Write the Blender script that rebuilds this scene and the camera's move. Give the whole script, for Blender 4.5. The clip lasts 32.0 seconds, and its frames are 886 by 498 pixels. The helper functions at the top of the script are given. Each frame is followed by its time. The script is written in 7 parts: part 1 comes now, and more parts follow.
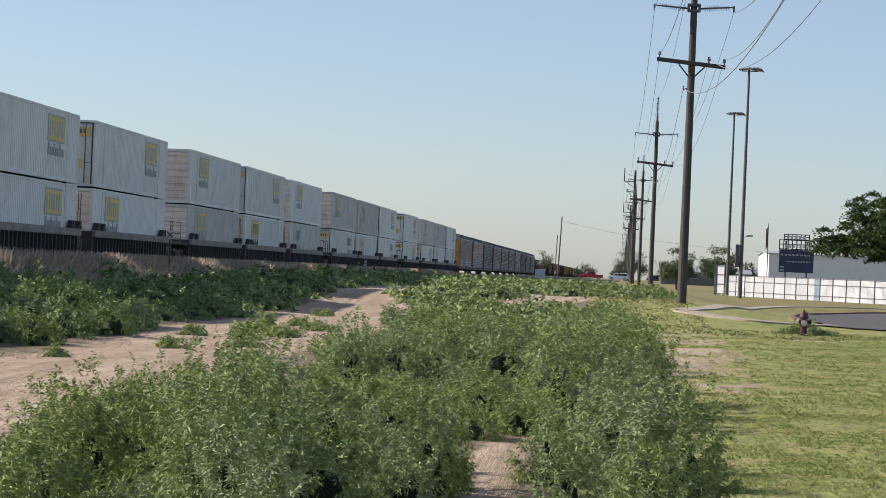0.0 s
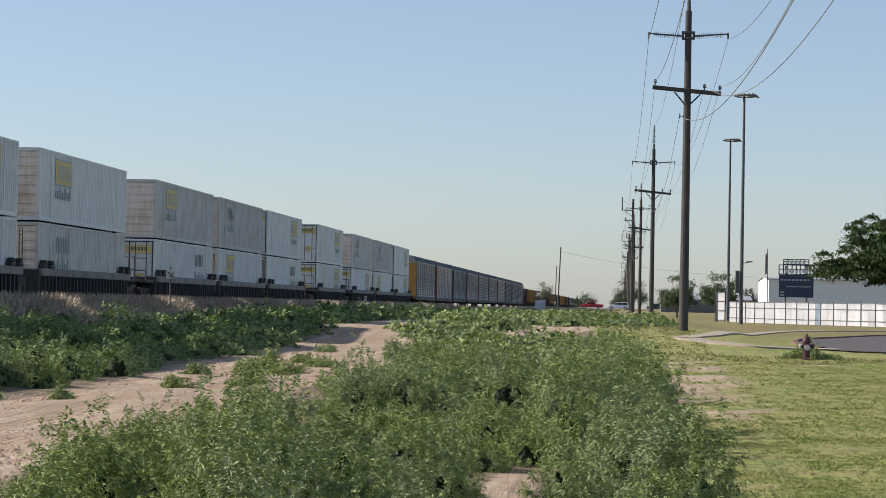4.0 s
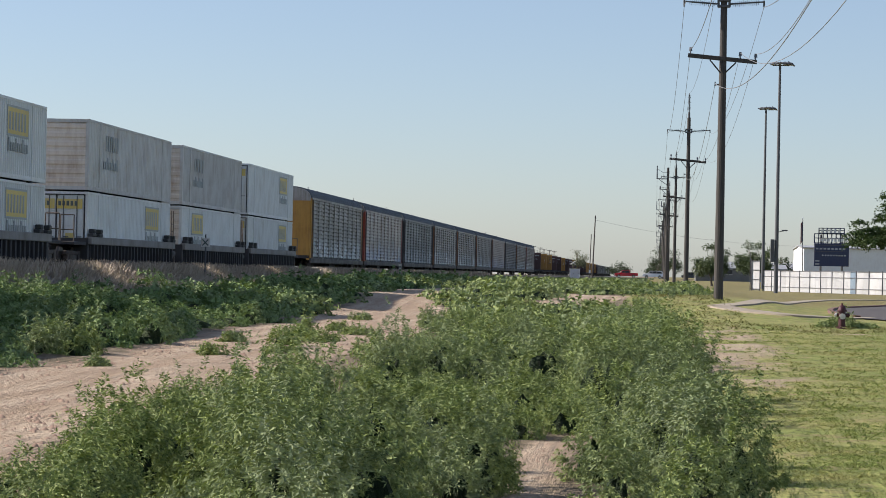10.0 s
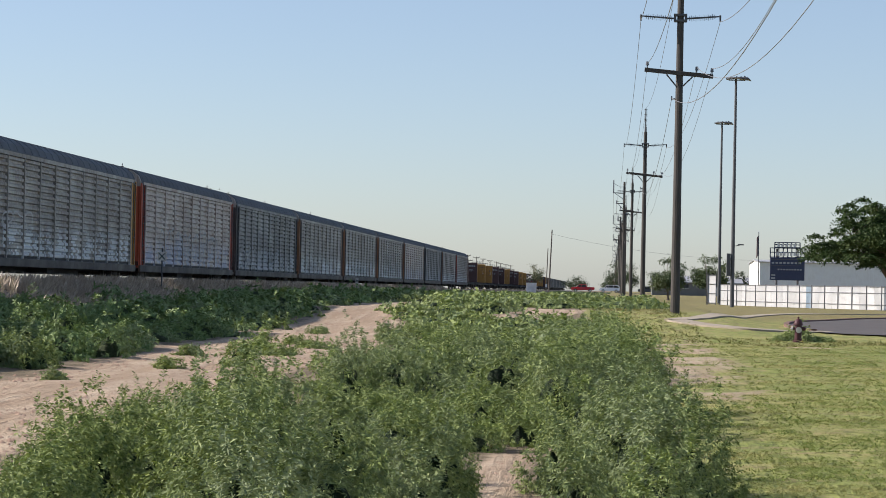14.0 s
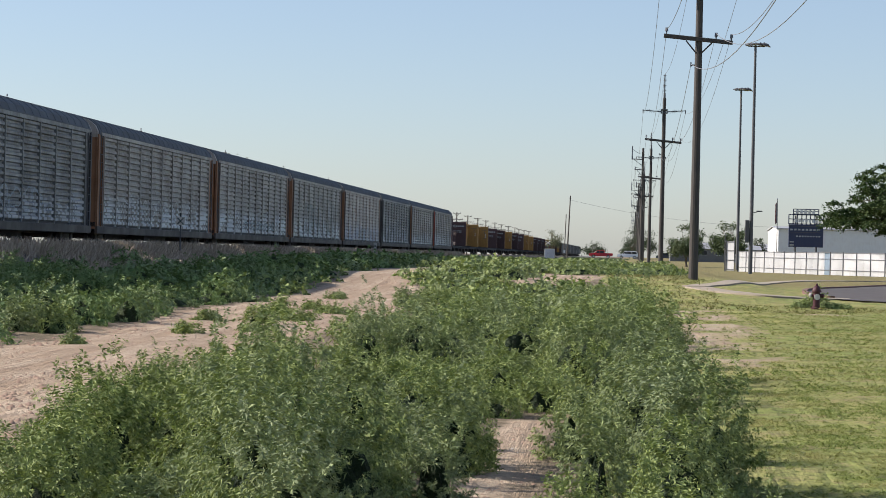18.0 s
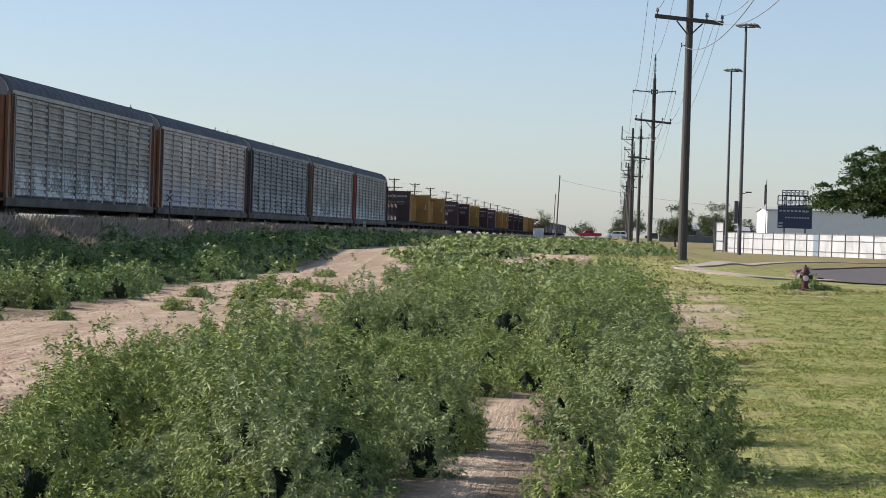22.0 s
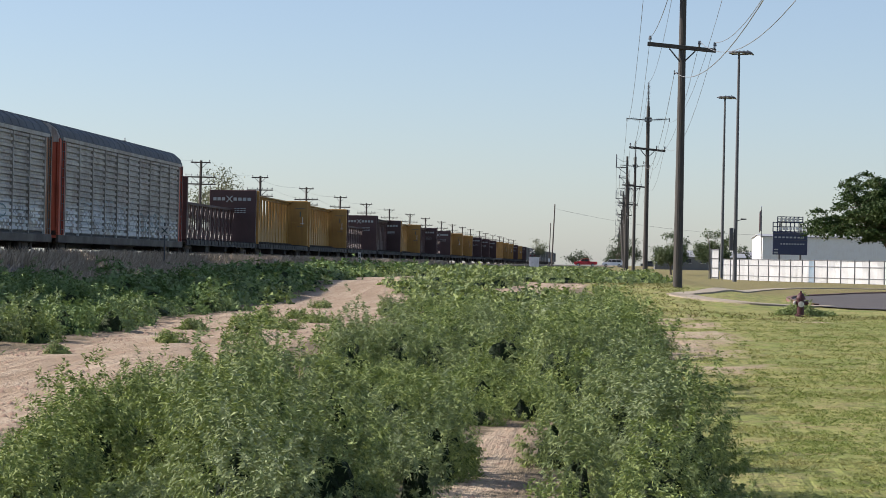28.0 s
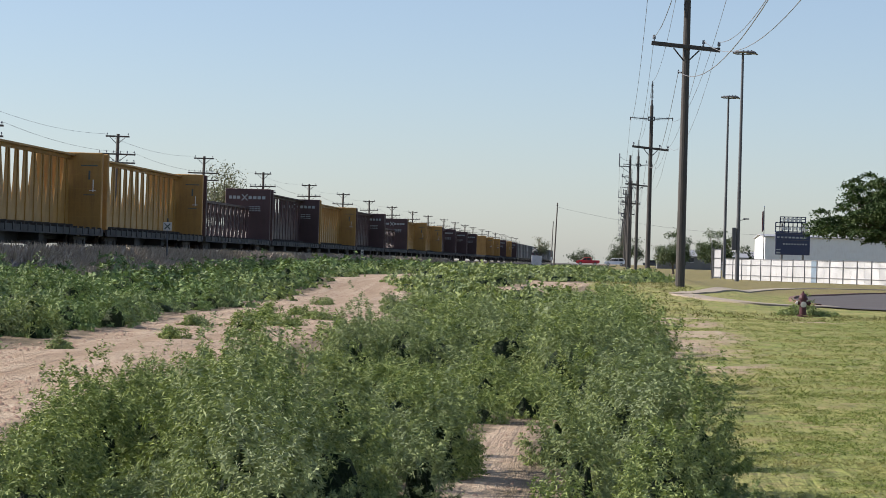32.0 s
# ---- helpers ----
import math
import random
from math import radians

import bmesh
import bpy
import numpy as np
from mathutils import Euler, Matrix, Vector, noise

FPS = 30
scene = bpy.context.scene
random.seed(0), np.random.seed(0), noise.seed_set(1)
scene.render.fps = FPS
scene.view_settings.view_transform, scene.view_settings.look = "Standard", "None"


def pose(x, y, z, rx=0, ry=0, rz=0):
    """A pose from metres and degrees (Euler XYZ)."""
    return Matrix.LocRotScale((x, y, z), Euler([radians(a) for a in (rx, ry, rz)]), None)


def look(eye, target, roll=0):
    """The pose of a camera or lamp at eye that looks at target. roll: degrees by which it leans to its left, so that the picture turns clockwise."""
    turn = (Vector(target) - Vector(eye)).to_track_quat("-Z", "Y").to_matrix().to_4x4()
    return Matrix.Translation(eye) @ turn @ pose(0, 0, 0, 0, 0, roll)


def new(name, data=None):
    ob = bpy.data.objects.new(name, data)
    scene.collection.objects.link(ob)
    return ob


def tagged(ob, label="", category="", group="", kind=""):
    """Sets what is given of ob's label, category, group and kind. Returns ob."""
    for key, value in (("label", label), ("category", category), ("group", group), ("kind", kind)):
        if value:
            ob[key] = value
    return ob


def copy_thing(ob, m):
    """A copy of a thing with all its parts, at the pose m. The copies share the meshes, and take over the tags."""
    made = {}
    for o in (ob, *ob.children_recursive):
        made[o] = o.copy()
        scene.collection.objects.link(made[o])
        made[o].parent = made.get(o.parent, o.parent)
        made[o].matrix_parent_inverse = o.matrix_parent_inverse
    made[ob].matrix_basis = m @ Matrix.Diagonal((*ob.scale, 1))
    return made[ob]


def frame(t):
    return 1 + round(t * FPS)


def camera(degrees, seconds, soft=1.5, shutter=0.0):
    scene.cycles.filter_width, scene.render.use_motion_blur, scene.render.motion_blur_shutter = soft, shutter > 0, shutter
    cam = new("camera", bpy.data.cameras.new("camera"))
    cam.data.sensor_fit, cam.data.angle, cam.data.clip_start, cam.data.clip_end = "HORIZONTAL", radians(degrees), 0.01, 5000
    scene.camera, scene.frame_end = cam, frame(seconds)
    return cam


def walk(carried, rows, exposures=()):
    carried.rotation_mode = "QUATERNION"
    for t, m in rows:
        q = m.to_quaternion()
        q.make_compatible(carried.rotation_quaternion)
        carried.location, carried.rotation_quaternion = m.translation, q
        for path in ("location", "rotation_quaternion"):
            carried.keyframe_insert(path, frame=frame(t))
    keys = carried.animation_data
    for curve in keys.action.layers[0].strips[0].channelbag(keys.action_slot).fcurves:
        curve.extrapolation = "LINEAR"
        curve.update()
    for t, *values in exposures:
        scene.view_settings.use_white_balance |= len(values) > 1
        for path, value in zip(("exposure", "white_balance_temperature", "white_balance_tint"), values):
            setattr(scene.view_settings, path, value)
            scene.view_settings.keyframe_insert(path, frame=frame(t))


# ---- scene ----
cam = camera(21.6, 32.0, soft=0.6)
PATH = [
    (0, (0.089, 0.003, 1.681), (-0.065, 1.997, 1.7), 2.5),
    (0.5, (0.07, 0.006, 1.674), (-0.084, 2.0, 1.696), 2.5),
    (1, (0.06, 0.002, 1.666), (-0.089, 1.996, 1.697), 2.4),
    (1.5, (0.053, 0.002, 1.671), (-0.09, 1.996, 1.714), 2.3),
    (2, (0.029, -0.001, 1.663), (-0.111, 1.993, 1.716), 2.1),
    (2.5, (0.039, 0.001, 1.656), (-0.102, 1.995, 1.712), 1.8),
    (3, (0.046, 0.002, 1.658), (-0.099, 1.996, 1.712), 1.4),
    (3.5, (0.043, 0.0, 1.67), (-0.108, 1.994, 1.716), 1.2),
    (5.5, (0.003, 0.0, 1.66), (-0.152, 1.993, 1.721), 1.0),
    (6, (0.016, 0.0, 1.653), (-0.14, 1.993, 1.716), 0.9),
    (6.5, (0.022, 0.001, 1.654), (-0.137, 1.994, 1.713), 0.9),
    (7, (0.01, 0.001, 1.668), (-0.153, 1.993, 1.719), 1.0),
    (7.5, (0.006, -0.002, 1.659), (-0.158, 1.99, 1.702), 1.0),
    (8, (-0.004, -0.002, 1.659), (-0.168, 1.991, 1.697), 1.2),
    (8.5, (0.011, 0.001, 1.661), (-0.154, 1.994, 1.696), 1.3),
    (9, (0.019, 0.001, 1.658), (-0.151, 1.993, 1.69), 1.3),
    (9.5, (0.02, -0.001, 1.654), (-0.159, 1.991, 1.68), 1.3),
    (10, (0.022, 0.004, 1.661), (-0.161, 1.996, 1.681), 1.2),
    (10.5, (0.019, -0.001, 1.654), (-0.163, 1.99, 1.667), 1.1),
    (11, (0.024, 0.001, 1.656), (-0.151, 1.993, 1.663), 1.0),
    (11.5, (0.028, -0.003, 1.658), (-0.137, 1.99, 1.665), 1.1),
    (12, (0.024, -0.003, 1.648), (-0.129, 1.992, 1.66), 1.1),
    (12.5, (0.03, 0.003, 1.652), (-0.115, 1.997, 1.675), 1.1),
    (13, (0.011, 0.003, 1.654), (-0.13, 1.998, 1.685), 1.1),
    (13.5, (0.009, 0.0, 1.655), (-0.132, 1.995, 1.69), 1.2),
    (14, (0.001, 0.002, 1.645), (-0.145, 1.996, 1.678), 1.2),
    (14.5, (-0.001, 0.001, 1.65), (-0.155, 1.994, 1.678), 1.2),
    (16.5, (-0.006, 0.0, 1.645), (-0.162, 1.994, 1.67), 1.5),
    (17, (-0.009, 0.001, 1.648), (-0.164, 1.994, 1.668), 1.5),
    (17.5, (-0.015, -0.003, 1.648), (-0.172, 1.991, 1.66), 1.5),
    (18, (-0.002, 0.0, 1.649), (-0.163, 1.994, 1.652), 1.4),
    (18.5, (0.009, -0.001, 1.649), (-0.158, 1.992, 1.644), 1.3),
    (19, (0.013, 0.003, 1.643), (-0.156, 1.995, 1.632), 1.4),
    (19.5, (0.022, -0.002, 1.642), (-0.147, 1.991, 1.628), 1.3),
    (20, (0.022, -0.004, 1.646), (-0.145, 1.989, 1.63), 1.4),
    (20.5, (0.009, -0.001, 1.643), (-0.152, 1.992, 1.626), 1.5),
    (21, (-0.004, -0.002, 1.644), (-0.161, 1.991, 1.626), 1.6),
    (21.5, (-0.022, 0.001, 1.647), (-0.176, 1.995, 1.629), 1.8),
    (22, (-0.015, 0.001, 1.648), (-0.166, 1.996, 1.633), 1.8),
    (22.5, (0.007, -0.001, 1.644), (-0.143, 1.993, 1.634), 1.7),
    (23, (0.01, -0.002, 1.64), (-0.134, 1.993, 1.638), 1.9),
    (23.5, (0.008, -0.001, 1.644), (-0.132, 1.994, 1.65), 1.9),
    (24, (0.002, -0.001, 1.639), (-0.132, 1.995, 1.654), 1.9),
    (24.5, (-0.004, 0.001, 1.64), (-0.136, 1.996, 1.658), 1.9),
    (26.5, (-0.011, 0.001, 1.636), (-0.153, 1.996, 1.65), 1.8),
    (27, (-0.006, 0.002, 1.646), (-0.151, 1.997, 1.659), 1.7),
    (27.5, (0.008, 0.002, 1.637), (-0.14, 1.996, 1.65), 1.4),
    (28, (0.015, 0.0, 1.639), (-0.133, 1.994, 1.65), 1.2),
    (28.5, (0.007, -0.003, 1.639), (-0.14, 1.992, 1.648), 1.1),
    (29, (0.007, -0.002, 1.645), (-0.137, 1.992, 1.654), 1.1),
    (29.5, (0.018, -0.001, 1.633), (-0.124, 1.994, 1.644), 1.1),
    (30, (0.014, 0.0, 1.638), (-0.125, 1.995, 1.65), 1.3),
    (30.5, (0.004, -0.004, 1.641), (-0.134, 1.991, 1.654), 1.3),
    (31, (0.006, 0.0, 1.639), (-0.133, 1.995, 1.652), 1.3),
    (31.5, (-0.004, -0.001, 1.645), (-0.147, 1.994, 1.655), 1.5),
    (32, (-0.002, 0.0, 1.637), (-0.152, 1.995, 1.646), 1.6),
]
walk(cam, [(t, look(eye, target, roll)) for t, eye, target, roll in PATH], exposures=[(0, 0.57, 6250, 14), (6, 0.5, 6250, 14), (9.5, 0.54, 6250, 14), (13, 0.6, 6250, 14), (19, 0.62, 6250, 14), (24, 0.64, 6250, 14), (32, 0.6, 6250, 14)])

# ---- light: a low morning sun behind the train, clear hazy sky ----
SUN_EL, SUN_AZ = 31.0, -6.0       # height of the sun; degrees from the -x direction towards -y
sun_dir = Vector((-math.cos(radians(SUN_AZ)) * math.cos(radians(SUN_EL)), -math.sin(radians(SUN_AZ)) * math.cos(radians(SUN_EL)), math.sin(radians(SUN_EL))))
world = bpy.data.worlds.new("sky")
world.use_nodes = True
scene.world = world
wn = world.node_tree.nodes
sky = wn.new("ShaderNodeTexSky")
sky.sky_type, sky.sun_disc = "NISHITA", False
sky.sun_elevation = radians(SUN_EL)
sky.sun_rotation = math.atan2(sun_dir.x, sun_dir.y)
sky.air_density, sky.dust_density, sky.ozone_density, sky.altitude = 1.0, 1.1, 2.5, 800
haze = wn.new("ShaderNodeMix")     # thin even haze in front of the blue
haze.data_type = "RGBA"
haze.inputs["Factor"].default_value = 0.2
haze.inputs[7].default_value = (4.9, 5.4, 6.0, 1)
world.node_tree.links.new(sky.outputs[0], haze.inputs[6])
world.node_tree.links.new(haze.outputs[2], wn["Background"].inputs[0])
wn["Background"].inputs[1].default_value = 0.086
sun = new("sun", bpy.data.lights.new("sun", "SUN"))
sun.data.energy, sun.data.angle, sun.data.color = 5.3, radians(0.6), (1.0, 0.9, 0.76)
sun.matrix_world = look(sun_dir * 100, (0, 0, 0))

# ---- small tools ----
rng = np.random.default_rng(7)


def ss(a, b, t):
    """Smooth step from 0 at a to 1 at b."""
    u = np.clip((np.asarray(t, float) - a) / (b - a), 0, 1)
    return u * u * (3 - 2 * u)


def vnoise(x, y, seed=0):
    """Value noise, 0 to 1, one cell a unit."""
    x, y = np.asarray(x, float), np.asarray(y, float)
    xi, yi = np.floor(x), np.floor(y)
    u, v = x - xi, y - yi
    u, v = u * u * (3 - 2 * u), v * v * (3 - 2 * v)

    def h(a, b):
        s = np.sin(a * 127.1 + b * 311.7 + seed * 74.7) * 43758.5453
        return s - np.floor(s)
    return (h(xi, yi) * (1 - u) + h(xi + 1, yi) * u) * (1 - v) + (h(xi, yi + 1) * (1 - u) + h(xi + 1, yi + 1) * u) * v


TRACK_X, RAIL_Z = -24.45, 1.45


def ground_z(x, y):
    x, y = np.asarray(x, float), np.asarray(y, float)
    berm = 0.62 * ss(86, 112, y) * (1 - 0.62 * ss(4.5, 8, x) * (1 - ss(250, 400, y))) + 0.5 * ss(300, 540, y)
    bank = 0.5 * ss(11, 19, -x) + 0.72 * ss(19.8, 21.9, -x) - 0.5 * ss(27.2, 30, -x)
    roll = 0.10 * (vnoise(x * 0.35, y * 0.2, 3) - 0.5) * (1 - ss(18, 21, -x)) * (1 - ss(78, 92, y) * ss(0.5, 2.5, x))
    return np.maximum(berm * (1 - ss(12, 16, -x)) + berm * 0.5 * ss(12, 16, -x) * (1 - ss(18, 21, -x)), 0) * (1 - ss(19.8, 21.5, -x)) + bank * (1 - 0.0 * y) + roll


def gz(x, y):
    return float(ground_z(x, y))


# ---- materials ----
class N:
    """A node tree under work."""

    def __init__(self, name):
        self.mat = bpy.data.materials.new(name)
        self.mat.use_nodes = True
        self.t = self.mat.node_tree
        self.bsdf = self.t.nodes["Principled BSDF"]
        self.out = self.t.nodes["Material Output"]

    def node(self, kind, **props):
        n = self.t.nodes.new("ShaderNode" + kind)
        for k, v in props.items():
            if k == "blend_type":
                n.blend_type = v
            elif k == "data_type":
                n.data_type = v
            elif k == "operation":
                n.operation = v
            elif k == "attribute_name":
                n.attribute_name = v
        return n

    def link(self, a, b):
        self.t.links.new(a, b)

    def put(self, value, socket):
        if isinstance(value, (int, float, tuple, list)):
            socket.default_value = value
        else:
            self.link(value, socket)

    def where(self):
        return self.node("NewGeometry").outputs["Position"]

    def local(self):
        return self.node("TexCoord").outputs["Object"]

    def stretch(self, v, s):
        n = self.node("VectorMath", operation="MULTIPLY")
        self.link(v, n.inputs[0])
        n.inputs[1].default_value = s
        return n.outputs[0]

    def noise(self, v, scale, detail=4, rough=0.55):
        n = self.node("TexNoise")
        self.link(v, n.inputs["Vector"])
        n.inputs["Scale"].default_value, n.inputs["Detail"].default_value, n.inputs["Roughness"].default_value = scale, detail, rough
        return n.outputs["Fac"]

    def ramp(self, v, a, b, ca=0.0, cb=1.0):
        n = self.node("MapRange")
        self.link(v, n.inputs[0])
        for i, x in enumerate((a, b, ca, cb)):
            n.inputs[i + 1].default_value = x
        return n.outputs[0]

    def math(self, op, a, b=0.0):
        n = self.node("Math", operation=op)
        self.put(a, n.inputs[0])
        self.put(b, n.inputs[1])
        return n.outputs[0]

    def mix(self, f, a, b, blend="MIX"):
        n = self.node("Mix", data_type="RGBA", blend_type=blend)
        self.put(f, n.inputs["Factor"])
        for v, s in ((a, n.inputs[6]), (b, n.inputs[7])):
            self.put((*v, 1) if isinstance(v, tuple) and len(v) == 3 else v, s)
        return n.outputs[2]

    def bump(self, h, strength=0.4, dist=0.02):
        n = self.node("Bump")
        self.link(h, n.inputs["Height"])
        n.inputs["Strength"].default_value, n.inputs["Distance"].default_value = strength, dist
        self.link(n.outputs[0], self.bsdf.inputs["Normal"])

    def done(self, colour, rough=0.7, metal=0.0, spec=0.5):
        self.put((*colour, 1) if isinstance(colour, tuple) and len(colour) == 3 else colour, self.bsdf.inputs["Base Color"])
        self.put(rough, self.bsdf.inputs["Roughness"])
        self.put(metal, self.bsdf.inputs["Metallic"])
        self.bsdf.inputs["Specular IOR Level"].default_value = spec
        return self.mat


def paint(name, colour, dirt=(0.12, 0.1, 0.08), amount=0.5, rough=0.5, metal=0.0, scale=1.0, streak=True, spread=0.08):
    """Weathered paint: blotches, run-down streaks, fine grain, a little of each object's own tone."""
    n = N(name)
    p = n.local()
    a = n.noise(p, 0.9 * scale, 6, 0.6)
    s = n.noise(n.stretch(p, (3.0, 3.0, 0.35)) if streak else p, 2.0 * scale, 5, 0.65)
    g = n.noise(p, 22 * scale, 3)
    f = n.math("MULTIPLY", n.ramp(n.math("MULTIPLY", a, s), 0.2, 0.42), amount)
    own = n.node("ObjectInfo").outputs["Random"]
    tone = n.ramp(own, 0, 1, 1 - spread, 1 + spread)
    c = n.mix(f, colour, dirt)
    v = n.node("HueSaturation")
    n.link(c, v.inputs["Color"])
    n.link(n.math("MULTIPLY", tone, n.ramp(g, 0.3, 0.7, 0.93, 1.05)), v.inputs["Value"])
    n.bump(g, 0.15, 0.004)
    return n.done(v.outputs[0], n.ramp(a, 0.3, 0.7, rough - 0.1, min(1, rough + 0.2)), metal)


def leafy(name, dark, light, pale, size=1.2):
    """Leaves: each its own tone, patches of paler growth, light coming through."""
    n = N(name)
    geo = n.node("NewGeometry")
    island = geo.outputs["Random Per Island"]
    patch = n.noise(geo.outputs["Position"], size, 3)
    c = n.mix(island, dark, light)
    c = n.mix(n.ramp(patch, 0.45, 0.7, 0.0, 0.75), c, pale)
    n.done(c, 0.65, 0.0, 0.2)
    tr = n.node("BsdfTranslucent")
    n.link(n.mix(1.0, c, (1.0, 1.0, 0.55), "MULTIPLY"), tr.inputs[0])
    m = n.node("MixShader")
    m.inputs[0].default_value = 0.13
    n.link(n.bsdf.outputs[0], m.inputs[1])
    n.link(tr.outputs[0], m.inputs[2])
    n.link(m.outputs[0], n.out.inputs[0])
    return n.mat


def shaded_leaf_mass(name, dark, light, pale, size):
    """The close inside of a bush: tangled small leaves and stems, with shade put into their dark greens."""
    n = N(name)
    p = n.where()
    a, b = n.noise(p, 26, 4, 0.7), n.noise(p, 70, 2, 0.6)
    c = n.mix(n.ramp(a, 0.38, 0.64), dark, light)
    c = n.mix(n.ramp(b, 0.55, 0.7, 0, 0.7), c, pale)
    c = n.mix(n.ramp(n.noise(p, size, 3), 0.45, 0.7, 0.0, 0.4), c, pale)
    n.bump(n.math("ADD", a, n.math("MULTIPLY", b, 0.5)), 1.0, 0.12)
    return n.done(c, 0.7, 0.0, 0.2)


M = {}
# far darker than the leaves: the shade inside the bushes is in these greens
M["weed_mass"] = shaded_leaf_mass("weed_inside", (0.012, 0.026, 0.012), (0.035, 0.064, 0.024), (0.05, 0.08, 0.034), 0.8)
M["weed_left_mass"] = shaded_leaf_mass("field_weed_inside", (0.025, 0.045, 0.02), (0.07, 0.105, 0.042), (0.11, 0.14, 0.06), 0.4)
M["container"] = paint("container_paint", (0.63, 0.655, 0.65), (0.30, 0.24, 0.17), 0.3, 0.45)
M["container_dull"] = paint("dull_container_paint", (0.54, 0.54, 0.52), (0.25, 0.19, 0.14), 0.5, 0.6)
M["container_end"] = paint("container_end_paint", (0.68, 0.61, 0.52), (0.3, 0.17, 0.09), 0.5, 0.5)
M["seal"] = paint("black_rubber", (0.03, 0.03, 0.03), (0.06, 0.05, 0.04), 0.3, 0.7)
M["yellow_sign"] = paint("yellow_panel", (0.62, 0.47, 0.10), (0.42, 0.40, 0.30), 0.8, 0.5)
M["ink"] = paint("dark_lettering", (0.07, 0.09, 0.09), (0.2, 0.2, 0.18), 0.5, 0.6)
M["ghost_ink"] = paint("faded_lettering", (0.30, 0.33, 0.33), (0.45, 0.45, 0.42), 0.6, 0.6)
M["white_mark"] = paint("white_marking", (0.7, 0.7, 0.66), (0.3, 0.26, 0.22), 0.4, 0.6)
M["well_black"] = paint("black_steel", (0.03, 0.03, 0.034), (0.06, 0.05, 0.042), 0.5, 0.7)
M["well_grey"] = paint("grey_sill_steel", (0.21, 0.20, 0.19), (0.12, 0.095, 0.08), 0.6, 0.65)
M["truck"] = paint("greasy_cast_steel", (0.035, 0.03, 0.028), (0.09, 0.06, 0.04), 0.6, 0.65)
M["wheel"] = paint("worn_wheel_steel", (0.10, 0.09, 0.085), (0.05, 0.035, 0.03), 0.6, 0.45, 0.6)


def rack_skin(name, colour, grime, sprayed, other, cover):
    """Dull galvanised slats: run-down grime, rust freckles, and old spray paint along the bottom."""
    n = N(name)
    geo = n.node("TexCoord").outputs["Object"]
    own = n.node("ObjectInfo").outputs["Random"]
    shift = n.node("VectorMath", operation="ADD")
    n.link(geo, shift.inputs[0])
    n.link(n.math("MULTIPLY", own, 37.0), shift.inputs[1])
    p = shift.outputs[0]
    split = n.node("SeparateXYZ")
    n.link(geo, split.inputs[0])
    z = split.outputs["Z"]
    blotch, run = n.noise(p, 0.8, 6, 0.65), n.noise(n.stretch(p, (5.0, 5.0, 0.3)), 2.0, 6, 0.7)
    freckle = n.noise(p, 16, 4, 0.7)
    c = n.mix(n.ramp(n.math("MULTIPLY", blotch, run), 0.16, 0.38, 0, 0.85), colour, grime)
    c = n.mix(n.ramp(freckle, 0.6, 0.72, 0, 0.5), c, (0.16, 0.1, 0.07))
    letters = n.noise(n.stretch(p, (1.0, 1.3, 0.8)), 1.5, 2, 0.4)
    band = n.ramp(n.math("ADD", z, n.math("MULTIPLY", n.noise(n.stretch(p, (0.4, 0.4, 0.1)), 1.0, 2), 1.4)), 2.2, 1.5)
    strength = n.math("MULTIPLY", band, cover)
    c = n.mix(n.math("MULTIPLY", strength, n.ramp(letters, 0.47, 0.5)), c, sprayed)
    ring = n.math("MULTIPLY", n.ramp(letters, 0.44, 0.455), n.ramp(letters, 0.49, 0.475))
    c = n.mix(n.math("MULTIPLY", strength, ring), c, other)
    v = n.node("HueSaturation")
    n.link(c, v.inputs["Color"])
    n.link(n.math("MULTIPLY", n.ramp(own, 0, 1, 0.9, 1.1), n.ramp(freckle, 0.3, 0.7, 0.92, 1.06)), v.inputs["Value"])
    n.bump(freckle, 0.15, 0.004)
    return n.done(v.outputs[0], n.ramp(blotch, 0.3, 0.7, 0.42, 0.7), 0.15)


M["galv"] = rack_skin("galvanised_panel", (0.37, 0.36, 0.34), (0.16, 0.125, 0.10), (0.60, 0.64, 0.67), (0.16, 0.19, 0.21), 0.8)
M["galv_pale"] = rack_skin("pale_galvanised_panel", (0.52, 0.49, 0.46), (0.28, 0.19, 0.145), (0.36, 0.40, 0.52), (0.62, 0.62, 0.64), 0.8)
M["galv_dark"] = rack_skin("dark_galvanised_panel", (0.25, 0.26, 0.265), (0.11, 0.095, 0.08), (0.45, 0.48, 0.53), (0.10, 0.12, 0.14), 0.75)
M["rack_roof"] = paint("grey_blue_roof", (0.085, 0.10, 0.12), (0.08, 0.07, 0.06), 0.5, 0.8, 0.0)
M["end_yellow"] = paint("yellow_car_end", (0.46, 0.25, 0.05), (0.2, 0.1, 0.04), 0.5, 0.6)
M["end_brown"] = paint("brown_car_end", (0.26, 0.13, 0.07), (0.12, 0.07, 0.04), 0.5, 0.65)
M["end_red"] = paint("red_car_end", (0.38, 0.08, 0.045), (0.16, 0.06, 0.04), 0.5, 0.6)
M["end_black"] = paint("black_car_end", (0.05, 0.05, 0.055), (0.1, 0.08, 0.06), 0.5, 0.6)
M["sill"] = paint("car_side_sill", (0.05, 0.043, 0.04), (0.04, 0.03, 0.025), 0.6, 0.6)
M["beam_brown"] = paint("maroon_steel", (0.062, 0.03, 0.03), (0.045, 0.03, 0.026), 0.6, 0.6)
M["beam_yellow"] = paint("mustard_steel", (0.36, 0.20, 0.05), (0.18, 0.095, 0.04), 0.55, 0.6)
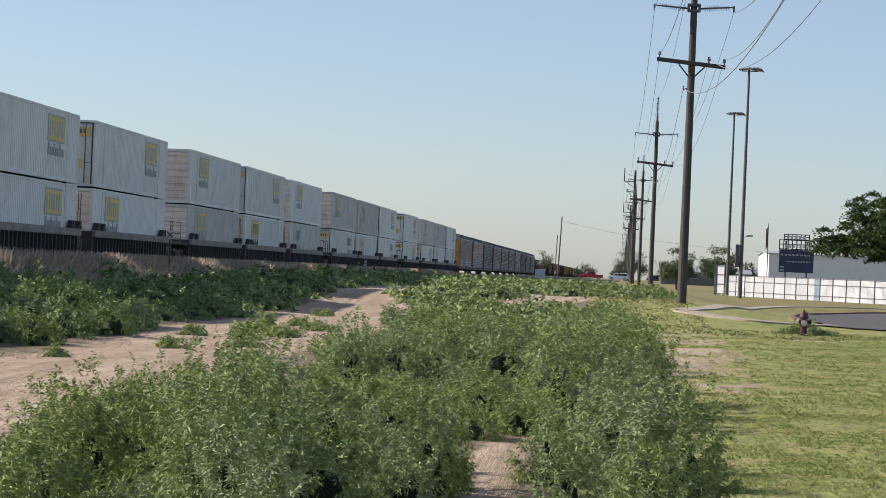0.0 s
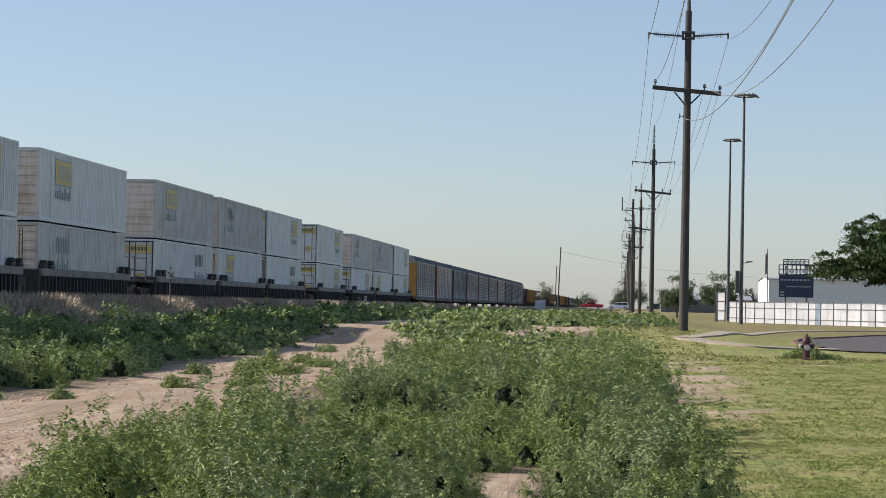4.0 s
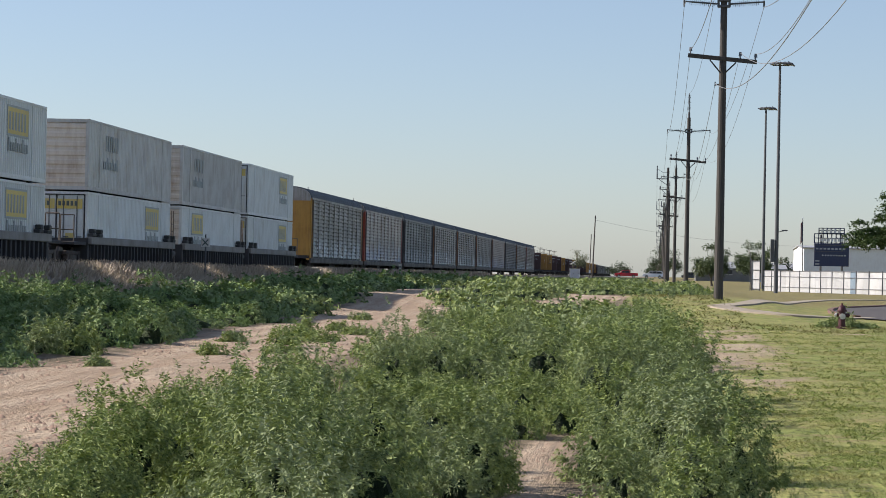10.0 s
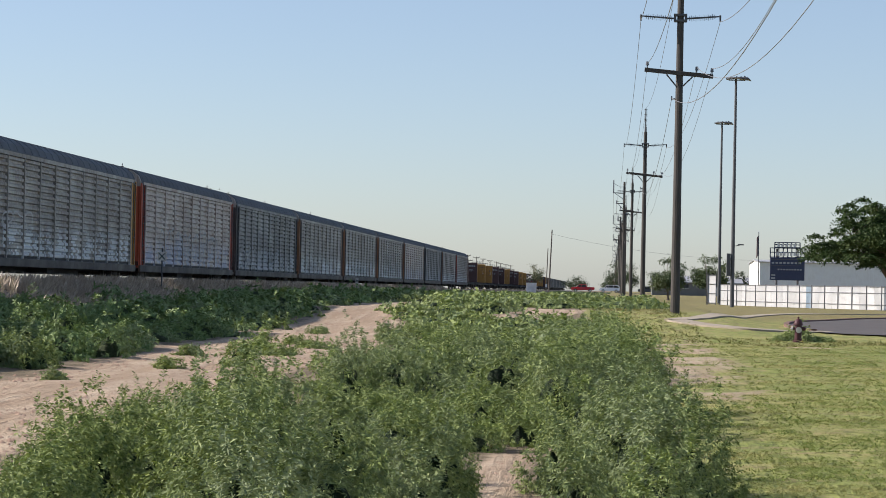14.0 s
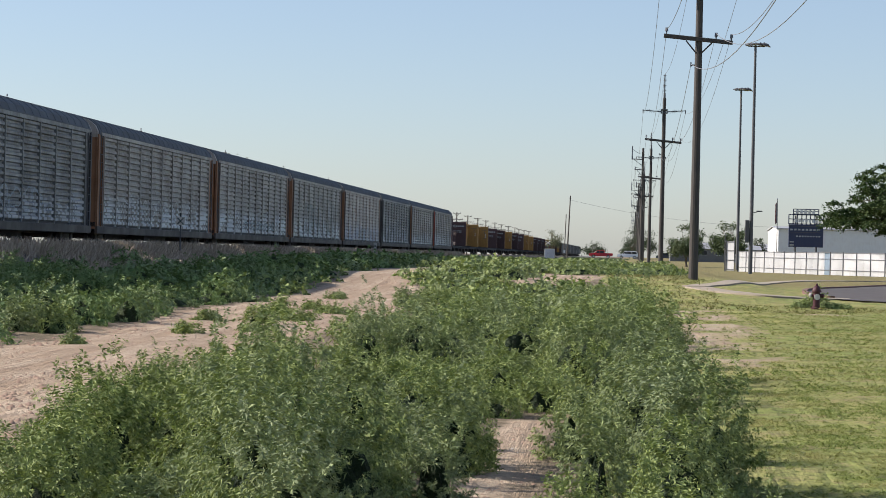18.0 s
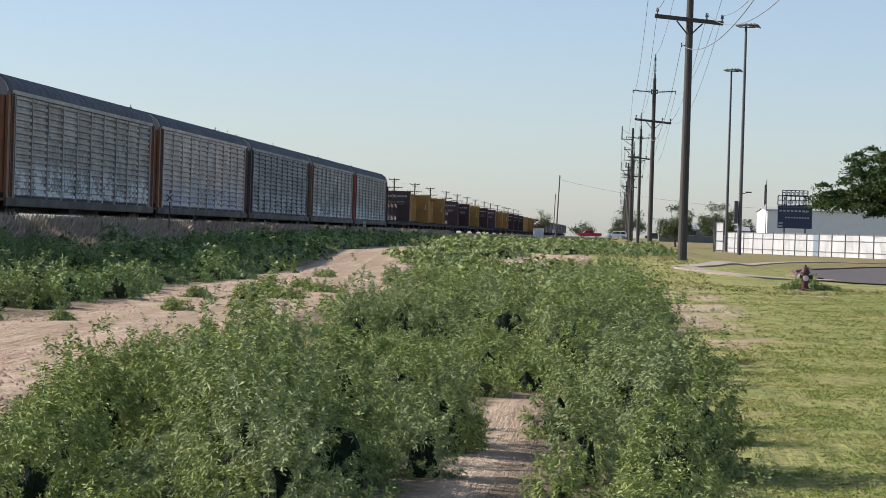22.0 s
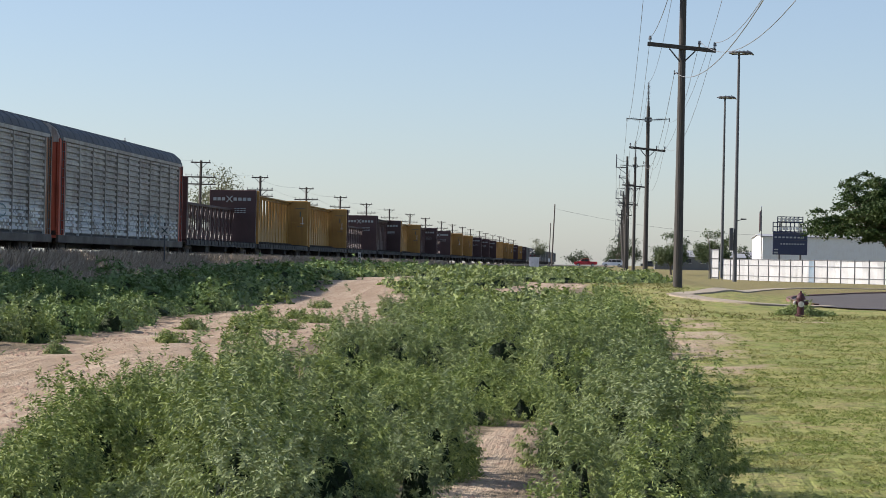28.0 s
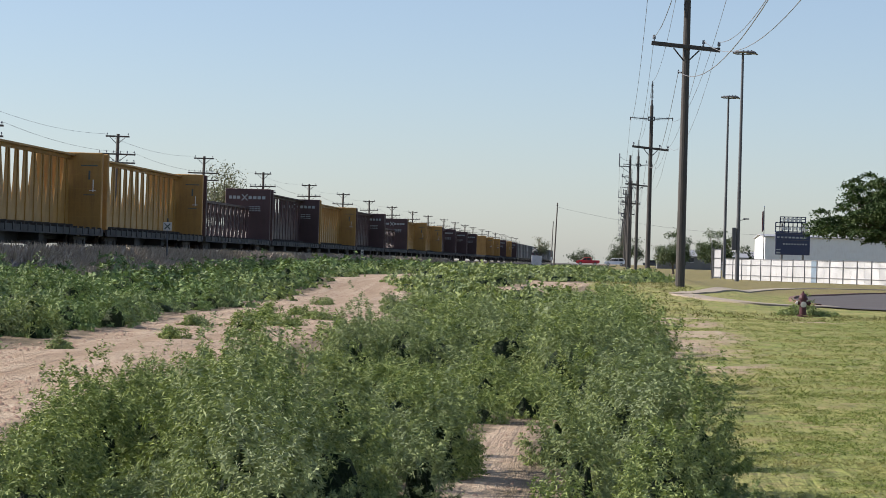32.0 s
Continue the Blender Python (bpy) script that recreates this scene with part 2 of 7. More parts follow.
M["boxcar_grey"] = paint("grey_green_car", (0.18, 0.18, 0.17), (0.13, 0.09, 0.07), 0.5, 0.6)
M["boxcar_white"] = paint("chalky_car", (0.30, 0.28, 0.26), (0.18, 0.13, 0.1), 0.5, 0.6)
M["tag_blue"] = paint("pale_blue_sprayed", (0.26, 0.31, 0.36), (0.36, 0.36, 0.35), 0.6, 0.6)
M["tag_teal"] = paint("dark_teal_sprayed", (0.09, 0.17, 0.2), (0.3, 0.32, 0.32), 0.5, 0.6)
M["tag_white"] = paint("white_sprayed", (0.46, 0.47, 0.47), (0.3, 0.3, 0.29), 0.6, 0.6)
M["rail"] = paint("worn_rail_steel", (0.20, 0.16, 0.13), (0.1, 0.055, 0.035), 0.6, 0.4, 0.6)
M["tie"] = paint("creosoted_timber", (0.10, 0.08, 0.065), (0.2, 0.17, 0.14), 0.5, 0.85)
M["concrete"] = paint("pale_concrete", (0.32, 0.275, 0.215), (0.22, 0.175, 0.13), 0.6, 0.85, streak=False)
M["kerb"] = paint("red_brown_kerb", (0.16, 0.085, 0.07), (0.1, 0.08, 0.07), 0.5, 0.8, streak=False)
M["asphalt"] = paint("worn_asphalt", (0.062, 0.056, 0.056), (0.10, 0.082, 0.074), 0.6, 0.9, streak=False)
M["fence_white"] = paint("white_metal_sheet", (0.55, 0.56, 0.57), (0.4, 0.38, 0.35), 0.3, 0.55)
M["fence_blue"] = paint("pale_blue_sheet", (0.25, 0.33, 0.41), (0.3, 0.3, 0.3), 0.3, 0.5)
M["rail_grey"] = paint("grey_fence_rail", (0.12, 0.125, 0.14), (0.1, 0.1, 0.1), 0.4, 0.6)
M["shed_dark"] = paint("dark_cladding", (0.13, 0.135, 0.14), (0.1, 0.09, 0.08), 0.4, 0.6)
M["post_dark"] = paint("dark_steel_post", (0.07, 0.075, 0.085), (0.12, 0.1, 0.09), 0.4, 0.55)
M["steel_pole"] = paint("grey_steel_pole", (0.085, 0.09, 0.10), (0.09, 0.085, 0.08), 0.4, 0.6, 0.1)
M["navy"] = paint("navy_panel", (0.022, 0.032, 0.085), (0.06, 0.06, 0.09), 0.4, 0.5)
M["lamp_glass"] = paint("floodlight_glass", (0.5, 0.5, 0.5), (0.3, 0.3, 0.3), 0.3, 0.25)
M["insulator"] = paint("grey_polymer", (0.1, 0.11, 0.13), (0.1, 0.1, 0.1), 0.3, 0.4)
M["wire"] = paint("aluminium_wire", (0.20, 0.20, 0.21), (0.12, 0.12, 0.12), 0.3, 0.5, 0.3)
M["hydrant_red"] = paint("maroon_hydrant_paint", (0.055, 0.009, 0.016), (0.06, 0.02, 0.02), 0.4, 0.5)
M["cap_white"] = paint("white_cap_paint", (0.6, 0.57, 0.54), (0.3, 0.25, 0.2), 0.4, 0.5)
M["cabinet"] = paint("white_cabinet_paint", (0.6, 0.62, 0.64), (0.35, 0.32, 0.28), 0.4, 0.5)
M["building_white"] = paint("white_cladding", (0.70, 0.72, 0.74), (0.45, 0.42, 0.4), 0.3, 0.6)
M["building_grey"] = paint("grey_cladding", (0.36, 0.38, 0.4), (0.3, 0.28, 0.26), 0.3, 0.6)
M["roof_grey"] = paint("grey_roof_sheet", (0.3, 0.31, 0.33), (0.2, 0.2, 0.2), 0.4, 0.5)
M["window"] = paint("dark_window", (0.03, 0.035, 0.045), (0.05, 0.05, 0.05), 0.2, 0.1)
M["car_red"] = paint("red_car_paint", (0.38, 0.015, 0.02), (0.2, 0.05, 0.04), 0.2, 0.3, streak=False)
M["car_white"] = paint("white_car_paint", (0.75, 0.76, 0.78), (0.5, 0.5, 0.5), 0.15, 0.3, streak=False)
M["car_dark"] = paint("dark_car_paint", (0.03, 0.033, 0.04), (0.08, 0.08, 0.08), 0.2, 0.3, streak=False)
M["tyre"] = paint("tyre_rubber", (0.025, 0.025, 0.025), (0.08, 0.07, 0.06), 0.4, 0.8)
M["chrome"] = paint("bright_metal", (0.55, 0.55, 0.55), (0.3, 0.3, 0.3), 0.2, 0.25, 0.8)
M["flag_red"] = paint("faded_red_cloth", (0.16, 0.035, 0.04), (0.15, 0.06, 0.06), 0.3, 0.8)
M["flag_blue"] = paint("navy_cloth", (0.03, 0.045, 0.14), (0.08, 0.08, 0.1), 0.3, 0.8)
M["flag_white"] = paint("white_cloth", (0.3, 0.28, 0.28), (0.2, 0.18, 0.18), 0.3, 0.8)
M["light_red"] = paint("red_lens", (0.3, 0.01, 0.01), (0.1, 0.02, 0.02), 0.2, 0.3)


def timber(name, colour, other, fine):
    n = N(name)
    p = n.local()
    g = n.noise(n.stretch(p, (fine, fine, fine * 0.04)), 3.0, 6, 0.7)
    b = n.noise(p, 0.5, 4)
    c = n.mix(n.ramp(g, 0.35, 0.65), colour, other)
    c = n.mix(n.ramp(b, 0.4, 0.7, 0, 0.5), c, (0.075, 0.065, 0.057))
    n.bump(g, 0.5, 0.01)
    return n.done(c, 0.85)


M["pole_wood"] = timber("weathered_pole_timber", (0.03, 0.028, 0.027), (0.078, 0.072, 0.067), 9)
M["old_wood"] = timber("old_telegraph_timber", (0.06, 0.05, 0.045), (0.12, 0.105, 0.09), 9)
M["bark"] = timber("brown_bark", (0.085, 0.06, 0.04), (0.16, 0.125, 0.09), 6)
M["stem"] = timber("weed_stem", (0.13, 0.15, 0.06), (0.22, 0.2, 0.1), 9)
M["weed"] = leafy("weed_leaf", (0.09, 0.142, 0.05), (0.32, 0.385, 0.13), (0.225, 0.272, 0.175), 0.6)
M["clod"] = paint("earth_clod", (0.30, 0.2, 0.145), (0.45, 0.33, 0.25), 0.6, 0.95, streak=False)
M["ballast"] = paint("broken_stone", (0.2, 0.17, 0.155), (0.09, 0.08, 0.075), 0.7, 0.9, streak=False)
M["weed_left"] = leafy("field_weed_leaf", (0.10, 0.17, 0.06), (0.22, 0.30, 0.11), (0.24, 0.29, 0.16), 0.4)
M["dry"] = leafy("dry_grass_blade", (0.3, 0.245, 0.2), (0.54, 0.45, 0.37), (0.58, 0.48, 0.41), 0.4)
M["lawn"] = leafy("lawn_blade", (0.10, 0.15, 0.036), (0.29, 0.33, 0.095), (0.40, 0.34, 0.16), 0.6)
M["rough_grass"] = leafy("rough_grass_blade", (0.11, 0.13, 0.04), (0.23, 0.235, 0.08), (0.32, 0.265, 0.13), 0.4)
M["tree_leaf"] = leafy("tree_leaf", (0.018, 0.042, 0.013), (0.05, 0.085, 0.025), (0.085, 0.115, 0.035), 0.7)
M["far_leaf"] = leafy("far_tree_leaf", (0.035, 0.055, 0.032), (0.075, 0.10, 0.055), (0.10, 0.12, 0.07), 0.2)
# paler, greyer greens with the haze of distance painted in
M["mid_leaf"] = leafy("hazed_tree_leaf", (0.05, 0.075, 0.04), (0.11, 0.145, 0.07), (0.14, 0.165, 0.09), 0.3)
M["pale_leaf"] = leafy("pale_tree_leaf", (0.10, 0.12, 0.07), (0.2, 0.21, 0.13), (0.24, 0.24, 0.17), 0.3)


def ground_material():
    n = N("ground_cover")
    p = n.where()
    big, mid, fine = n.noise(p, 0.22, 5), n.noise(p, 1.3, 6, 0.65), n.noise(p, 14, 5, 0.7)
    track = n.noise(n.stretch(p, (2.2, 0.10, 1)), 1.0, 4)
    lawn = n.node("Attribute", attribute_name="lawn").outputs["Fac"]
    dirt = n.node("Attribute", attribute_name="dirt").outputs["Fac"]
    stone = n.node("Attribute", attribute_name="stone").outputs["Fac"]
    # sandy dirt, rutted along the way
    sand = n.mix(n.ramp(track, 0.35, 0.68), (0.33, 0.25, 0.175), (0.49, 0.40, 0.30))
    sand = n.mix(n.ramp(mid, 0.45, 0.7, 0, 0.6), sand, (0.30, 0.22, 0.16))
    sand = n.mix(n.ramp(fine, 0.5, 0.68, 0, 0.6), sand, (0.25, 0.175, 0.13))
    rut = n.noise(n.stretch(p, (6.0, 0.22, 1)), 1.0, 5, 0.7)
    sand = n.mix(n.ramp(rut, 0.55, 0.66, 0, 0.55), sand, (0.24, 0.165, 0.115))
    clump = n.noise(n.stretch(p, (1, 0.4, 1)), 2.6, 6, 0.75)
    sand = n.mix(n.ramp(clump, 0.56, 0.64, 0, 0.6), sand, (0.26, 0.185, 0.135))
    speck = n.noise(n.stretch(p, (1, 0.5, 1)), 9, 3, 0.7)
    sand = n.mix(n.ramp(speck, 0.6, 0.68, 0, 0.75), sand, (0.2, 0.14, 0.1))
    sand = n.mix(n.ramp(speck, 0.33, 0.26, 0, 0.5), sand, (0.66, 0.55, 0.44))
    soil = n.mix(n.ramp(mid, 0.35, 0.65), (0.12, 0.1, 0.065), (0.24, 0.19, 0.135))
    patchy = n.noise(n.stretch(p, (1.0, 0.55, 1)), 3.2, 6, 0.72)
    turf = n.mix(n.ramp(big, 0.35, 0.65), (0.2, 0.25, 0.065), (0.34, 0.325, 0.12))
    turf = n.mix(n.ramp(patchy, 0.5, 0.62, 0, 0.8), turf, (0.10, 0.125, 0.04))
    turf = n.mix(n.ramp(patchy, 0.44, 0.34, 0, 0.7), turf, (0.36, 0.275, 0.16))
    turf = n.mix(n.ramp(mid, 0.48, 0.7, 0, 0.8), turf, (0.27, 0.205, 0.115))
    turf = n.mix(n.ramp(fine, 0.5, 0.66, 0, 0.7), turf, (0.08, 0.095, 0.03))
    parched = n.node("Attribute", attribute_name="parched").outputs["Fac"]
    turf = n.mix(n.math("MULTIPLY", parched, n.ramp(big, 0.3, 0.6, 0.55, 1.0)), turf, n.mix(mid, (0.155, 0.135, 0.06), (0.235, 0.195, 0.095)))
    rock = n.mix(fine, (0.10, 0.085, 0.08), (0.30, 0.26, 0.24))
    w = n.math("ADD", n.math("MULTIPLY", mid, 0.8), n.math("MULTIPLY", fine, 0.4))

    def edge(v):
        return n.ramp(n.math("ADD", v, n.math("SUBTRACT", n.math("MULTIPLY", w, 1.3), 0.78)), 0.35, 0.65)
    c = n.mix(edge(lawn), soil, turf)
    c = n.mix(edge(dirt), c, sand)
    c = n.mix(edge(stone), c, rock)
    h = n.math("ADD", n.math("MULTIPLY", fine, 0.6), n.math("ADD", n.math("ADD", mid, track), n.math("MULTIPLY", n.math("ADD", patchy, rut), 0.8)))
    n.bump(h, 0.9, 0.09)
    return n.done(c, 0.95, 0, 0.2)


M["ground"] = ground_material()


# ---- mesh tools ----
def mesh_of(name, bm, mat):
    me = bpy.data.meshes.new(name)
    bm.to_mesh(me)
    bm.free()
    me.materials.append(M[mat] if isinstance(mat, str) else mat)
    return me


def part(name, bm, mat, parent=None, label="", at=None):
    """One mesh object under a thing or a part; bm may be a bmesh or a mesh to share."""
    me = bm if isinstance(bm, bpy.types.Mesh) else mesh_of(name, bm, mat)
    ob = new(name, me)
    ob.parent = parent
    if at is not None:
        ob.matrix_basis = at
    if label:
        tagged(ob, label)
    return ob


def thing(name, label, category, m=None, group="", kind=""):
    ob = tagged(new(name), label, category, group, kind)
    if m is not None:
        ob.matrix_basis = m
    return ob


def box(bm, x0, x1, y0, y1, z0, z1, bevel=0.0):
    r = bmesh.ops.create_cube(bm, size=1.0, matrix=Matrix.Translation(((x0 + x1) / 2, (y0 + y1) / 2, (z0 + z1) / 2)) @ Matrix.Diagonal((x1 - x0, y1 - y0, z1 - z0, 1)))
    if bevel:
        es = {e for v in r["verts"] for e in v.link_edges}
        bmesh.ops.bevel(bm, geom=list(es), offset=bevel, segments=1, affect="EDGES")
    return bm


def B(*boxes, bevel=0.0):
    bm = bmesh.new()
    for b in boxes:
        box(bm, *b, bevel=bevel)
    return bm


def rod(bm, a, b, r0, r1=None, n=8):
    """A tapered rod from a to b."""
    a, b = Vector(a), Vector(b)
    r1 = r0 if r1 is None else r1
    d = b - a
    m = Matrix.Translation((a + b) / 2) @ d.to_track_quat("Z", "Y").to_matrix().to_4x4()
    bmesh.ops.create_cone(bm, cap_ends=True, segments=n, radius1=r0, radius2=r1, depth=d.length, matrix=m)
    return bm


def R(*rods, n=8):
    bm = bmesh.new()
    for r in rods:
        rod(bm, *r, n=n)
    return bm


def prism(profile, y0, y1):
    """A profile in (x, z) swept along y."""
    bm = bmesh.new()
    a = [bm.verts.new((x, y0, z)) for x, z in profile]
    b = [bm.verts.new((x, y1, z)) for x, z in profile]
    k = len(profile)
    for i in range(k):
        bm.faces.new((a[i], a[(i + 1) % k], b[(i + 1) % k], b[i]))
    bm.faces.new(a[::-1])
    bm.faces.new(b)
    bmesh.ops.recalc_face_normals(bm, faces=bm.faces[:])
    return bm


def raw(name, verts, faces, mat):
    """A mesh from arrays: verts n x 3, faces m x 3 or m x 4."""
    me = bpy.data.meshes.new(name)
    verts, faces = np.asarray(verts, np.float32), np.asarray(faces, np.int32)
    k = faces.shape[1]
    me.vertices.add(len(verts))
    me.vertices.foreach_set("co", verts.ravel())
    me.loops.add(faces.size)
    me.loops.foreach_set("vertex_index", faces.ravel())
    me.polygons.add(len(faces))
    me.polygons.foreach_set("loop_start", np.arange(0, faces.size, k, dtype=np.int32))
    me.update(calc_edges=True)
    me.materials.append(M[mat])
    return me


# ---- the ground ----
def spaced(*runs):
    out = []
    for a, b, d in runs:
        out += list(np.arange(a, b, d))
    return np.array(out + [runs[-1][1]], float)


def road_sides(y):
    """Near and far edge of the dirt road beside the track."""
    y = np.asarray(y, float)
    near = -5.5 - 0.5 * ss(26, 46, y) - 0.7 * ss(55, 80, y) - 3.6 * ss(82, 108, y)
    far = -9.9 - 1.3 * ss(42, 60, y) - 1.2 * ss(62, 92, y) - 1.6 * ss(95, 122, y)
    return near, far


def dirt_mask(x, y):
    near, far = road_sides(y)
    road = ss(0.5, -0.5, x - near) * ss(-0.6, 0.5, x - far) * (1 - ss(135, 155, y))
    trail = np.exp(-(((x + 0.79 + 0.015 * (y - 14.3)) / 0.27) ** 4)) * (1 - ss(22, 25, y))
    patch = np.exp(-(((x + 3.5 + 0.7 * np.sin(y * 0.15)) / 1.7) ** 4)) * ss(94, 99, y) * (1 - ss(122, 128, y))
    bare = ss(-0.2, 0.4, x) * (1 - ss(2.2, 3.8, x - 0.012 * (y - 40))) * ss(30, 40, y) * (1 - ss(72, 88, y)) * ss(0.30, 0.55, 0.6 * vnoise(x * 1.1, y * 0.3, 5) + 0.4 * vnoise(x * 2.7, y * 0.8, 6)) * 0.64
    bare2 = np.exp(-(((x - 5.9) / 1.5) ** 2 + ((y - 73) / 2.2) ** 2)) * 0.75 + np.exp(-(((x - 9.2) / 0.8) ** 2 + ((y - 62) / 1.6) ** 2)) * 0.7
    spot = np.exp(-(((x - 2.75) / 0.35) ** 2 + ((y - 17.6) / 0.5) ** 2)) * 0.7
    bald = np.exp(-(((x + 6.0) / 0.8) ** 2 + ((y - 79) / 3) ** 2)) * 0.8
    edge_bare = 0.7 * ss(0.5, 0.72, vnoise(x * 1.1, y * 0.55, 9)) * ss(-6.6, -5.0, x) * (1 - ss(-4.6, -4.0, x)) * (1 - ss(24, 28, y))
    return np.clip(np.maximum.reduce([road, trail, patch, bare, bare2, spot, bald, edge_bare]), 0, 1)


def lawn_mask(x, y):
    left = 0.75 - 0.9 * ss(55, 72, y) - 1.6 * ss(80, 120, y)
    return ss(-0.25, 0.45, np.asarray(x) - left)


gx = spaced((-3600, -600, 300), (-600, -120, 60), (-120, -34, 8), (-34, 16, 0.5), (16, 60, 3), (60, 300, 30), (300, 1000, 140), (1000, 3600, 400))
gy = spaced((-900, -60, 60), (-60, 8, 6), (8, 80, 0.4), (80, 160, 0.8), (160, 330, 3), (330, 700, 12), (700, 1500, 80), (1500, 4600, 500))
GX, GY = np.meshgrid(gx, gy)
GZ = ground_z(GX, GY)
dm, lm = dirt_mask(GX, GY), lawn_mask(GX, GY)
near_zone = (1 - ss(80, 130, GY)) * (1 - ss(14, 18, np.abs(GX)))
GZ = GZ + near_zone * (0.05 * (vnoise(GX * 2.3, GY * 1.1, 11) - 0.5) + 0.07 * dm * (vnoise(GX * 1.7, GY * 0.13, 12) - 0.5))
ny, nx = GX.shape
idx = np.arange(nx * ny).reshape(ny, nx)
quads = np.stack([idx[:-1, :-1], idx[:-1, 1:], idx[1:, 1:], idx[1:, :-1]], -1).reshape(-1, 4)
ground_mesh = raw("ground", np.stack([GX, GY, GZ], -1).reshape(-1, 3), quads, "ground")
stone_m = ss(20.3, 21.2, -GX) * (1 - ss(27.8, 28.8, -GX))
for key, arr in (("dirt", dm), ("lawn", lm), ("stone", stone_m), ("parched", ss(108, 142, GY + 4 * vnoise(GX * 0.2, GY * 0.1, 8)))):
    ground_mesh.attributes.new(key, "FLOAT", "POINT").data.foreach_set("value", arr.ravel().astype(np.float32))
ground_mesh.polygons.foreach_set("use_smooth", np.ones(len(quads), bool))
tagged(new("ground", ground_mesh), "dry ground with weeds, mown grass and a sandy dirt road", "ground", kind="structure")

# ---- the railway ----
railway = thing("railway_track", "steel rails on timber ties over a stone ballast bed", "railway track", kind="structure")
for side in (-0.76, 0.76):
    part("rail", prism([(-0.075, 0), (0.075, 0), (0.075, 0.02), (0.012, 0.04), (0.012, 0.13), (0.037, 0.14), (0.037, 0.18), (-0.037, 0.18), (-0.037, 0.14), (-0.012, 0.13), (-0.012, 0.04), (-0.075, 0.02)], -800, 1800),
         "rail", railway, at=pose(TRACK_X + side, 0, RAIL_Z - 0.18))
tie_bm = bmesh.new()
for k in range(620):
    y = 50 + k * 0.55
    box(tie_bm, TRACK_X - 1.3, TRACK_X + 1.3, y, y + 0.23, RAIL_Z - 0.36, RAIL_Z - 0.185 - 0.01 * rng.random())
tagged(part("ties", tie_bm, "tie", railway), "dark weathered timber ties", kind="stuff")

# ---- rolling stock: y runs along the car from 0, z from the rail head, x across ----
CACHE = {}


def shared(key, make, mat):
    """One mesh for each shape and material."""
    if (key, mat) not in CACHE:
        CACHE[(key, mat)] = mesh_of(key.split(":")[0], make(), mat)
    return CACHE[(key, mat)]


def wheel_mesh():
    bm = bmesh.new()
    for x0, x1, r in ((0, 0.10, 0.46), (-0.03, 0.0, 0.50), (0.10, 0.14, 0.16)):
        rod(bm, (x0, 0, 0), (x1, 0, 0), r, n=14)
    return bm


def side_frame_mesh():
    bm = bmesh.new()
    box(bm, -0.09, 0.09, -1.15, 1.15, 0.10, 0.27, 0.03)
    box(bm, -0.09, 0.09, -0.55, 0.55, -0.30, 0.14, 0.05)
    for s in (-1, 1):
        box(bm, -0.11, 0.11, s * 0.89 - 0.16, s * 0.89 + 0.16, -0.16, 0.2, 0.03)
        rod(bm, (0.02, s * 0.3, -0.28), (0.02, s * 0.14, 0.16), 0.07, n=8)
    return bm


def truck(parent, y):
    """A two-axle truck under a car."""
    t = part("truck", shared("truck_bolster", lambda: B((-1.1, 1.1, -0.25, 0.25, 0.42, 0.68), bevel=0.04), "truck"), "truck", parent, "black cast-steel truck with two axles", at=pose(0, y, 0))
    for s in (-1, 1):
        part("side_frame", shared("side_frame", side_frame_mesh, "truck"), "truck", t, at=pose(s * 1.02, 0, 0.5, 0, 0, 0 if s > 0 else 180))
        for a in (-0.89, 0.89):
            part("wheel", shared("wheel", wheel_mesh, "wheel"), "wheel", t, "round steel wheel, worn bright at the rim", at=pose(s * 0.72, a, 0.46, 0, 0, 0 if s > 0 else 180))
    return t


def coupler(parent, y, s):
    part("coupler", shared("coupler", lambda: B((-0.12, 0.12, -0.1, 0.75, 0.72, 0.98), (-0.2, 0.2, 0.5, 0.75, 0.66, 1.04), bevel=0.03), "truck"), "truck", parent, at=pose(0, y, 0, 0, 0, 0 if s > 0 else 180))


def corrugated(length, height, pitch, depth, upright=True):
    """A sheet in the y-z plane facing +x with trapezoid ribs."""
    bm = bmesh.new()
    span = length if upright else height
    prof = []
    k = int(span / pitch)
    p = span / k
    for i in range(k):
        prof += [(i * p, 0), (i * p + 0.3 * p, 0), (i * p + 0.45 * p, depth), (i * p + 0.85 * p, depth)]
    prof.append((span, 0))
    rows = []
    for u, d in prof:
        a, b = ((d, u, 0), (d, u, height)) if upright else ((d, 0, u), (d, length, u))
        rows.append((bm.verts.new(a), bm.verts.new(b)))
    for (a, b), (c, d) in zip(rows, rows[1:]):
        bm.faces.new((a, c, d, b) if upright else (a, b, d, c))
    bmesh.ops.recalc_face_normals(bm, faces=bm.faces[:])
    return bm


CL, CH, CW = 16.15, 2.9, 1.3


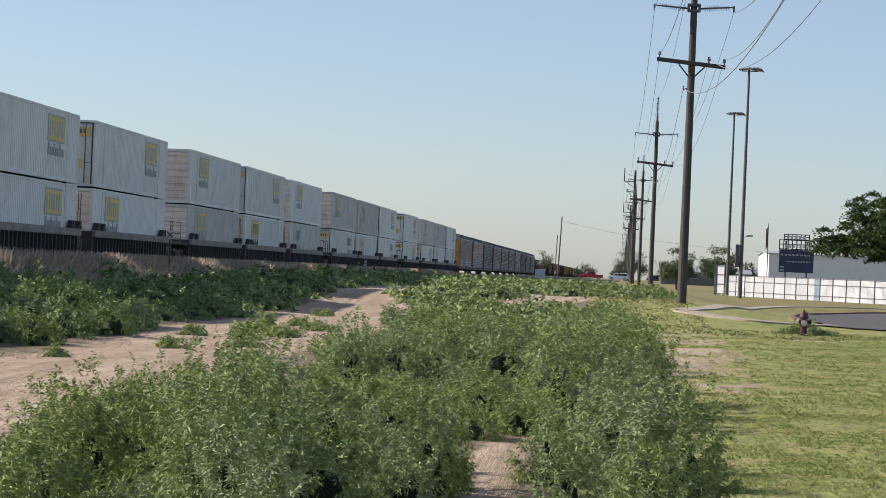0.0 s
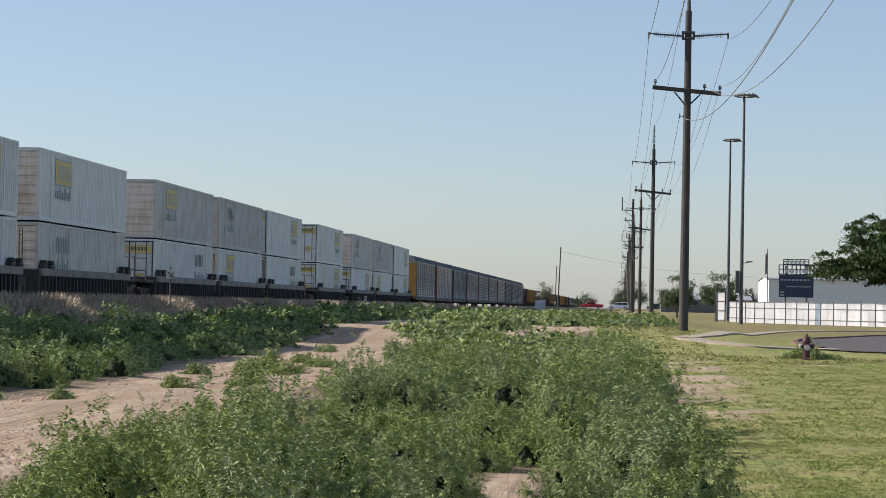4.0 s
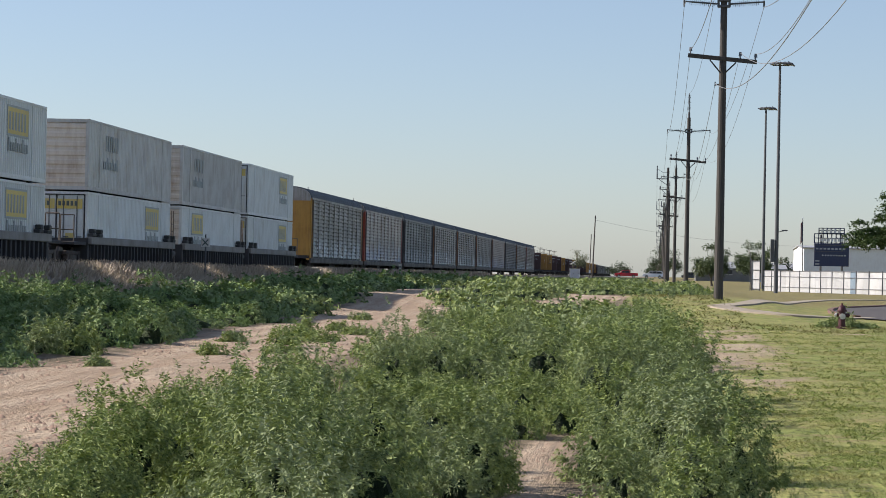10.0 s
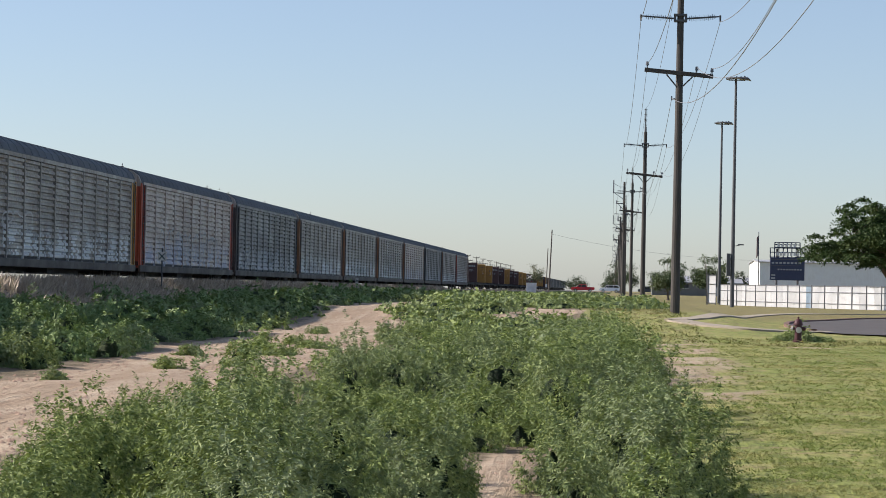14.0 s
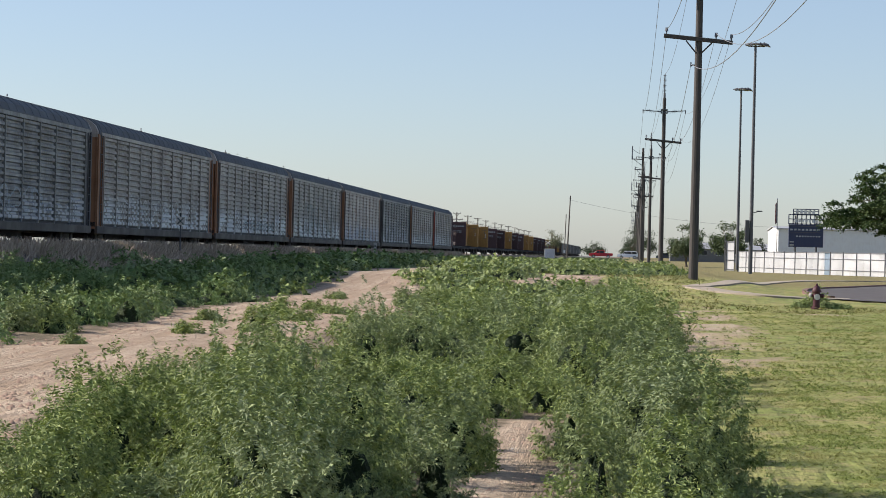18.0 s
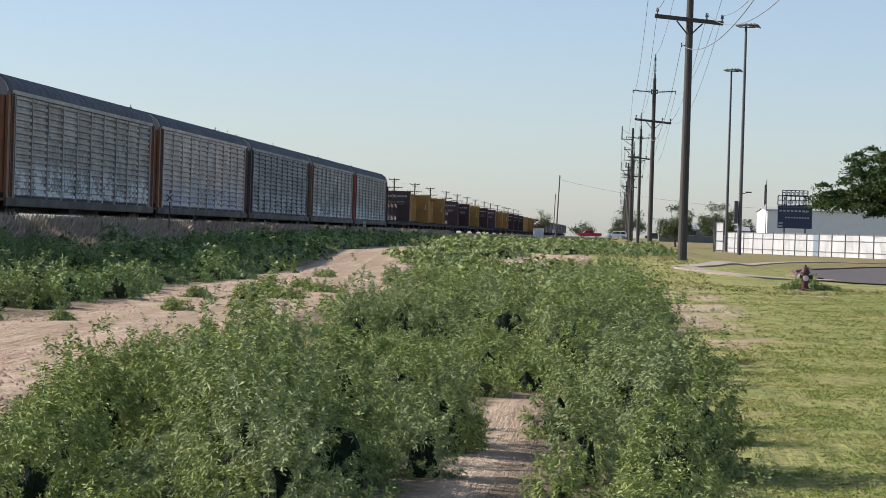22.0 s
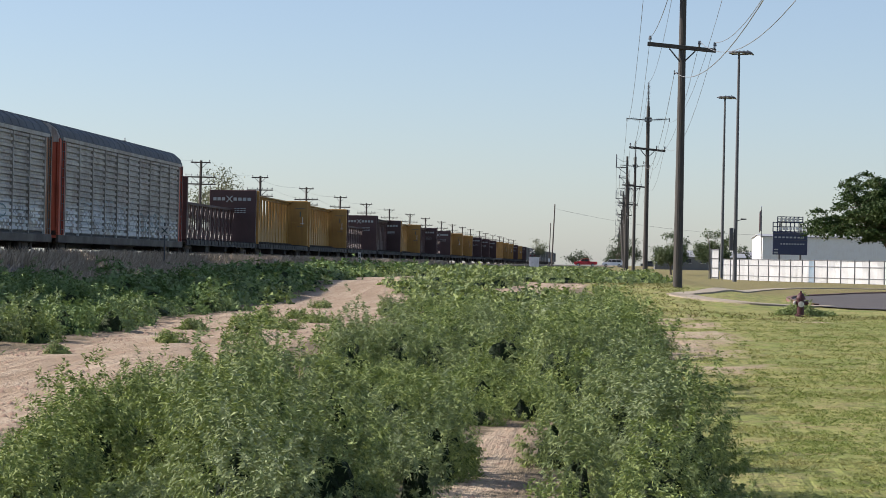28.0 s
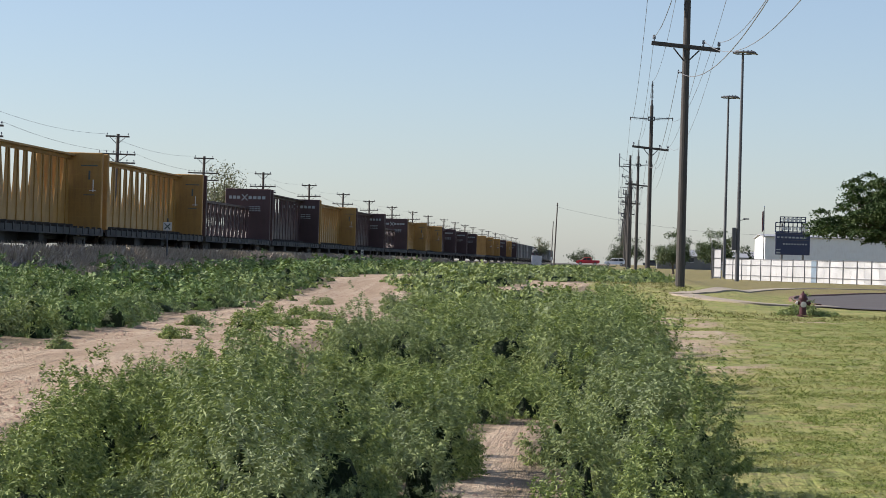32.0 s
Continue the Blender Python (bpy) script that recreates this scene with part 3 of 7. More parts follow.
def container(dull, worn, side_mark, seed):
    """A 53-foot domestic container; doors at y = 0, headboard and side marks at the far end."""
    r = np.random.default_rng(seed)
    skin = "container_dull" if dull else "container"
    c = thing("freight_container", ("dull grey-white" if dull else "white") + " corrugated steel freight container stacked on a well car", "container", group="containers on the train")
    part("frame", shared("container_frame", lambda: B((-CW, -CW + 0.1, 0, CL, 0, 0.16), (CW - 0.1, CW, 0, CL, 0, 0.16), (-CW, -CW + 0.09, 0, CL, CH - 0.09, CH), (CW - 0.09, CW, 0, CL, CH - 0.09, CH),
        (-CW, -CW + 0.14, 0, 0.14, 0, CH), (CW - 0.14, CW, 0, 0.14, 0, CH), (-CW, -CW + 0.14, CL - 0.14, CL, 0, CH), (CW - 0.14, CW, CL - 0.14, CL, 0, CH),
        (-CW, CW, 0, 0.1, CH - 0.14, CH), (-CW, CW, CL - 0.1, CL, CH - 0.14, CH), (-CW, CW, 0, 0.1, 0, 0.15), (-CW, CW, CL - 0.1, CL, 0, 0.15),
        (CW - 0.08, CW + 0.012, 1.85, 2.05, 0, CH), (CW - 0.08, CW + 0.012, CL - 2.05, CL - 1.85, 0, CH), (-CW - 0.012, -CW + 0.08, 1.85, 2.05, 0, CH), (-CW - 0.012, -CW + 0.08, CL - 2.05, CL - 1.85, 0, CH)), skin), skin, c)
    side = shared("side_sheet", lambda: corrugated(CL - 0.2, CH - 0.25, 0.27, 0.036), skin)
    part("side_sheet", side, skin, c, at=pose(CW - 0.05, 0.1, 0.16))
    part("side_sheet", side, skin, c, at=pose(-CW + 0.05, CL - 0.1, 0.16, 0, 0, 180))
    part("roof", shared("container_roof", lambda: B((-CW + 0.05, CW - 0.05, 0.05, CL - 0.05, CH - 0.07, CH - 0.025)), skin), skin, c)
    for x in (-CW + 0.1, CW - 0.1):
        for y in (1.95, CL - 1.95):
            part("stack_lock", shared("stack_lock", lambda: B((-0.08, 0.08, -0.1, 0.1, -0.076, 0.02)), "well_black"), "well_black", c, at=pose(x, y, 0))
    part("door_seal", shared("door_seal", lambda: B((-CW + 0.1, -CW + 0.15, -0.012, 0.05, 0.1, CH - 0.1), (CW - 0.15, CW - 0.1, -0.012, 0.05, 0.1, CH - 0.1), (-0.03, 0.03, -0.012, 0.05, 0.1, CH - 0.1), (-CW + 0.15, CW - 0.15, -0.012, 0.05, CH - 0.14, CH - 0.1)), "seal"), "seal", c, "black rubber door seal")
    part("floor", shared("container_floor", lambda: B((-CW + 0.05, CW - 0.05, 0.05, CL - 0.05, 0.08, 0.14)), "well_black"), "well_black", c)
    part("headboard", shared("headboard", lambda: corrugated(2 * CW - 0.28, CH - 0.3, 0.34, 0.04, False), "container_end"), "container_end", c, "warm cream ribbed end wall", at=pose(-CW + 0.14, CL - 0.06, 0.15, 0, 0, 90) @ pose(0, -(2 * CW - 0.28), 0))
    for s in (-1, 1):
        d = part("door", shared("container_door", lambda: B((0.02, 1.14, -0.05, 0, 0, CH - 0.3), (0.02, 1.14, -0.065, -0.05, 0.65, 0.72), (0.02, 1.14, -0.065, -0.05, 1.3, 1.37), (0.02, 1.14, -0.065, -0.05, 1.95, 2.02), bevel=0.012), "container"), "container", c, "white container door leaf", at=pose(0 if s > 0 else -1.16, 0.07, 0.15))
        for x in (0.3, 0.86):
            part("lock_rod", shared("lock_rod", lambda: R(((0, 0, 0.0), (0, 0, CH - 0.32), 0.022), ((-0.0, -0.03, 0.9), (0.22, -0.03, 0.9), 0.018), n=6), "steel_pole"), "steel_pole", d, at=pose(x, -0.08, 0))
        if worn > 0.3:
            part("yellow_panel", shared("door_panel", lambda: B((0.02, 1.08, -0.085, -0.068, 2.05, 2.45)), "yellow_sign"), "yellow_sign", d, "yellow panel with dark marks")
            tagged(part("mark", shared("door_mark", lambda: B(*[(0.08 + i * 0.17, 0.19 + i * 0.17, -0.092, -0.086, 2.17, 2.36) for i in range(5)]), "ink"), "ink", d), kind="stuff")
    part("yellow_panel", shared("small_panel", lambda: B((0.4, 0.75, -0.02, -0.012, 0.8, 1.2)), "yellow_sign"), "yellow_sign", c)
    for x in (-CW + 0.002, CW - 0.17):
        for y in (0.0, CL - 0.17):
            for z in (0.0, CH - 0.12):
                part("corner_casting", shared("corner_casting", lambda: B((-0.006, 0.174, -0.006, 0.176, -0.004, 0.124), bevel=0.015), skin), skin, c, at=pose(x, y, z))
    ink = {0: "ghost_ink", 1: "ghost_ink", 2: "ink"}[side_mark]
    for s in (1, -1):
        y0, z0, x = CL - 5.3, CH - 1.3, CW - 0.004
        if side_mark:
            part("panel_border", shared("side_border:%d" % s, lambda: B((x - 0.004, x + 0.008, y0 - 0.08, y0 + 2.78, z0 - 0.08, z0 + 1.03)) if s > 0 else B((-x - 0.008, -x + 0.004, y0 - 0.08, y0 + 2.78, z0 - 0.08, z0 + 1.03)), "ghost_ink"), "ghost_ink", c, "dark border round the panel")
            part("side_panel_mark", shared("side_mark:%d" % s, lambda: B((x, x + 0.012, y0, y0 + 2.7, z0, z0 + 0.95)) if s > 0 else B((-x - 0.012, -x, y0, y0 + 2.7, z0, z0 + 0.95)), "yellow_sign"), "yellow_sign", c, "faded yellow panel")
        bars = [(x + 0.002, x + 0.018, y0 + 0.15 + i * 0.4, y0 + 0.36 + i * 0.4, z0 + 0.14, z0 + 0.8) for i in range(6)]
        bars += [(x + 0.002, x + 0.018, y0 + 0.1 + i * 0.3, y0 + 0.3 + i * 0.3, z0 - 0.62, z0 - 0.3 + 0.16 * ((i * 7) % 3 == 0)) for i in range(9)]
        tagged(part("side_mark", shared("side_bars:%d" % s, lambda: B(*[b if s > 0 else (-b[1], -b[0], *b[2:]) for b in bars]), ink), ink, c, "worn dark lettering bars"), kind="stuff")
    return c


def well_mesh(k):
    """Ribbed side of a well, facing +x, from y = 0."""
    bm = bmesh.new()
    box(bm, -0.06, 0.0, 0.3, 16.2, 0.28, 1.05)
    box(bm, -0.10, 0.10, 0.0, 16.5, 0.2, 0.32, 0.01)
    n = 26
    for i in range(n):
        y = 0.5 + i * 15.4 / (n - 1)
        box(bm, 0.0, 0.11, y - 0.07, y + 0.07, 0.31, 1.04)
    return bm


def well_car(lead, tail):
    """One well unit; lead, tail: whether it has a coupler platform of its own at each end."""
    w = thing("well_car", "black ribbed steel well car carrying two stacked containers", "rail car", group="well cars")
    for s in (1, -1):
        part("side", shared("well_side", lambda: well_mesh(0), "well_black"), "well_black", w, "black ribbed well side", at=pose(s * 1.42, 0 if s > 0 else 16.5, 0, 0, 0, 0 if s > 0 else 180))
        part("top_chord", shared("top_chord", lambda: B((-0.13, 0.12, 0.0, 16.5, 1.05, 1.36), bevel=0.02), "well_grey"), "well_grey", w, "dusty grey top chord", at=pose(s * 1.43, 0, 0))
        for y in (0.35, 1.5, 14.9, 16.1):
            part("guide_bracket", shared("guide", lambda: B((-0.1, 0.14, -0.3, 0.3, 1.36, 1.5), (-0.1, 0.14, -0.12, 0.22, 1.5, 1.68), bevel=0.03), "seal"), "seal", w, at=pose(s * 1.45, y, 0))
    part("floor", shared("well_floor", lambda: B((-1.35, 1.35, 0.2, 16.3, 0.14, 0.22), (-1.4, 1.4, -0.1, 0.2, 0.3, 1.3), (-1.4, 1.4, 16.3, 16.6, 0.3, 1.3)), "well_black"), "well_black", w)
    for y, own, s in ((-1.2, lead, -1), (17.7, tail, 1)):
        if own:
            part("platform", shared("platform:%d" % s, lambda: B((-1.35, 1.35, -2.1 if s < 0 else 16.6, -0.1 if s < 0 else 18.6, 1.0, 1.14), (-0.4, 0.4, -2.1 if s < 0 else 16.6, -0.1 if s < 0 else 18.6, 0.6, 1.0), bevel=0.02), "well_black"), "well_black", w)
            truck(w, y)
            coupler(w, -2.1 if s < 0 else 18.6, s)
            yy = -2.0 if s < 0 else 18.5
            for x in (-1.3, 0.75):
                part("handrail", R(((x, yy, 1.1), (x, yy, 2.2), 0.025), ((x + 0.55, yy, 1.1), (x + 0.55, yy, 2.2), 0.025), ((x, yy, 1.6), (x + 0.55, yy, 1.6), 0.025), ((x, yy, 2.2), (x + 0.55, yy, 2.2), 0.025), n=6), "tie", w, "rusty end handrail")
        elif s > 0:
            truck(w, 17.45)
            part("joint", shared("joint", lambda: B((-0.5, 0.5, 16.5, 18.4, 0.6, 1.0), (-1.3, 1.3, 17.1, 17.8, 0.75, 0.95), bevel=0.03), "well_black"), "well_black", w)
            part("ladder", R(((1.25, 16.9, 1.0), (1.25, 16.9, 2.9), 0.03), ((1.25, 17.35, 1.0), (1.25, 17.35, 2.9), 0.03), *[((1.25, 16.9, 1.2 + 0.35 * i), (1.25, 17.35, 1.2 + 0.35 * i), 0.02) for i in range(5)], n=6), "tie", w, "rusty end ladder")
    return w


RL, RB = 28.65, 27.5


def autorack(skin, end, sill, roof="rack_roof", tag=None, seed=0):
    """A covered car carrier; body from y = 0.55 to RB + 0.55."""
    r = np.random.default_rng(seed)
    words = {"galv": "grey galvanised", "galv_pale": "pale galvanised", "galv_dark": "dark grey galvanised"}[skin]
    ends = {"end_yellow": "yellow", "end_brown": "rust-brown", "end_red": "red", "end_black": "black"}[end]
    a = thing("autorack_car", f"{words} car-carrier rail car with {ends} ends, sprayed with graffiti", "rail car", group="car-carrier rail cars")
    y0, y1 = 0.55, 0.55 + RB
    part("underframe", shared("rack_underframe", lambda: B((-1.45, 1.45, y0, y1, 0.95, 1.15), (-0.4, 0.4, y0 - 0.1, y1 + 0.1, 0.6, 0.95), (-0.3, 0.3, 7, 21.5, 0.4, 0.6), (-1.2, 1.2, 12, 13.2, 0.45, 0.95)), "well_black"), "well_black", a)
    for s in (1, -1):
        part("side_sill", shared("rack_sill", lambda: B((-0.06, 0.06, y0, y1, 0.64, 0.97), bevel=0.02), sill), sill, a, at=pose(s * 1.5, 0, 0))
        n = 10
        first, last = 1.75, RL - 1.75
        bay = (last - first) / n
        sheet = shared("rack_panel", lambda: corrugated(bay - 0.09, 3.9, 0.26, 0.075, False), skin)
        post = shared("rack_post", lambda: B((0, 0.11, -0.04, 0.04, 0.96, 4.95)), skin)
        for i in range(n):
            part("side_panel", sheet, skin, a, at=pose(s * 1.43, first + i * bay + 0.045, 0.98) if s > 0 else pose(-1.43, first + (i + 1) * bay - 0.045, 0.98, 0, 0, 180))
        for i in range(n + 1):
            part("post", post, skin, a, at=pose(s * 1.43, first + i * bay, 0, 0, 0, 0 if s > 0 else 180))
        part("top_rail", shared("rack_top_rail", lambda: B((1.40, 1.54, y0 + 0.6, y1 - 0.6, 4.88, 5.03)), skin), skin, a, at=pose(0, 0, 0) if s > 0 else pose(0, RL, 0, 0, 0, 180))
        for y, k in ((y0, 1), (y1, -1)):
            part("end_post", shared("rack_end_post:%d" % k, lambda: B((1.25, 1.46, 0.0 if k > 0 else -1.15, 1.15 if k > 0 else 0.0, 0.85, 4.95), (1.44, 1.53, 0.05 if k > 0 else -0.22, 0.22 if k > 0 else -0.05, 0.85, 4.95), (1.44, 1.53, 0.85 if k > 0 else -1.05, 1.05 if k > 0 else -0.85, 0.85, 4.95)), end), end, a, f"{ends} end post", at=pose(0, y, 0) if s > 0 else pose(0, y, 0) @ Matrix.Diagonal((-1, 1, 1, 1)))
    prof = [(-1.5, 4.9), (-1.5, 5.08), (-1.38, 5.34), (-1.05, 5.6), (-0.5, 5.73), (0, 5.76), (0.5, 5.73), (1.05, 5.6), (1.38, 5.34), (1.5, 5.08), (1.5, 4.9)]
    part("roof", shared("rack_roof", lambda: prism(prof, y0 + 0.25, y1 - 0.25), roof), roof, a, "grey-blue rounded steel roof")
    seams = bmesh.new()
    for i in range(24):
        y = y0 + 0.6 + i * (RB - 1.2) / 23
        for (xa, za), (xb, zb) in zip(prof[1:-2], prof[2:-1]):
            rod(seams, (xa, y, za + 0.004), (xb, y, zb + 0.004), 0.018, n=4)
    tagged(part("roof_seams", shared("roof_seams", lambda: seams, roof), roof, a), kind="stuff")
    endp = [(-1.46, 0.95), (-1.46, 5.04), (-1.34, 5.3), (-1.02, 5.54), (-0.5, 5.67), (0.5, 5.67), (1.02, 5.54), (1.34, 5.3), (1.46, 5.04), (1.46, 0.95)]
    hood = [(-1.47, 4.8), (-1.47, 5.06), (-1.35, 5.32), (-1.03, 5.56), (-0.5, 5.69), (0.5, 5.69), (1.03, 5.56), (1.35, 5.32), (1.47, 5.06), (1.47, 4.8)]
    for y in (y0 + 0.02, y1 - 0.1):
        part("end_door", shared("rack_end_door", lambda: prism(endp, 0, 0.08), end), end, a, f"{ends} folding end door", at=pose(0, y, 0))
        part("end_hood", shared("rack_hood", lambda: prism(hood, -0.03, 0.3), "galv"), "galv", a, "pale roof hood", at=pose(0, y if y < 5 else y - 0.2, 0))
        part("door_seam", shared("rack_door_seam", lambda: B((-1.4, 1.4, -0.025, 0.105, 3.02, 3.1), (-0.03, 0.03, -0.03, 0.11, 1.2, 4.9), (-1.44, -1.38, -0.02, 0.1, 1.2, 4.9), (1.38, 1.44, -0.02, 0.1, 1.2, 4.9)), end), end, a, at=pose(0, y, 0))
    for y in (3.1, RL - 3.1):
        truck(a, y)
    coupler(a, 0.5, -1)
    coupler(a, RL - 0.5, 1)
    ladder = shared("rack_ladder", lambda: R(((0, 0, 1.0), (0, 0, 4.9), 0.02), ((0, 0.42, 1.0), (0, 0.42, 4.9), 0.02), *[((0, 0, 1.2 + 0.36 * i), (0, 0.42, 1.2 + 0.36 * i), 0.016) for i in range(11)], n=5), "steel_pole")
    part("ladder", ladder, "steel_pole", a, at=pose(1.56, y0 + 0.35, 0))
    part("ladder", ladder, "steel_pole", a, at=pose(1.56, y1 - 0.8, 0))
    for mat, yc, zc, w, h in tag or ():
        bm = bmesh.new()
        k = max(3, int(w / 1.5))
        for i in range(k):
            cy, cz = yc - w / 2 + w * (i + 0.5) / k, zc + 0.5 * h
            ph = r.uniform(0, 6.28, 3)
            ring = []
            for j in range(15):
                t = 2 * math.pi * j / 14
                f = 1 + 0.25 * math.sin(2 * t + ph[0]) + 0.15 * math.sin(3 * t + ph[1])
                ring.append((cy + 0.42 * w / k * f * math.cos(t + ph[2]), cz + 0.46 * h * f * math.sin(t + ph[2])))
            for (ya, za), (yb, zb) in zip(ring, ring[1:]):
                nx_, nz_ = zb - za, -(yb - ya)
                ln = math.hypot(nx_, nz_)
                nx_, nz_ = 0.035 * nx_ / ln, 0.035 * nz_ / ln
                bm.faces.new([bm.verts.new((1.509, y, z)) for y, z in ((ya - nx_, za - nz_), (yb - nx_, zb - nz_), (yb + nx_, zb + nz_), (ya + nx_, za + nz_))])
        tagged(part("graffiti", bm, mat, a, "sprayed bubble-letter outlines"), kind="stuff")
    return a


def centerbeam(mat, low, seed=0, other=None):
    """A centre-beam lumber flat, empty; from y = 0.4 to 24.6."""
    r = np.random.default_rng(seed)
    colour = "mustard-yellow" if mat == "beam_yellow" else "dark maroon"
    c = thing("centerbeam_car", f"empty {colour} centre-beam lumber car " + ("with a low open truss" if low else "with a tall slotted centre wall"), "rail car", group="lumber cars")
    y0, y1, zd = 0.4, 24.6, 1.08
    bulk = other or mat
    part("deck", shared("cb_deck", lambda: B((-1.5, 1.5, y0, y1, zd - 0.1, zd), (-0.35, 0.35, y0, y1, 0.6, zd - 0.1), (-0.3, 0.3, 5.5, 19.5, 0.36, 0.6), (-1.2, 1.2, 8, 9.2, 0.45, 0.9), (-1.2, 1.2, 14.5, 15.3, 0.5, 0.9)), "well_black"), "well_black", c)
    for s in (1, -1):
        part("side_sill", shared("cb_sill", lambda: B((-0.05, 0.05, y0, y1, zd - 0.28, zd + 0.02), *[(-0.07, 0.08, y0 + 0.6 + i * 1.15, y0 + 0.75 + i * 1.15, zd - 0.22, zd + 0.09) for i in range(21)]), "well_black"), "well_black", c, at=pose(s * 1.5, 0, 0))
    for y, k in ((y0, 1), (y1, -1)):
        b = part("bulkhead", shared("cb_bulkhead:%d" % k, lambda: B((-1.5, 1.5, -0.0 if k > 0 else -0.3, 0.3 if k > 0 else 0.0, zd, 4.5), bevel=0.03), bulk), bulk, c, "tall steel end bulkhead", at=pose(0, y, 0))
        inner = 0.305 if k > 0 else -0.325
        if mat == "beam_yellow":
            part("bulkhead_rib", shared("cb_rib:%d" % k, lambda: B(*[(-1.4, 1.4, inner, inner + 0.02, zd + 0.55 + i * 0.62, zd + 0.60 + i * 0.62) for i in range(5)]), bulk), bulk, b)
        if mat == "beam_brown":
            face = -0.012 if k > 0 else -0.314
            logo = [(0.05 + 0.3 * i, 0.27 + 0.3 * i, face, face + 0.012, 3.82, 4.02) for i in range(4)] + [(-1.25 + 0.27 * i, -1.05 + 0.27 * i, face, face + 0.012, 3.82, 4.02) for i in range(3)]
            small = [(0.1 + 0.2 * (i % 4), 0.25 + 0.2 * (i % 4), face, face + 0.012, 3.3 - 0.13 * (i // 4), 3.35 - 0.13 * (i // 4)) for i in range(12)]
            tagged(part("mark", shared("cb_logo:%d" % k, lambda: B(*logo, *small), "ghost_ink"), "ghost_ink", b, "faded pale lettering bars"), kind="stuff")
            tagged(part("mark", shared("cb_cross:%d" % k, lambda: R(((-0.4, face, 3.72), (-0.02, face, 4.12), 0.035), ((-0.02, face, 3.72), (-0.4, face, 4.12), 0.035), n=4), "ghost_ink"), "ghost_ink", b, "faded pale crossed strokes"), kind="stuff")
        if mat == "beam_yellow":
            tagged(part("mark", shared("cb_mark:%d" % k, lambda: B((0.55, 1.3, inner - 0.003, inner + 0.025, 3.9, 3.95), (0.9, 0.98, inner - 0.003, inner + 0.025, 3.3, 3.7), (0.7, 1.2, inner - 0.003, inner + 0.025, 2.6, 2.64)), "ink"), "ink", b), kind="stuff")
            tagged(part("mark", shared("cb_white:%d" % k, lambda: B((1.1, 1.14, inner - 0.004, inner + 0.026, 2.75, 3.3), (0.95, 1.25, inner - 0.004, inner + 0.026, 2.8, 2.83)), "white_mark"), "white_mark", b), kind="stuff")
    if low:
        zt = 3.3
        part("top_chord", shared("cb_low_chord", lambda: B((-0.14, 0.14, y0 + 0.3, y1 - 0.3, zt - 0.14, zt)), mat), mat, c)
        n = 16
        p = (y1 - y0 - 0.6) / n
        for i in range(n):
            ya = y0 + 0.3 + i * p
            part("truss_post", shared("cb_tpost", lambda: prism([(-0.04, zd), (0.04, zd), (0.04, zt - 0.1), (-0.04, zt - 0.1)], -0.05, 0.05), mat), mat, c, at=pose(0, ya, 0))
            part("truss_plate", shared("cb_tplate", lambda: flat_poly([(-0.5, zd), (0.5, zd), (0.2, 2.1), (0.42, zt - 0.1), (-0.42, zt - 0.1), (-0.2, 2.1)], 0.02), mat), mat, c, at=pose(0, ya + p / 2, 0))
            for s in (1, -1):
                part("brace", shared("cb_brace:%d" % s, lambda: R(((0.07, -p / 2 * s, zd), (0.07, p / 2 * s, zt - 0.1), 0.017), n=5), mat), mat, c, at=pose(0.05, ya + p / 2, 0))
    else:
        zt = 4.42
        part("top_chord", shared("cb_top_chord", lambda: B((-0.32, 0.32, y0 + 0.3, y1 - 0.3, zt - 0.08, zt), (-0.1, 0.1, y0 + 0.3, y1 - 0.3, zt - 0.22, zt - 0.08)), mat), mat, c)
        n = 17
        p = (y1 - y0 - 0.6) / n
        for i in range(n):
            ya = y0 + 0.3 + (i + 0.5) * p
            w, t = p * 0.34, p * 0.5
            solid = 1.0 if i % 4 else 1.7
            part("wall_plate", shared("cb_plate:%d" % (i % 4 == 0), lambda: flat_poly([(-t, zd), (t, zd), (t, zd + solid), (w * 0.9, zd + solid + 0.75), (w * 0.55, zt - 0.2), (-w * 0.55, zt - 0.2), (-w * 0.9, zd + solid + 0.75), (-t, zd + solid)], 0.03), mat), mat, c, at=pose(0, ya, 0))
            part("stake", shared("cb_stake", lambda: B((0.03, 0.075, -0.04, 0.04, zd, zt - 0.2)), mat), mat, c, at=pose(0, ya, 0))
            part("foot", shared("cb_foot", lambda: B((0.03, 0.42, -0.05, 0.05, zd, zd + 0.22), bevel=0.03), "sill"), "sill", c, at=pose(0, ya, 0))
        if r.random() < 0.7:
            part("mark", B(*[(0.08, 0.095, 2.2 + i * 0.6, 2.3 + i * 0.6, 1.9, 2.5) for i in range(3)], (0.08, 0.095, 2.2, 4.2, 1.85, 1.9)), "white_mark", c, "worn white lettering bars")
    for y in (3.0, 22.0):
        truck(c, y)
    coupler(c, y0, -1)
    coupler(c, y1, 1)
    return c


def flat_poly(pts, half):
    """A plate in the y-z plane from (y, z) corners, 2 * half thick in x."""
    bm = bmesh.new()
    a = [bm.verts.new((half, y, z)) for y, z in pts]
    b = [bm.verts.new((-half, y, z)) for y, z in pts]
    k = len(pts)
    bm.faces.new(a)
    bm.faces.new(b[::-1])
    for i in range(k):
        bm.faces.new((a[i], b[i], b[(i + 1) % k], a[(i + 1) % k]))
    bmesh.ops.recalc_face_normals(bm, faces=bm.faces[:])
    return bm


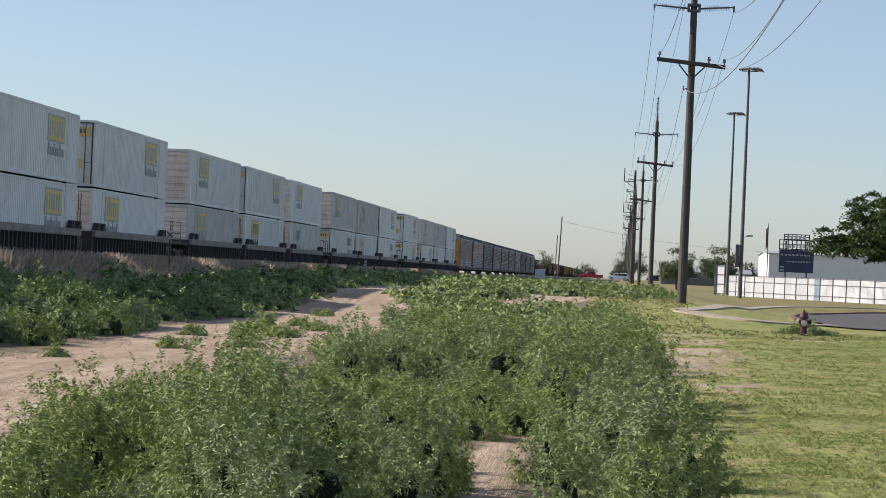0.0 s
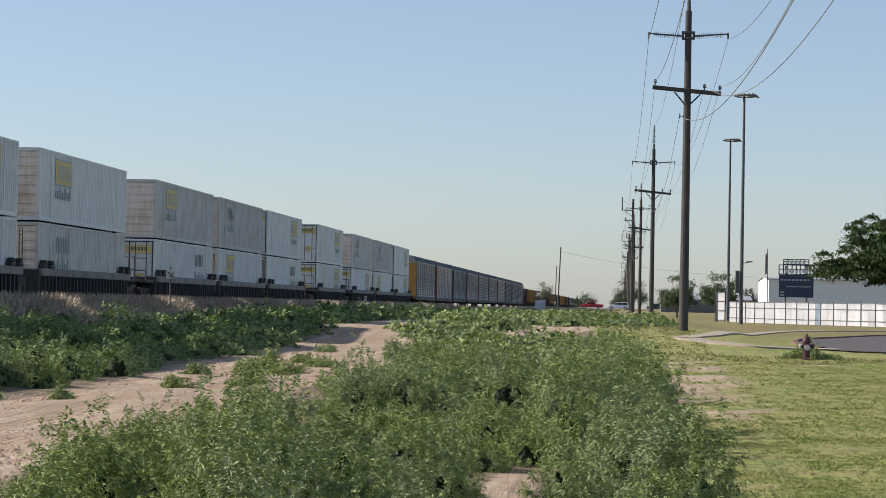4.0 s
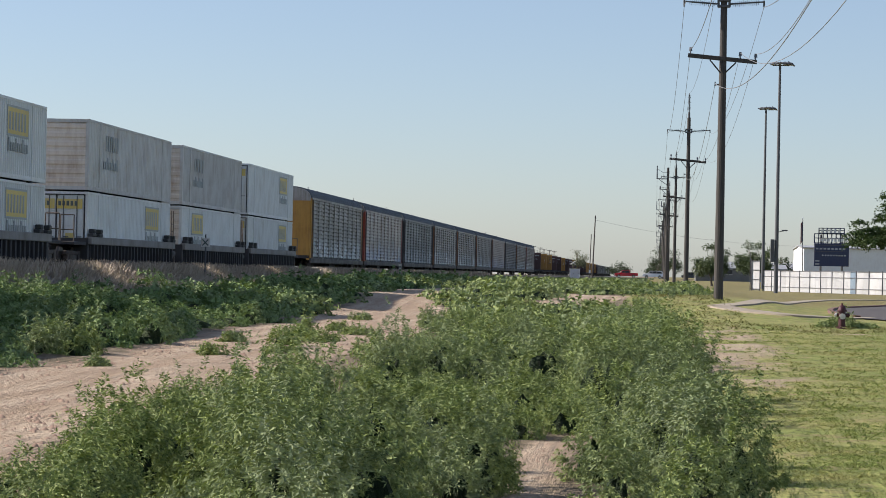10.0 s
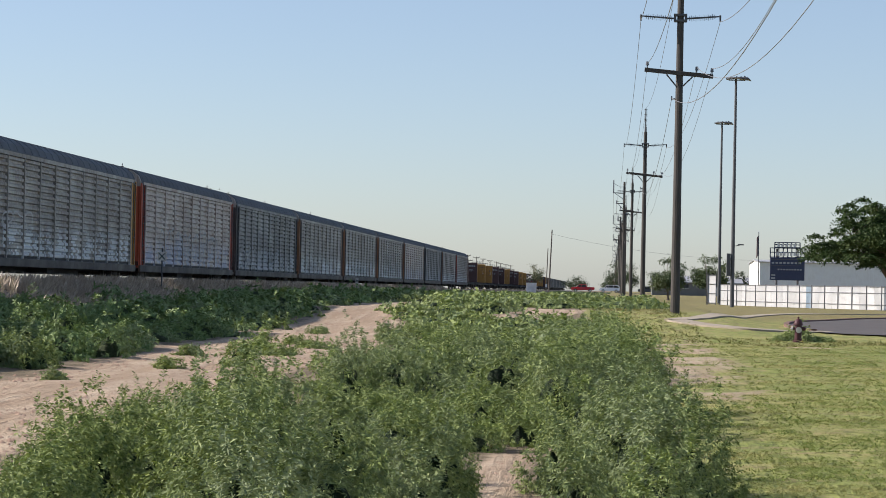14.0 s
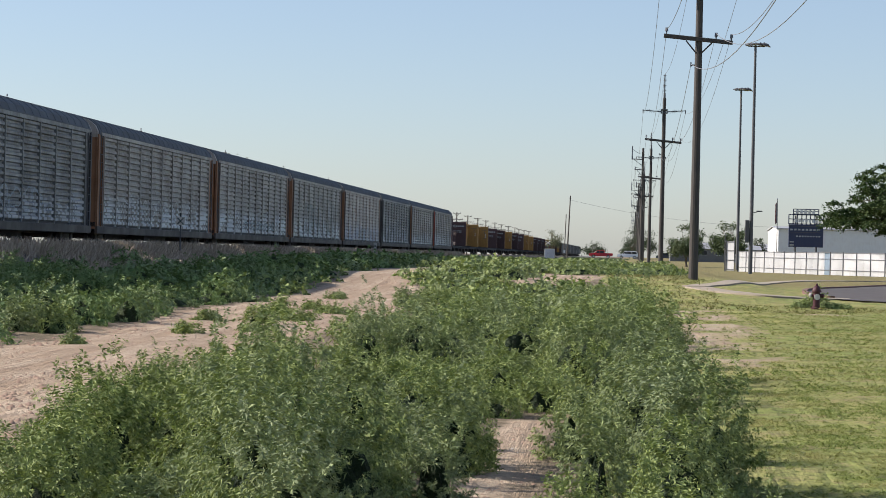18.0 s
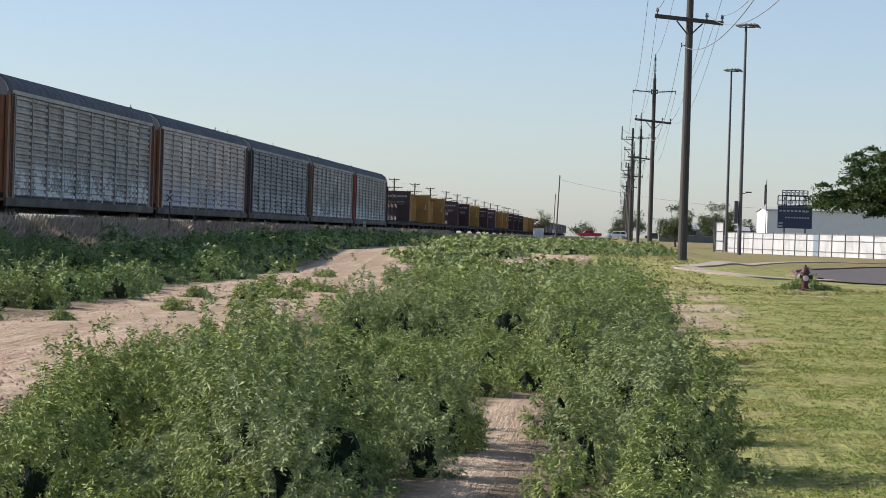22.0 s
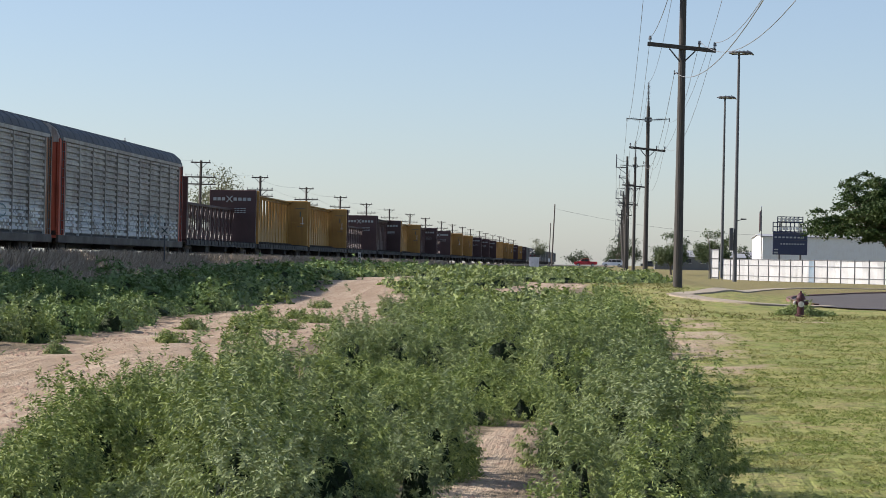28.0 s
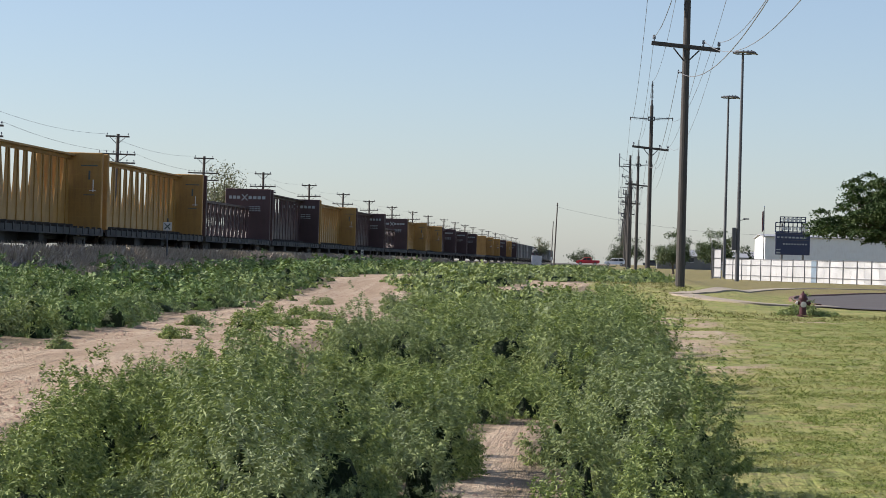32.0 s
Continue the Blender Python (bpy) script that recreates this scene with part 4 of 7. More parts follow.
def boxcar(mat, length=17.0, height=4.4):
    c = thing("boxcar", "weathered " + ("chalky white" if mat == "boxcar_white" else "grey-green") + " steel boxcar", "rail car", group="boxcars")
    part("body", shared("boxcar_body:%g" % length, lambda: B((-1.5, 1.5, 0.4, length - 0.4, 1.05, height), bevel=0.04), mat), mat, c)
    part("roof", shared("boxcar_roof:%g" % length, lambda: prism([(-1.52, height), (1.52, height), (0.6, height + 0.16), (0, height + 0.2), (-0.6, height + 0.16)], 0.35, length - 0.35), "roof_grey"), "roof_grey", c)
    for s in (1, -1):
        part("door", shared("boxcar_door", lambda: B((0, 0.07, -1.5, 1.5, 1.15, 4.1), *[(0.07, 0.1, -1.5, 1.5, 1.4 + 0.4 * i, 1.46 + 0.4 * i) for i in range(7)]), mat), mat, c, at=pose(s * 1.5, length / 2, 0, 0, 0, 0 if s > 0 else 180))
        for i in range(int(length / 1.1)):
            y = 0.8 + i * 1.1
            if abs(y - length / 2) > 1.6 and y < length - 0.5:
                part("rib", shared("boxcar_rib", lambda: B((0, 0.05, -0.05, 0.05, 1.05, height - 0.05)), mat), mat, c, at=pose(s * 1.5, y, 0, 0, 0, 0 if s > 0 else 180))
    for y in (2.4, length - 2.4):
        truck(c, y)
    coupler(c, 0.4, -1)
    coupler(c, length - 0.4, 1)
    return c


# the train: where each piece stands along the track at 9 s
SPEED, TRAIN = 17.6, []


def aboard(ob, q, z=0.0, turn=0):
    TRAIN.append((ob, q - 0.4, z, turn))


ENDS = [-100.0, -79.9, -60.7, -41.5, -18.7, 0.0, 19.5, 42.7, 61.0, 79.3, 104.5, 127.3, 146.2, 164.8]     # far ends of the stacks
LEADS = (0, 4, 7, 10, 11)
TAILS = (3, 6, 9, 10, 13)
protos = {}
for i, e in enumerate(ENDS):
    kind = (i in LEADS, i in TAILS)
    if kind not in protos:
        protos[kind] = well_car(*kind)
        w = protos[kind]
    else:
        w = copy_thing(protos[kind], Matrix())
    aboard(w, e - CL - 0.17)
#         dull, doors seen, mark
UPPER = [(0, 1, 1), (0, 0, 1), (0, 1, 1), (0, 1, 1), (0, 0, 1), (0, 1, 1), (0, 0, 1), (1, 0, 1), (1, 0, 0), (0, 1, 1), (0, 1, 1), (1, 0, 0), (1, 0, 0), (0, 1, 1)]
LOWER = [(0, 0, 1), (0, 1, 1), (0, 1, 1), (0, 0, 1), (1, 0, 1), (0, 0, 2), (1, 0, 0), (0, 1, 0), (0, 0, 1), (0, 1, 0), (0, 1, 1), (0, 1, 1), (0, 0, 1), (0, 1, 1)]
boxes = {}
for row, z in ((LOWER, 0.295), (UPPER, 0.295 + CH + 0.075)):
    for e, (dull, doors, mark) in zip(ENDS, row):
        key = (dull, mark)
        if key not in boxes:
            boxes[key] = container(dull, 0.5, mark, len(boxes))
            c = boxes[key]
        else:
            c = copy_thing(boxes[key], Matrix())
        aboard(c, e - CL if doors else e, z, 0 if doors else 180)

RACKS = [("galv", "end_yellow", "sill", [("tag_white", 6.0, 2.1, 5.0, 0.7)]),
         ("galv_pale", "end_red", "sill", [("tag_blue", 14.0, 1.4, 17.0, 1.5), ("tag_white", 20.0, 1.5, 6.0, 1.2)]),
         ("galv_dark", "end_black", "sill", [("tag_blue", 12.0, 1.4, 16.0, 0.9), ("tag_white", 6.0, 1.4, 4.0, 0.8)]),
         ("galv", "end_brown", "sill", [("tag_white", 13.0, 1.4, 18.0, 0.9)]),
         ("galv", "end_brown", "sill", [("tag_teal", 16.0, 1.35, 12.0, 0.4)]),
         ("galv", "end_brown", "sill", [("tag_teal", 11.0, 1.4, 9.0, 1.9), ("tag_teal", 21.0, 1.4, 4.0, 2.5)]),
         ("galv_pale", "end_brown", "sill", [("tag_blue", 10.5, 1.4, 3.0, 1.3), ("tag_teal", 16.0, 1.35, 9.0, 0.7)]),
         ("galv_dark", "end_black", "sill", [("tag_white", 7.0, 1.5, 4.0, 1.0)]),
         ("galv", "end_brown", "sill", [("tag_teal", 14.0, 1.4, 14.0, 0.7)]),
         ("galv", "end_red", "sill", [("tag_blue", 10.0, 1.4, 12.0, 1.2), ("tag_teal", 20.0, 1.4, 6.0, 0.8)])]
for i, (skin, end, sill, tag) in enumerate(RACKS):
    aboard(autorack(skin, end, sill, "rack_roof", tag, 20 + i), 170.7 + RL * i)

REST = "LyyLbyBLyybbb.yybybgwg"
q = 457.6
beams = {}
for ch in REST:
    if ch in "LybB":
        key = "b" if ch == "B" else ch
        if key not in beams:
            beams[key] = centerbeam({"L": "beam_brown", "y": "beam_yellow", "b": "beam_brown"}[key], key == "L", 3)
            c = beams[key]
        else:
            c = copy_thing(beams[key], Matrix())
        aboard(c, q)
        q += 25.1
    elif ch == ".":
        c = thing("flat_car", "empty dark flat rail car with a low deck", "rail car")
        part("deck", B((-1.5, 1.5, 0.4, 24.6, 0.85, 1.15), bevel=0.02), "sill", c)
        for y in (3, 22):
            truck(c, y)
        aboard(c, q)
        q += 25.1
    else:
        mat = "boxcar_grey" if ch == "g" else "boxcar_white"
        if mat not in beams:
            beams[mat] = boxcar(mat)
            c = beams[mat]
        else:
            c = copy_thing(beams[mat], Matrix())
        aboard(c, q)
        q += 17.6
for k in range(14):
    c = copy_thing(beams["boxcar_grey" if k % 3 else "boxcar_white"], Matrix())
    aboard(c, q)
    q += 17.6


def motions():
    """The train runs towards -y at a steady pace."""
    for ob, q0, z, turn in TRAIN:
        walk(ob, [(t, pose(TRACK_X, q0 - SPEED * (t - 9), RAIL_Z + z, 0, 0, turn)) for t in (0, 16, 32)])

# ---- path, car park, road ----
def strip(name, centre, half, lift, mat, label, category):
    """A paved ribbon along (x, y) points, laid on the ground, with a thickness."""
    pts = [Vector((x, y)) for x, y in centre]
    bm = bmesh.new()
    rows = []
    for i, p in enumerate(pts):
        d = (pts[min(i + 1, len(pts) - 1)] - pts[max(i - 1, 0)]).normalized()
        nrm = Vector((-d.y, d.x)) * (half[i] if isinstance(half, list) else half)
        row = []
        for s in (1, -1):
            x, y = p + nrm * s
            z = gz(x, y) + lift
            row += [bm.verts.new((x, y, z)), bm.verts.new((x, y, z - 0.2))]
        rows.append(row)
    for a, b in zip(rows, rows[1:]):
        bm.faces.new((a[0], b[0], b[2], a[2]))
        bm.faces.new((a[0], a[1], b[1], b[0]))
        bm.faces.new((a[2], b[2], b[3], a[3]))
    bmesh.ops.recalc_face_normals(bm, faces=bm.faces[:])
    return tagged(new(name, mesh_of(name, bm, mat)), label, category, kind="structure")


def curve_pts(ctrl, k=10):
    """Catmull-Rom through the control points."""
    c = [ctrl[0]] + list(ctrl) + [ctrl[-1]]
    out = []
    for i in range(1, len(c) - 2):
        p0, p1, p2, p3 = (np.array(c[j], float) for j in (i - 1, i, i + 1, i + 2))
        for u in np.linspace(0, 1, k, endpoint=False):
            out.append(tuple(0.5 * (2 * p1 + (p2 - p0) * u + (2 * p0 - 5 * p1 + 4 * p2 - p3) * u ** 2 + (3 * p1 - p0 - 3 * p2 + p3) * u ** 3)))
    return out + [tuple(ctrl[-1])]


strip("footpath", curve_pts([(2.7, 101.5), (3.4, 103.4), (4.2, 105.5), (5.6, 115), (8.0, 140), (12.5, 166), (18, 176), (30, 184), (60, 190)]), [0.25] + [0.5] * 80, 0.06, "concrete", "pale curving concrete footpath through the grass", "footpath")
strip("footpath", curve_pts([(2.9, 101.0), (3.6, 98.6), (4.6, 96.8), (5.8, 95.9), (7.4, 96.6), (9.0, 97.2)]), 0.55, 0.065, "concrete", "pale concrete footpath branch in the grass", "footpath")


def car_park():
    bm = bmesh.new()
    edge = curve_pts([(9.2, 95.5), (8.2, 99), (8.0, 106), (9.3, 116), (11.6, 125), (16, 141), (26, 160), (70, 176)], 6)
    near = [(x, 93.2 + 2.6 * math.exp(-(x - 8.2))) for x, _ in edge]
    ta = [bm.verts.new((x, y, 0.21 + 0.0 * y)) for x, y in edge]
    tb = [bm.verts.new((x + 0.4, min(y, e[1] - 0.2), 0.13)) for (x, y), e in zip(near, edge)]
    for i in range(len(edge) - 1):
        bm.faces.new((ta[i], ta[i + 1], tb[i + 1], tb[i]))
    bmesh.ops.recalc_face_normals(bm, faces=bm.faces[:])
    return bm, edge


lot_bm, lot_edge = car_park()
lot_edge = lot_edge[4:]
for v in lot_bm.verts:
    v.co.z = gz(v.co.x, v.co.y) + 0.05
bmesh.ops.subdivide_edges(lot_bm, edges=[e for e in lot_bm.edges if e.calc_length() > 3], cuts=4, use_grid_fill=True)
for v in lot_bm.verts:
    v.co.z = gz(v.co.x, v.co.y) + 0.06
tagged(new("car_park", mesh_of("car_park", lot_bm, "asphalt")), "worn purplish-grey asphalt car park", "car park", kind="structure")
kerb_bm = bmesh.new()
for (xa, ya), (xb, yb) in zip(lot_edge, lot_edge[1:]):
    za, zb = gz(xa, ya) + 0.13, gz(xb, yb) + 0.13
    rows = [[kerb_bm.verts.new((x - dx, y + dx * 0.6, z + dz)) for x, y, z in ((xa, ya, za), (xb, yb, zb))] for dx, dz in ((0, -0.3), (0, 0), (0.22, 0), (0.22, -0.3))]
    for a, b in zip(rows, rows[1:]):
        kerb_bm.faces.new((a[0], a[1], b[1], b[0]))
bmesh.ops.recalc_face_normals(kerb_bm, faces=kerb_bm.faces[:])
tagged(new("kerb", mesh_of("kerb", kerb_bm, "kerb")), "dark red-brown raised kerb along the car park", "kerb", kind="structure")
strip("crossing_road", [(x, 562 + 0.02 * x) for x in range(-160, 320, 20)], 4.2, 0.05, "asphalt", "grey asphalt road crossing the railway far off", "road")

# ---- power lines ----
SPAN = 98.0


def power_pole(m, base):
    """Tall timber pole with polymer insulator arms above and a timber crossarm below; z from the ground."""
    p = thing("power_pole", "tall weathered timber power pole with crossarm and insulators", "power pole", m, "power poles")
    part("pole", R(((0, 0, -0.5), (0, 0, 15.4), 0.235, 0.155), n=14), "pole_wood", p)
    part("pole_cap", R(((0, 0, 14.2), (0, 0, 15.9), 0.13, 0.10), n=10), "steel_pole", p, "grey metal pole-top extension")
    part("clamp", B((-0.3, 0.3, -0.2, 0.2, 14.02, 14.12), (-0.3, 0.3, -0.2, 0.2, 14.3, 14.4), (-0.32, -0.2, -0.15, 0.15, 14.05, 14.4), (0.2, 0.32, -0.15, 0.15, 14.05, 14.4)), "steel_pole", p)
    for s in (-1, 1):
        arm = part("insulator_arm", R(((s * 0.25, 0, 14.18), (s * 1.9, 0, 14.3), 0.045, 0.035), n=8), "insulator", p, "horizontal ribbed polymer insulator")
        tagged(part("ribbed_sleeve", R(*[((s * (0.42 + i * 0.1), 0, 14.18 + 0.0075 * i), (s * (0.44 + i * 0.1), 0, 14.182 + 0.0075 * i), 0.15 if i % 2 else 0.11) for i in range(13)], n=10), "insulator", arm), kind="stuff")
        part("clamp", R(((s * 1.9, 0, 14.36), (s * 1.9, 0, 14.05), 0.05, 0.04), n=8), "steel_pole", arm)
    top = part("top_insulator", R(((0, 0, 15.9), (0, 0, 17.6), 0.05, 0.04), n=8), "insulator", p, "upright ribbed polymer insulator")
    tagged(part("ribbed_sleeve", R(*[((0, 0, 16.0 + i * 0.11), (0, 0, 16.02 + i * 0.11), 0.16 if i % 2 else 0.12) for i in range(14)], n=10), "insulator", top), kind="stuff")
    part("crossarm", B((-1.68, 1.62, -0.22, -0.08, 11.44, 11.64), bevel=0.015), "pole_wood", p, "dark timber crossarm", at=Matrix.Translation((0, 0, 11.54)) @ Matrix.Rotation(radians(5.2), 4, "Y") @ Matrix.Translation((0, 0, -11.54)))
    for x in (-1.55, 0.82, 1.55):
        z = 11.64 - math.tan(radians(5.2)) * x
        pin = part("pin_insulator", R(((x, -0.15, z), (x, -0.15, z + 0.14), 0.03), ((x, -0.15, z + 0.12), (x, -0.15, z + 0.3), 0.085, 0.06), n=8), "insulator", p)
    for s in (-1, 1):
        part("brace", R(((s * 0.62, -0.16, 11.42 - 0.056 * s), (s * 0.1, -0.2, 10.85), 0.035), n=6), "pole_wood", p)
    part("bracket", B((-0.34, -0.1, -0.05, 0.05, 10.28, 10.34), (-0.38, -0.32, -0.04, 0.04, 10.24, 10.44)), "steel_pole", p)
    return p


pole_ys = [112 + SPAN * k for k in range(-1, 5)]
first_pole = None
for y in pole_ys:
    x = 3.02 - 0.0031 * (y - 112)
    z = gz(x, y)
    if first_pole is None:
        first_pole = power_pole(pose(x, y, z), z)
    else:
        copy_thing(first_pole, pose(x, y, z, 0, 0, rng.uniform(-2, 2)))


def standoff_pole(m):
    p = thing("standoff_pole", "tall dark utility pole with sideways standoff arms", "power pole", m, "standoff poles")
    part("pole", R(((0, 0, -0.5), (0, 0, 19.6), 0.3, 0.19), n=10), "pole_wood", p)
    for z, reach, tall in ((17.7, 1.85, 2.2), (15.9, 1.3, 0.5), (12.9, 1.0, 0.9)):
        a = part("standoff_arm", R(((0, 0, z - 0.05), (-reach, 0, z), 0.09, 0.07), ((0, 0, z - 1.2), (-reach + 0.3, 0, z - 0.1), 0.045), n=6), "steel_pole", p)
        part("insulator", R(((-reach, 0, z - 0.1), (-reach, 0, z + tall), 0.12, 0.09), n=8), "insulator", a)
        part("jumper", R(((-reach, 0, z + 0.75 * tall), (-0.4 * reach, 0, z + 0.45 * tall), 0.03), ((-0.4 * reach, 0, z + 0.45 * tall), (0, 0, z + 0.5 * tall), 0.03), n=5), "wire", a)
    for z, half in ((14.6, 1.3), (11.2, 1.2)):
        c = part("crossarm", B((-half * 0.5, half, -0.15, 0.0, z, z + 0.2)), "pole_wood", p)
        part("insulator", R(((half - 0.1, -0.08, z + 0.2), (half - 0.1, -0.08, z + 0.7), 0.08, 0.06), n=8), "insulator", c)
    part("drooping_lead", R(((0.3, -0.1, 14.4), (0.9, -0.1, 13.2), 0.035), ((0.3, -0.1, 11.2), (0.9, -0.1, 10.0), 0.035), n=5), "wire", p)
    return p


STANDOFF_YS = [400 + 197 * k for k in range(6)]
so = standoff_pole(pose(1.75, STANDOFF_YS[0], gz(2, 400)))
for k, y in enumerate(STANDOFF_YS[1:]):
    copy_thing(so, pose(1.75 + 0.1 * (k % 2), y, gz(1.6, y)))


def wire(points, r=0.011):
    """A thin round wire through points."""
    cu = bpy.data.curves.new("wire", "CURVE")
    cu.dimensions, cu.bevel_depth, cu.bevel_resolution = "3D", r, 1
    sp = cu.splines.new("POLY")
    sp.points.add(len(points) - 1)
    for q, pt in zip(sp.points, points):
        q.co = (*pt, 1)
    cu.materials.append(M["wire"])
    return cu


def sagging(a, b, sag, k=24):
    a, b = Vector(a), Vector(b)
    return [a.lerp(b, i / k) - Vector((0, 0, sag * 4 * (i / k) * (1 - i / k))) for i in range(k + 1)]


def line(name, label, xs_zs, ys, sag, base, r=0.011):
    """One conductor per (x, z) along all supports; each is a thing."""
    for x, z in xs_zs:
        pts = []
        for ya, yb in zip(ys, ys[1:]):
            pts += sagging((x + base(ya)[0], ya, z + base(ya)[1]), (x + base(yb)[0], yb, z + base(yb)[1]), sag)
        ob = tagged(new(name, wire(pts, r)), label, "power line", group="power lines")


def pole_base(y):
    x = 3.02 - 0.0031 * (y - 112)
    return x, gz(x, y)


# x and height on the pole, radius, and sag and sideways drift of the near span
WIRES = [(-1.9, 14.05, 0.012, 1.7, 0.55), (1.9, 14.05, 0.012, 2.6, 0.25), (0.0, 17.6, 0.012, 2.0, 0.55), (-1.55, 12.0, 0.0105, 2.0, 0.55), (0.82, 11.85, 0.0105, 3.6, 1.75), (1.55, 11.8, 0.0105, 2.4, -0.25), (-0.35, 10.36, 0.012, 2.8, 1.5)]
for x, z, r, sag, drift in WIRES:
    line("power_line", "thin grey overhead wire sagging between power poles", [(x, z)], pole_ys[1:], 1.7 if z > 13 else 2.1, pole_base, r)
    bx, bz = pole_base(112)
    line("power_line", "thin grey overhead wire sagging from a power pole", [(x, z)], pole_ys[:2], sag, lambda y: (bx if y > 50 else bx + drift, bz), 1.25 * r)
line("distant_power_line", "thin overhead wire on standoff arms", [(-1.85, 19.8), (-1.3, 16.3), (1.1, 15.2)], STANDOFF_YS, 2.4, lambda y: (1.75, gz(2, y)), 0.02)
far_cross = [(-13.2, 500, 13.6), (60, 520, 11.0)]
tagged(new("service_wire", wire(sagging(far_cross[0], far_cross[1], 3.2), 0.022)), "slack wire running from a leaning pole across the road", "power line")


def telegraph_pole(m):
    p = thing("telegraph_pole", "old dark telegraph pole with three short crossarms", "telegraph pole", m, "telegraph poles behind the railway")
    part("pole", R(((0, 0, -0.4), (0, 0, 10.0), 0.17, 0.12), n=10), "old_wood", p)
    for z, half in ((9.75, 0.92), (8.4, 1.45), (7.75, 1.45)):
        a = part("crossarm", B((-half, half, -0.2, -0.1, z, z + 0.12)), "old_wood", p)
        n = 2 if half < 1 else 6
        for i in range(n):
            x = -half + 0.1 + i * (2 * half - 0.2) / (n - 1)
            part("pin_insulator", shared("tele_pin", lambda: R(((0, 0, 0), (0, 0, 0.1), 0.02), ((0, 0, 0.08), (0, 0, 0.2), 0.055, 0.035), n=6), "insulator"), "insulator", a, at=pose(x, -0.15, z + 0.12))
    part("brace", R(((-0.6, -0.15, 9.75), (0, -0.1, 9.2), 0.025), ((0.6, -0.15, 9.75), (0, -0.1, 9.2), 0.025), ((-0.8, -0.15, 8.4), (0, -0.1, 7.8), 0.025), ((0.8, -0.15, 8.4), (0, -0.1, 7.8), 0.025), n=5), "old_wood", p)
    return p


TELE_X, TELE_D = -38.4, 36.9
tele_ys = [174.5 + TELE_D * k for k in range(-3, 20)]
tp = None
for k, y in enumerate(tele_ys):
    m = pose(TELE_X + rng.uniform(-0.3, 0.3), y, 0.5, rng.uniform(-0.5, 0.5), rng.uniform(-1.2, 1.2), rng.uniform(-6, 6))
    tp = telegraph_pole(m) if tp is None else copy_thing(tp, m) and tp
line("telegraph_wire", "thin old wire between telegraph poles", [(-0.8, 10.0), (1.35, 8.65)], tele_ys, 0.45, lambda y: (TELE_X, 0.5), 0.009)

# ---- sports field edge: fence, floodlights, scoreboard, flag ----
BAY = 2.72
fx, fy = 12.5, 272.0
fence = thing("boundary_fence", "long white corrugated metal fence curving round the field", "fence", pose(fx, fy, gz(fx, fy)))
fence_base = Vector((fx, fy, gz(fx, fy)))
fs = shared("fence_sheet", lambda: corrugated(BAY / 2 - 0.02, 2.36, 0.17, 0.03), "fence_white")
fsb = shared("blue_sheet", lambda: corrugated(BAY / 2 - 0.02, 2.36, 0.17, 0.03), "fence_blue")
fpost = shared("fence_post", lambda: R(((0, -0.07, -0.3), (0, -0.07, 2.45), 0.055), n=8), "rail_grey")
frail = shared("fence_rail", lambda: B((0, BAY, -0.085, -0.045, 0, 0.07)), "rail_grey")
for i in range(24):
    way = -72 + 0.72 * i
    at = pose(fx, fy, gz(fx, fy), 0, 0, way)
    local = Matrix.Translation(-fence_base) @ at
    part("post", fpost, "rail_grey", fence, at=local)
    part("fence_sheet", fs, "fence_white", fence, at=local @ pose(0, 0, 0.02, 0, 0, -90))
    if i == 8:
        part("fence_sheet", fsb, "fence_blue", fence, "blue-grey fence sheet", at=local @ pose(BAY / 2, 0, 0.02, 0, 0, -90))
    else:
        part("fence_sheet", fs, "fence_white", fence, at=local @ pose(BAY / 2, 0, 0.02, 0, 0, -90))
    for z in (0.5, 1.68, 2.34):
        part("fence_rail", frail, "rail_grey", fence, at=local @ pose(0, 0, z))
    fx, fy = fx + BAY * math.cos(radians(way)), fy + BAY * math.sin(radians(way))
gate = thing("tall_fence_panel", "tall white metal panel between dark posts ending the fence", "fence", pose(11.0, 272.6, gz(11, 272.6), 0, 0, -40))
part("panel", B((0.05, 1.38, 0, 0.04, 0.1, 3.5)), "fence_white", gate)
for x in (0.0, 0.2, 1.4):
    part("post", R(((x, -0.06, -0.2), (x, -0.06, 4.4 if x < 0.1 else 3.65), 0.05), n=8), "post_dark", gate)
for z in (0.2, 1.3, 2.4, 3.42):
    part("rail", B((0, 1.4, -0.08, -0.03, z, z + 0.06)), "post_dark", gate)


def floodlight(m, h):
    p = thing("floodlight_mast", "tall grey steel sports floodlight mast with clustered lamps", "floodlight", m, "floodlight masts")
    part("mast", R(((0, 0, -0.3), (0, 0, h), 0.22, 0.12), n=12), "steel_pole", p)
    part("crossbar", B((-0.75, 0.95, -0.05, 0.05, h - 0.1, h), (-0.1, 0.1, -0.1, 0.1, h - 0.3, h + 0.12)), "post_dark", p)
    for x, y, tilt in ((-0.62, -0.1, -16), (-0.25, -0.35, -8), (0.35, -0.3, 14), (0.8, -0.1, 20), (1.15, 0.1, 28)):
        l = part("lamp_head", shared("lamp_head", lambda: R(((-0.42, 0, 0.1), (0.42, 0, 0.0), 0.05, 0.05), ((0, 0, 0.16), (0, 0, 0.02), 0.12, 0.4), ((0, 0, 0.02), (0, 0, -0.05), 0.4, 0.36), n=12), "post_dark"), "post_dark", p, "grey shallow lamp head", at=pose(x, y, h + 0.1, 0, tilt, 0))
        part("glass", shared("lamp_glass", lambda: R(((0, 0, -0.05), (0, 0, -0.07), 0.34, 0.32), n=12), "lamp_glass"), "lamp_glass", l)
    return p


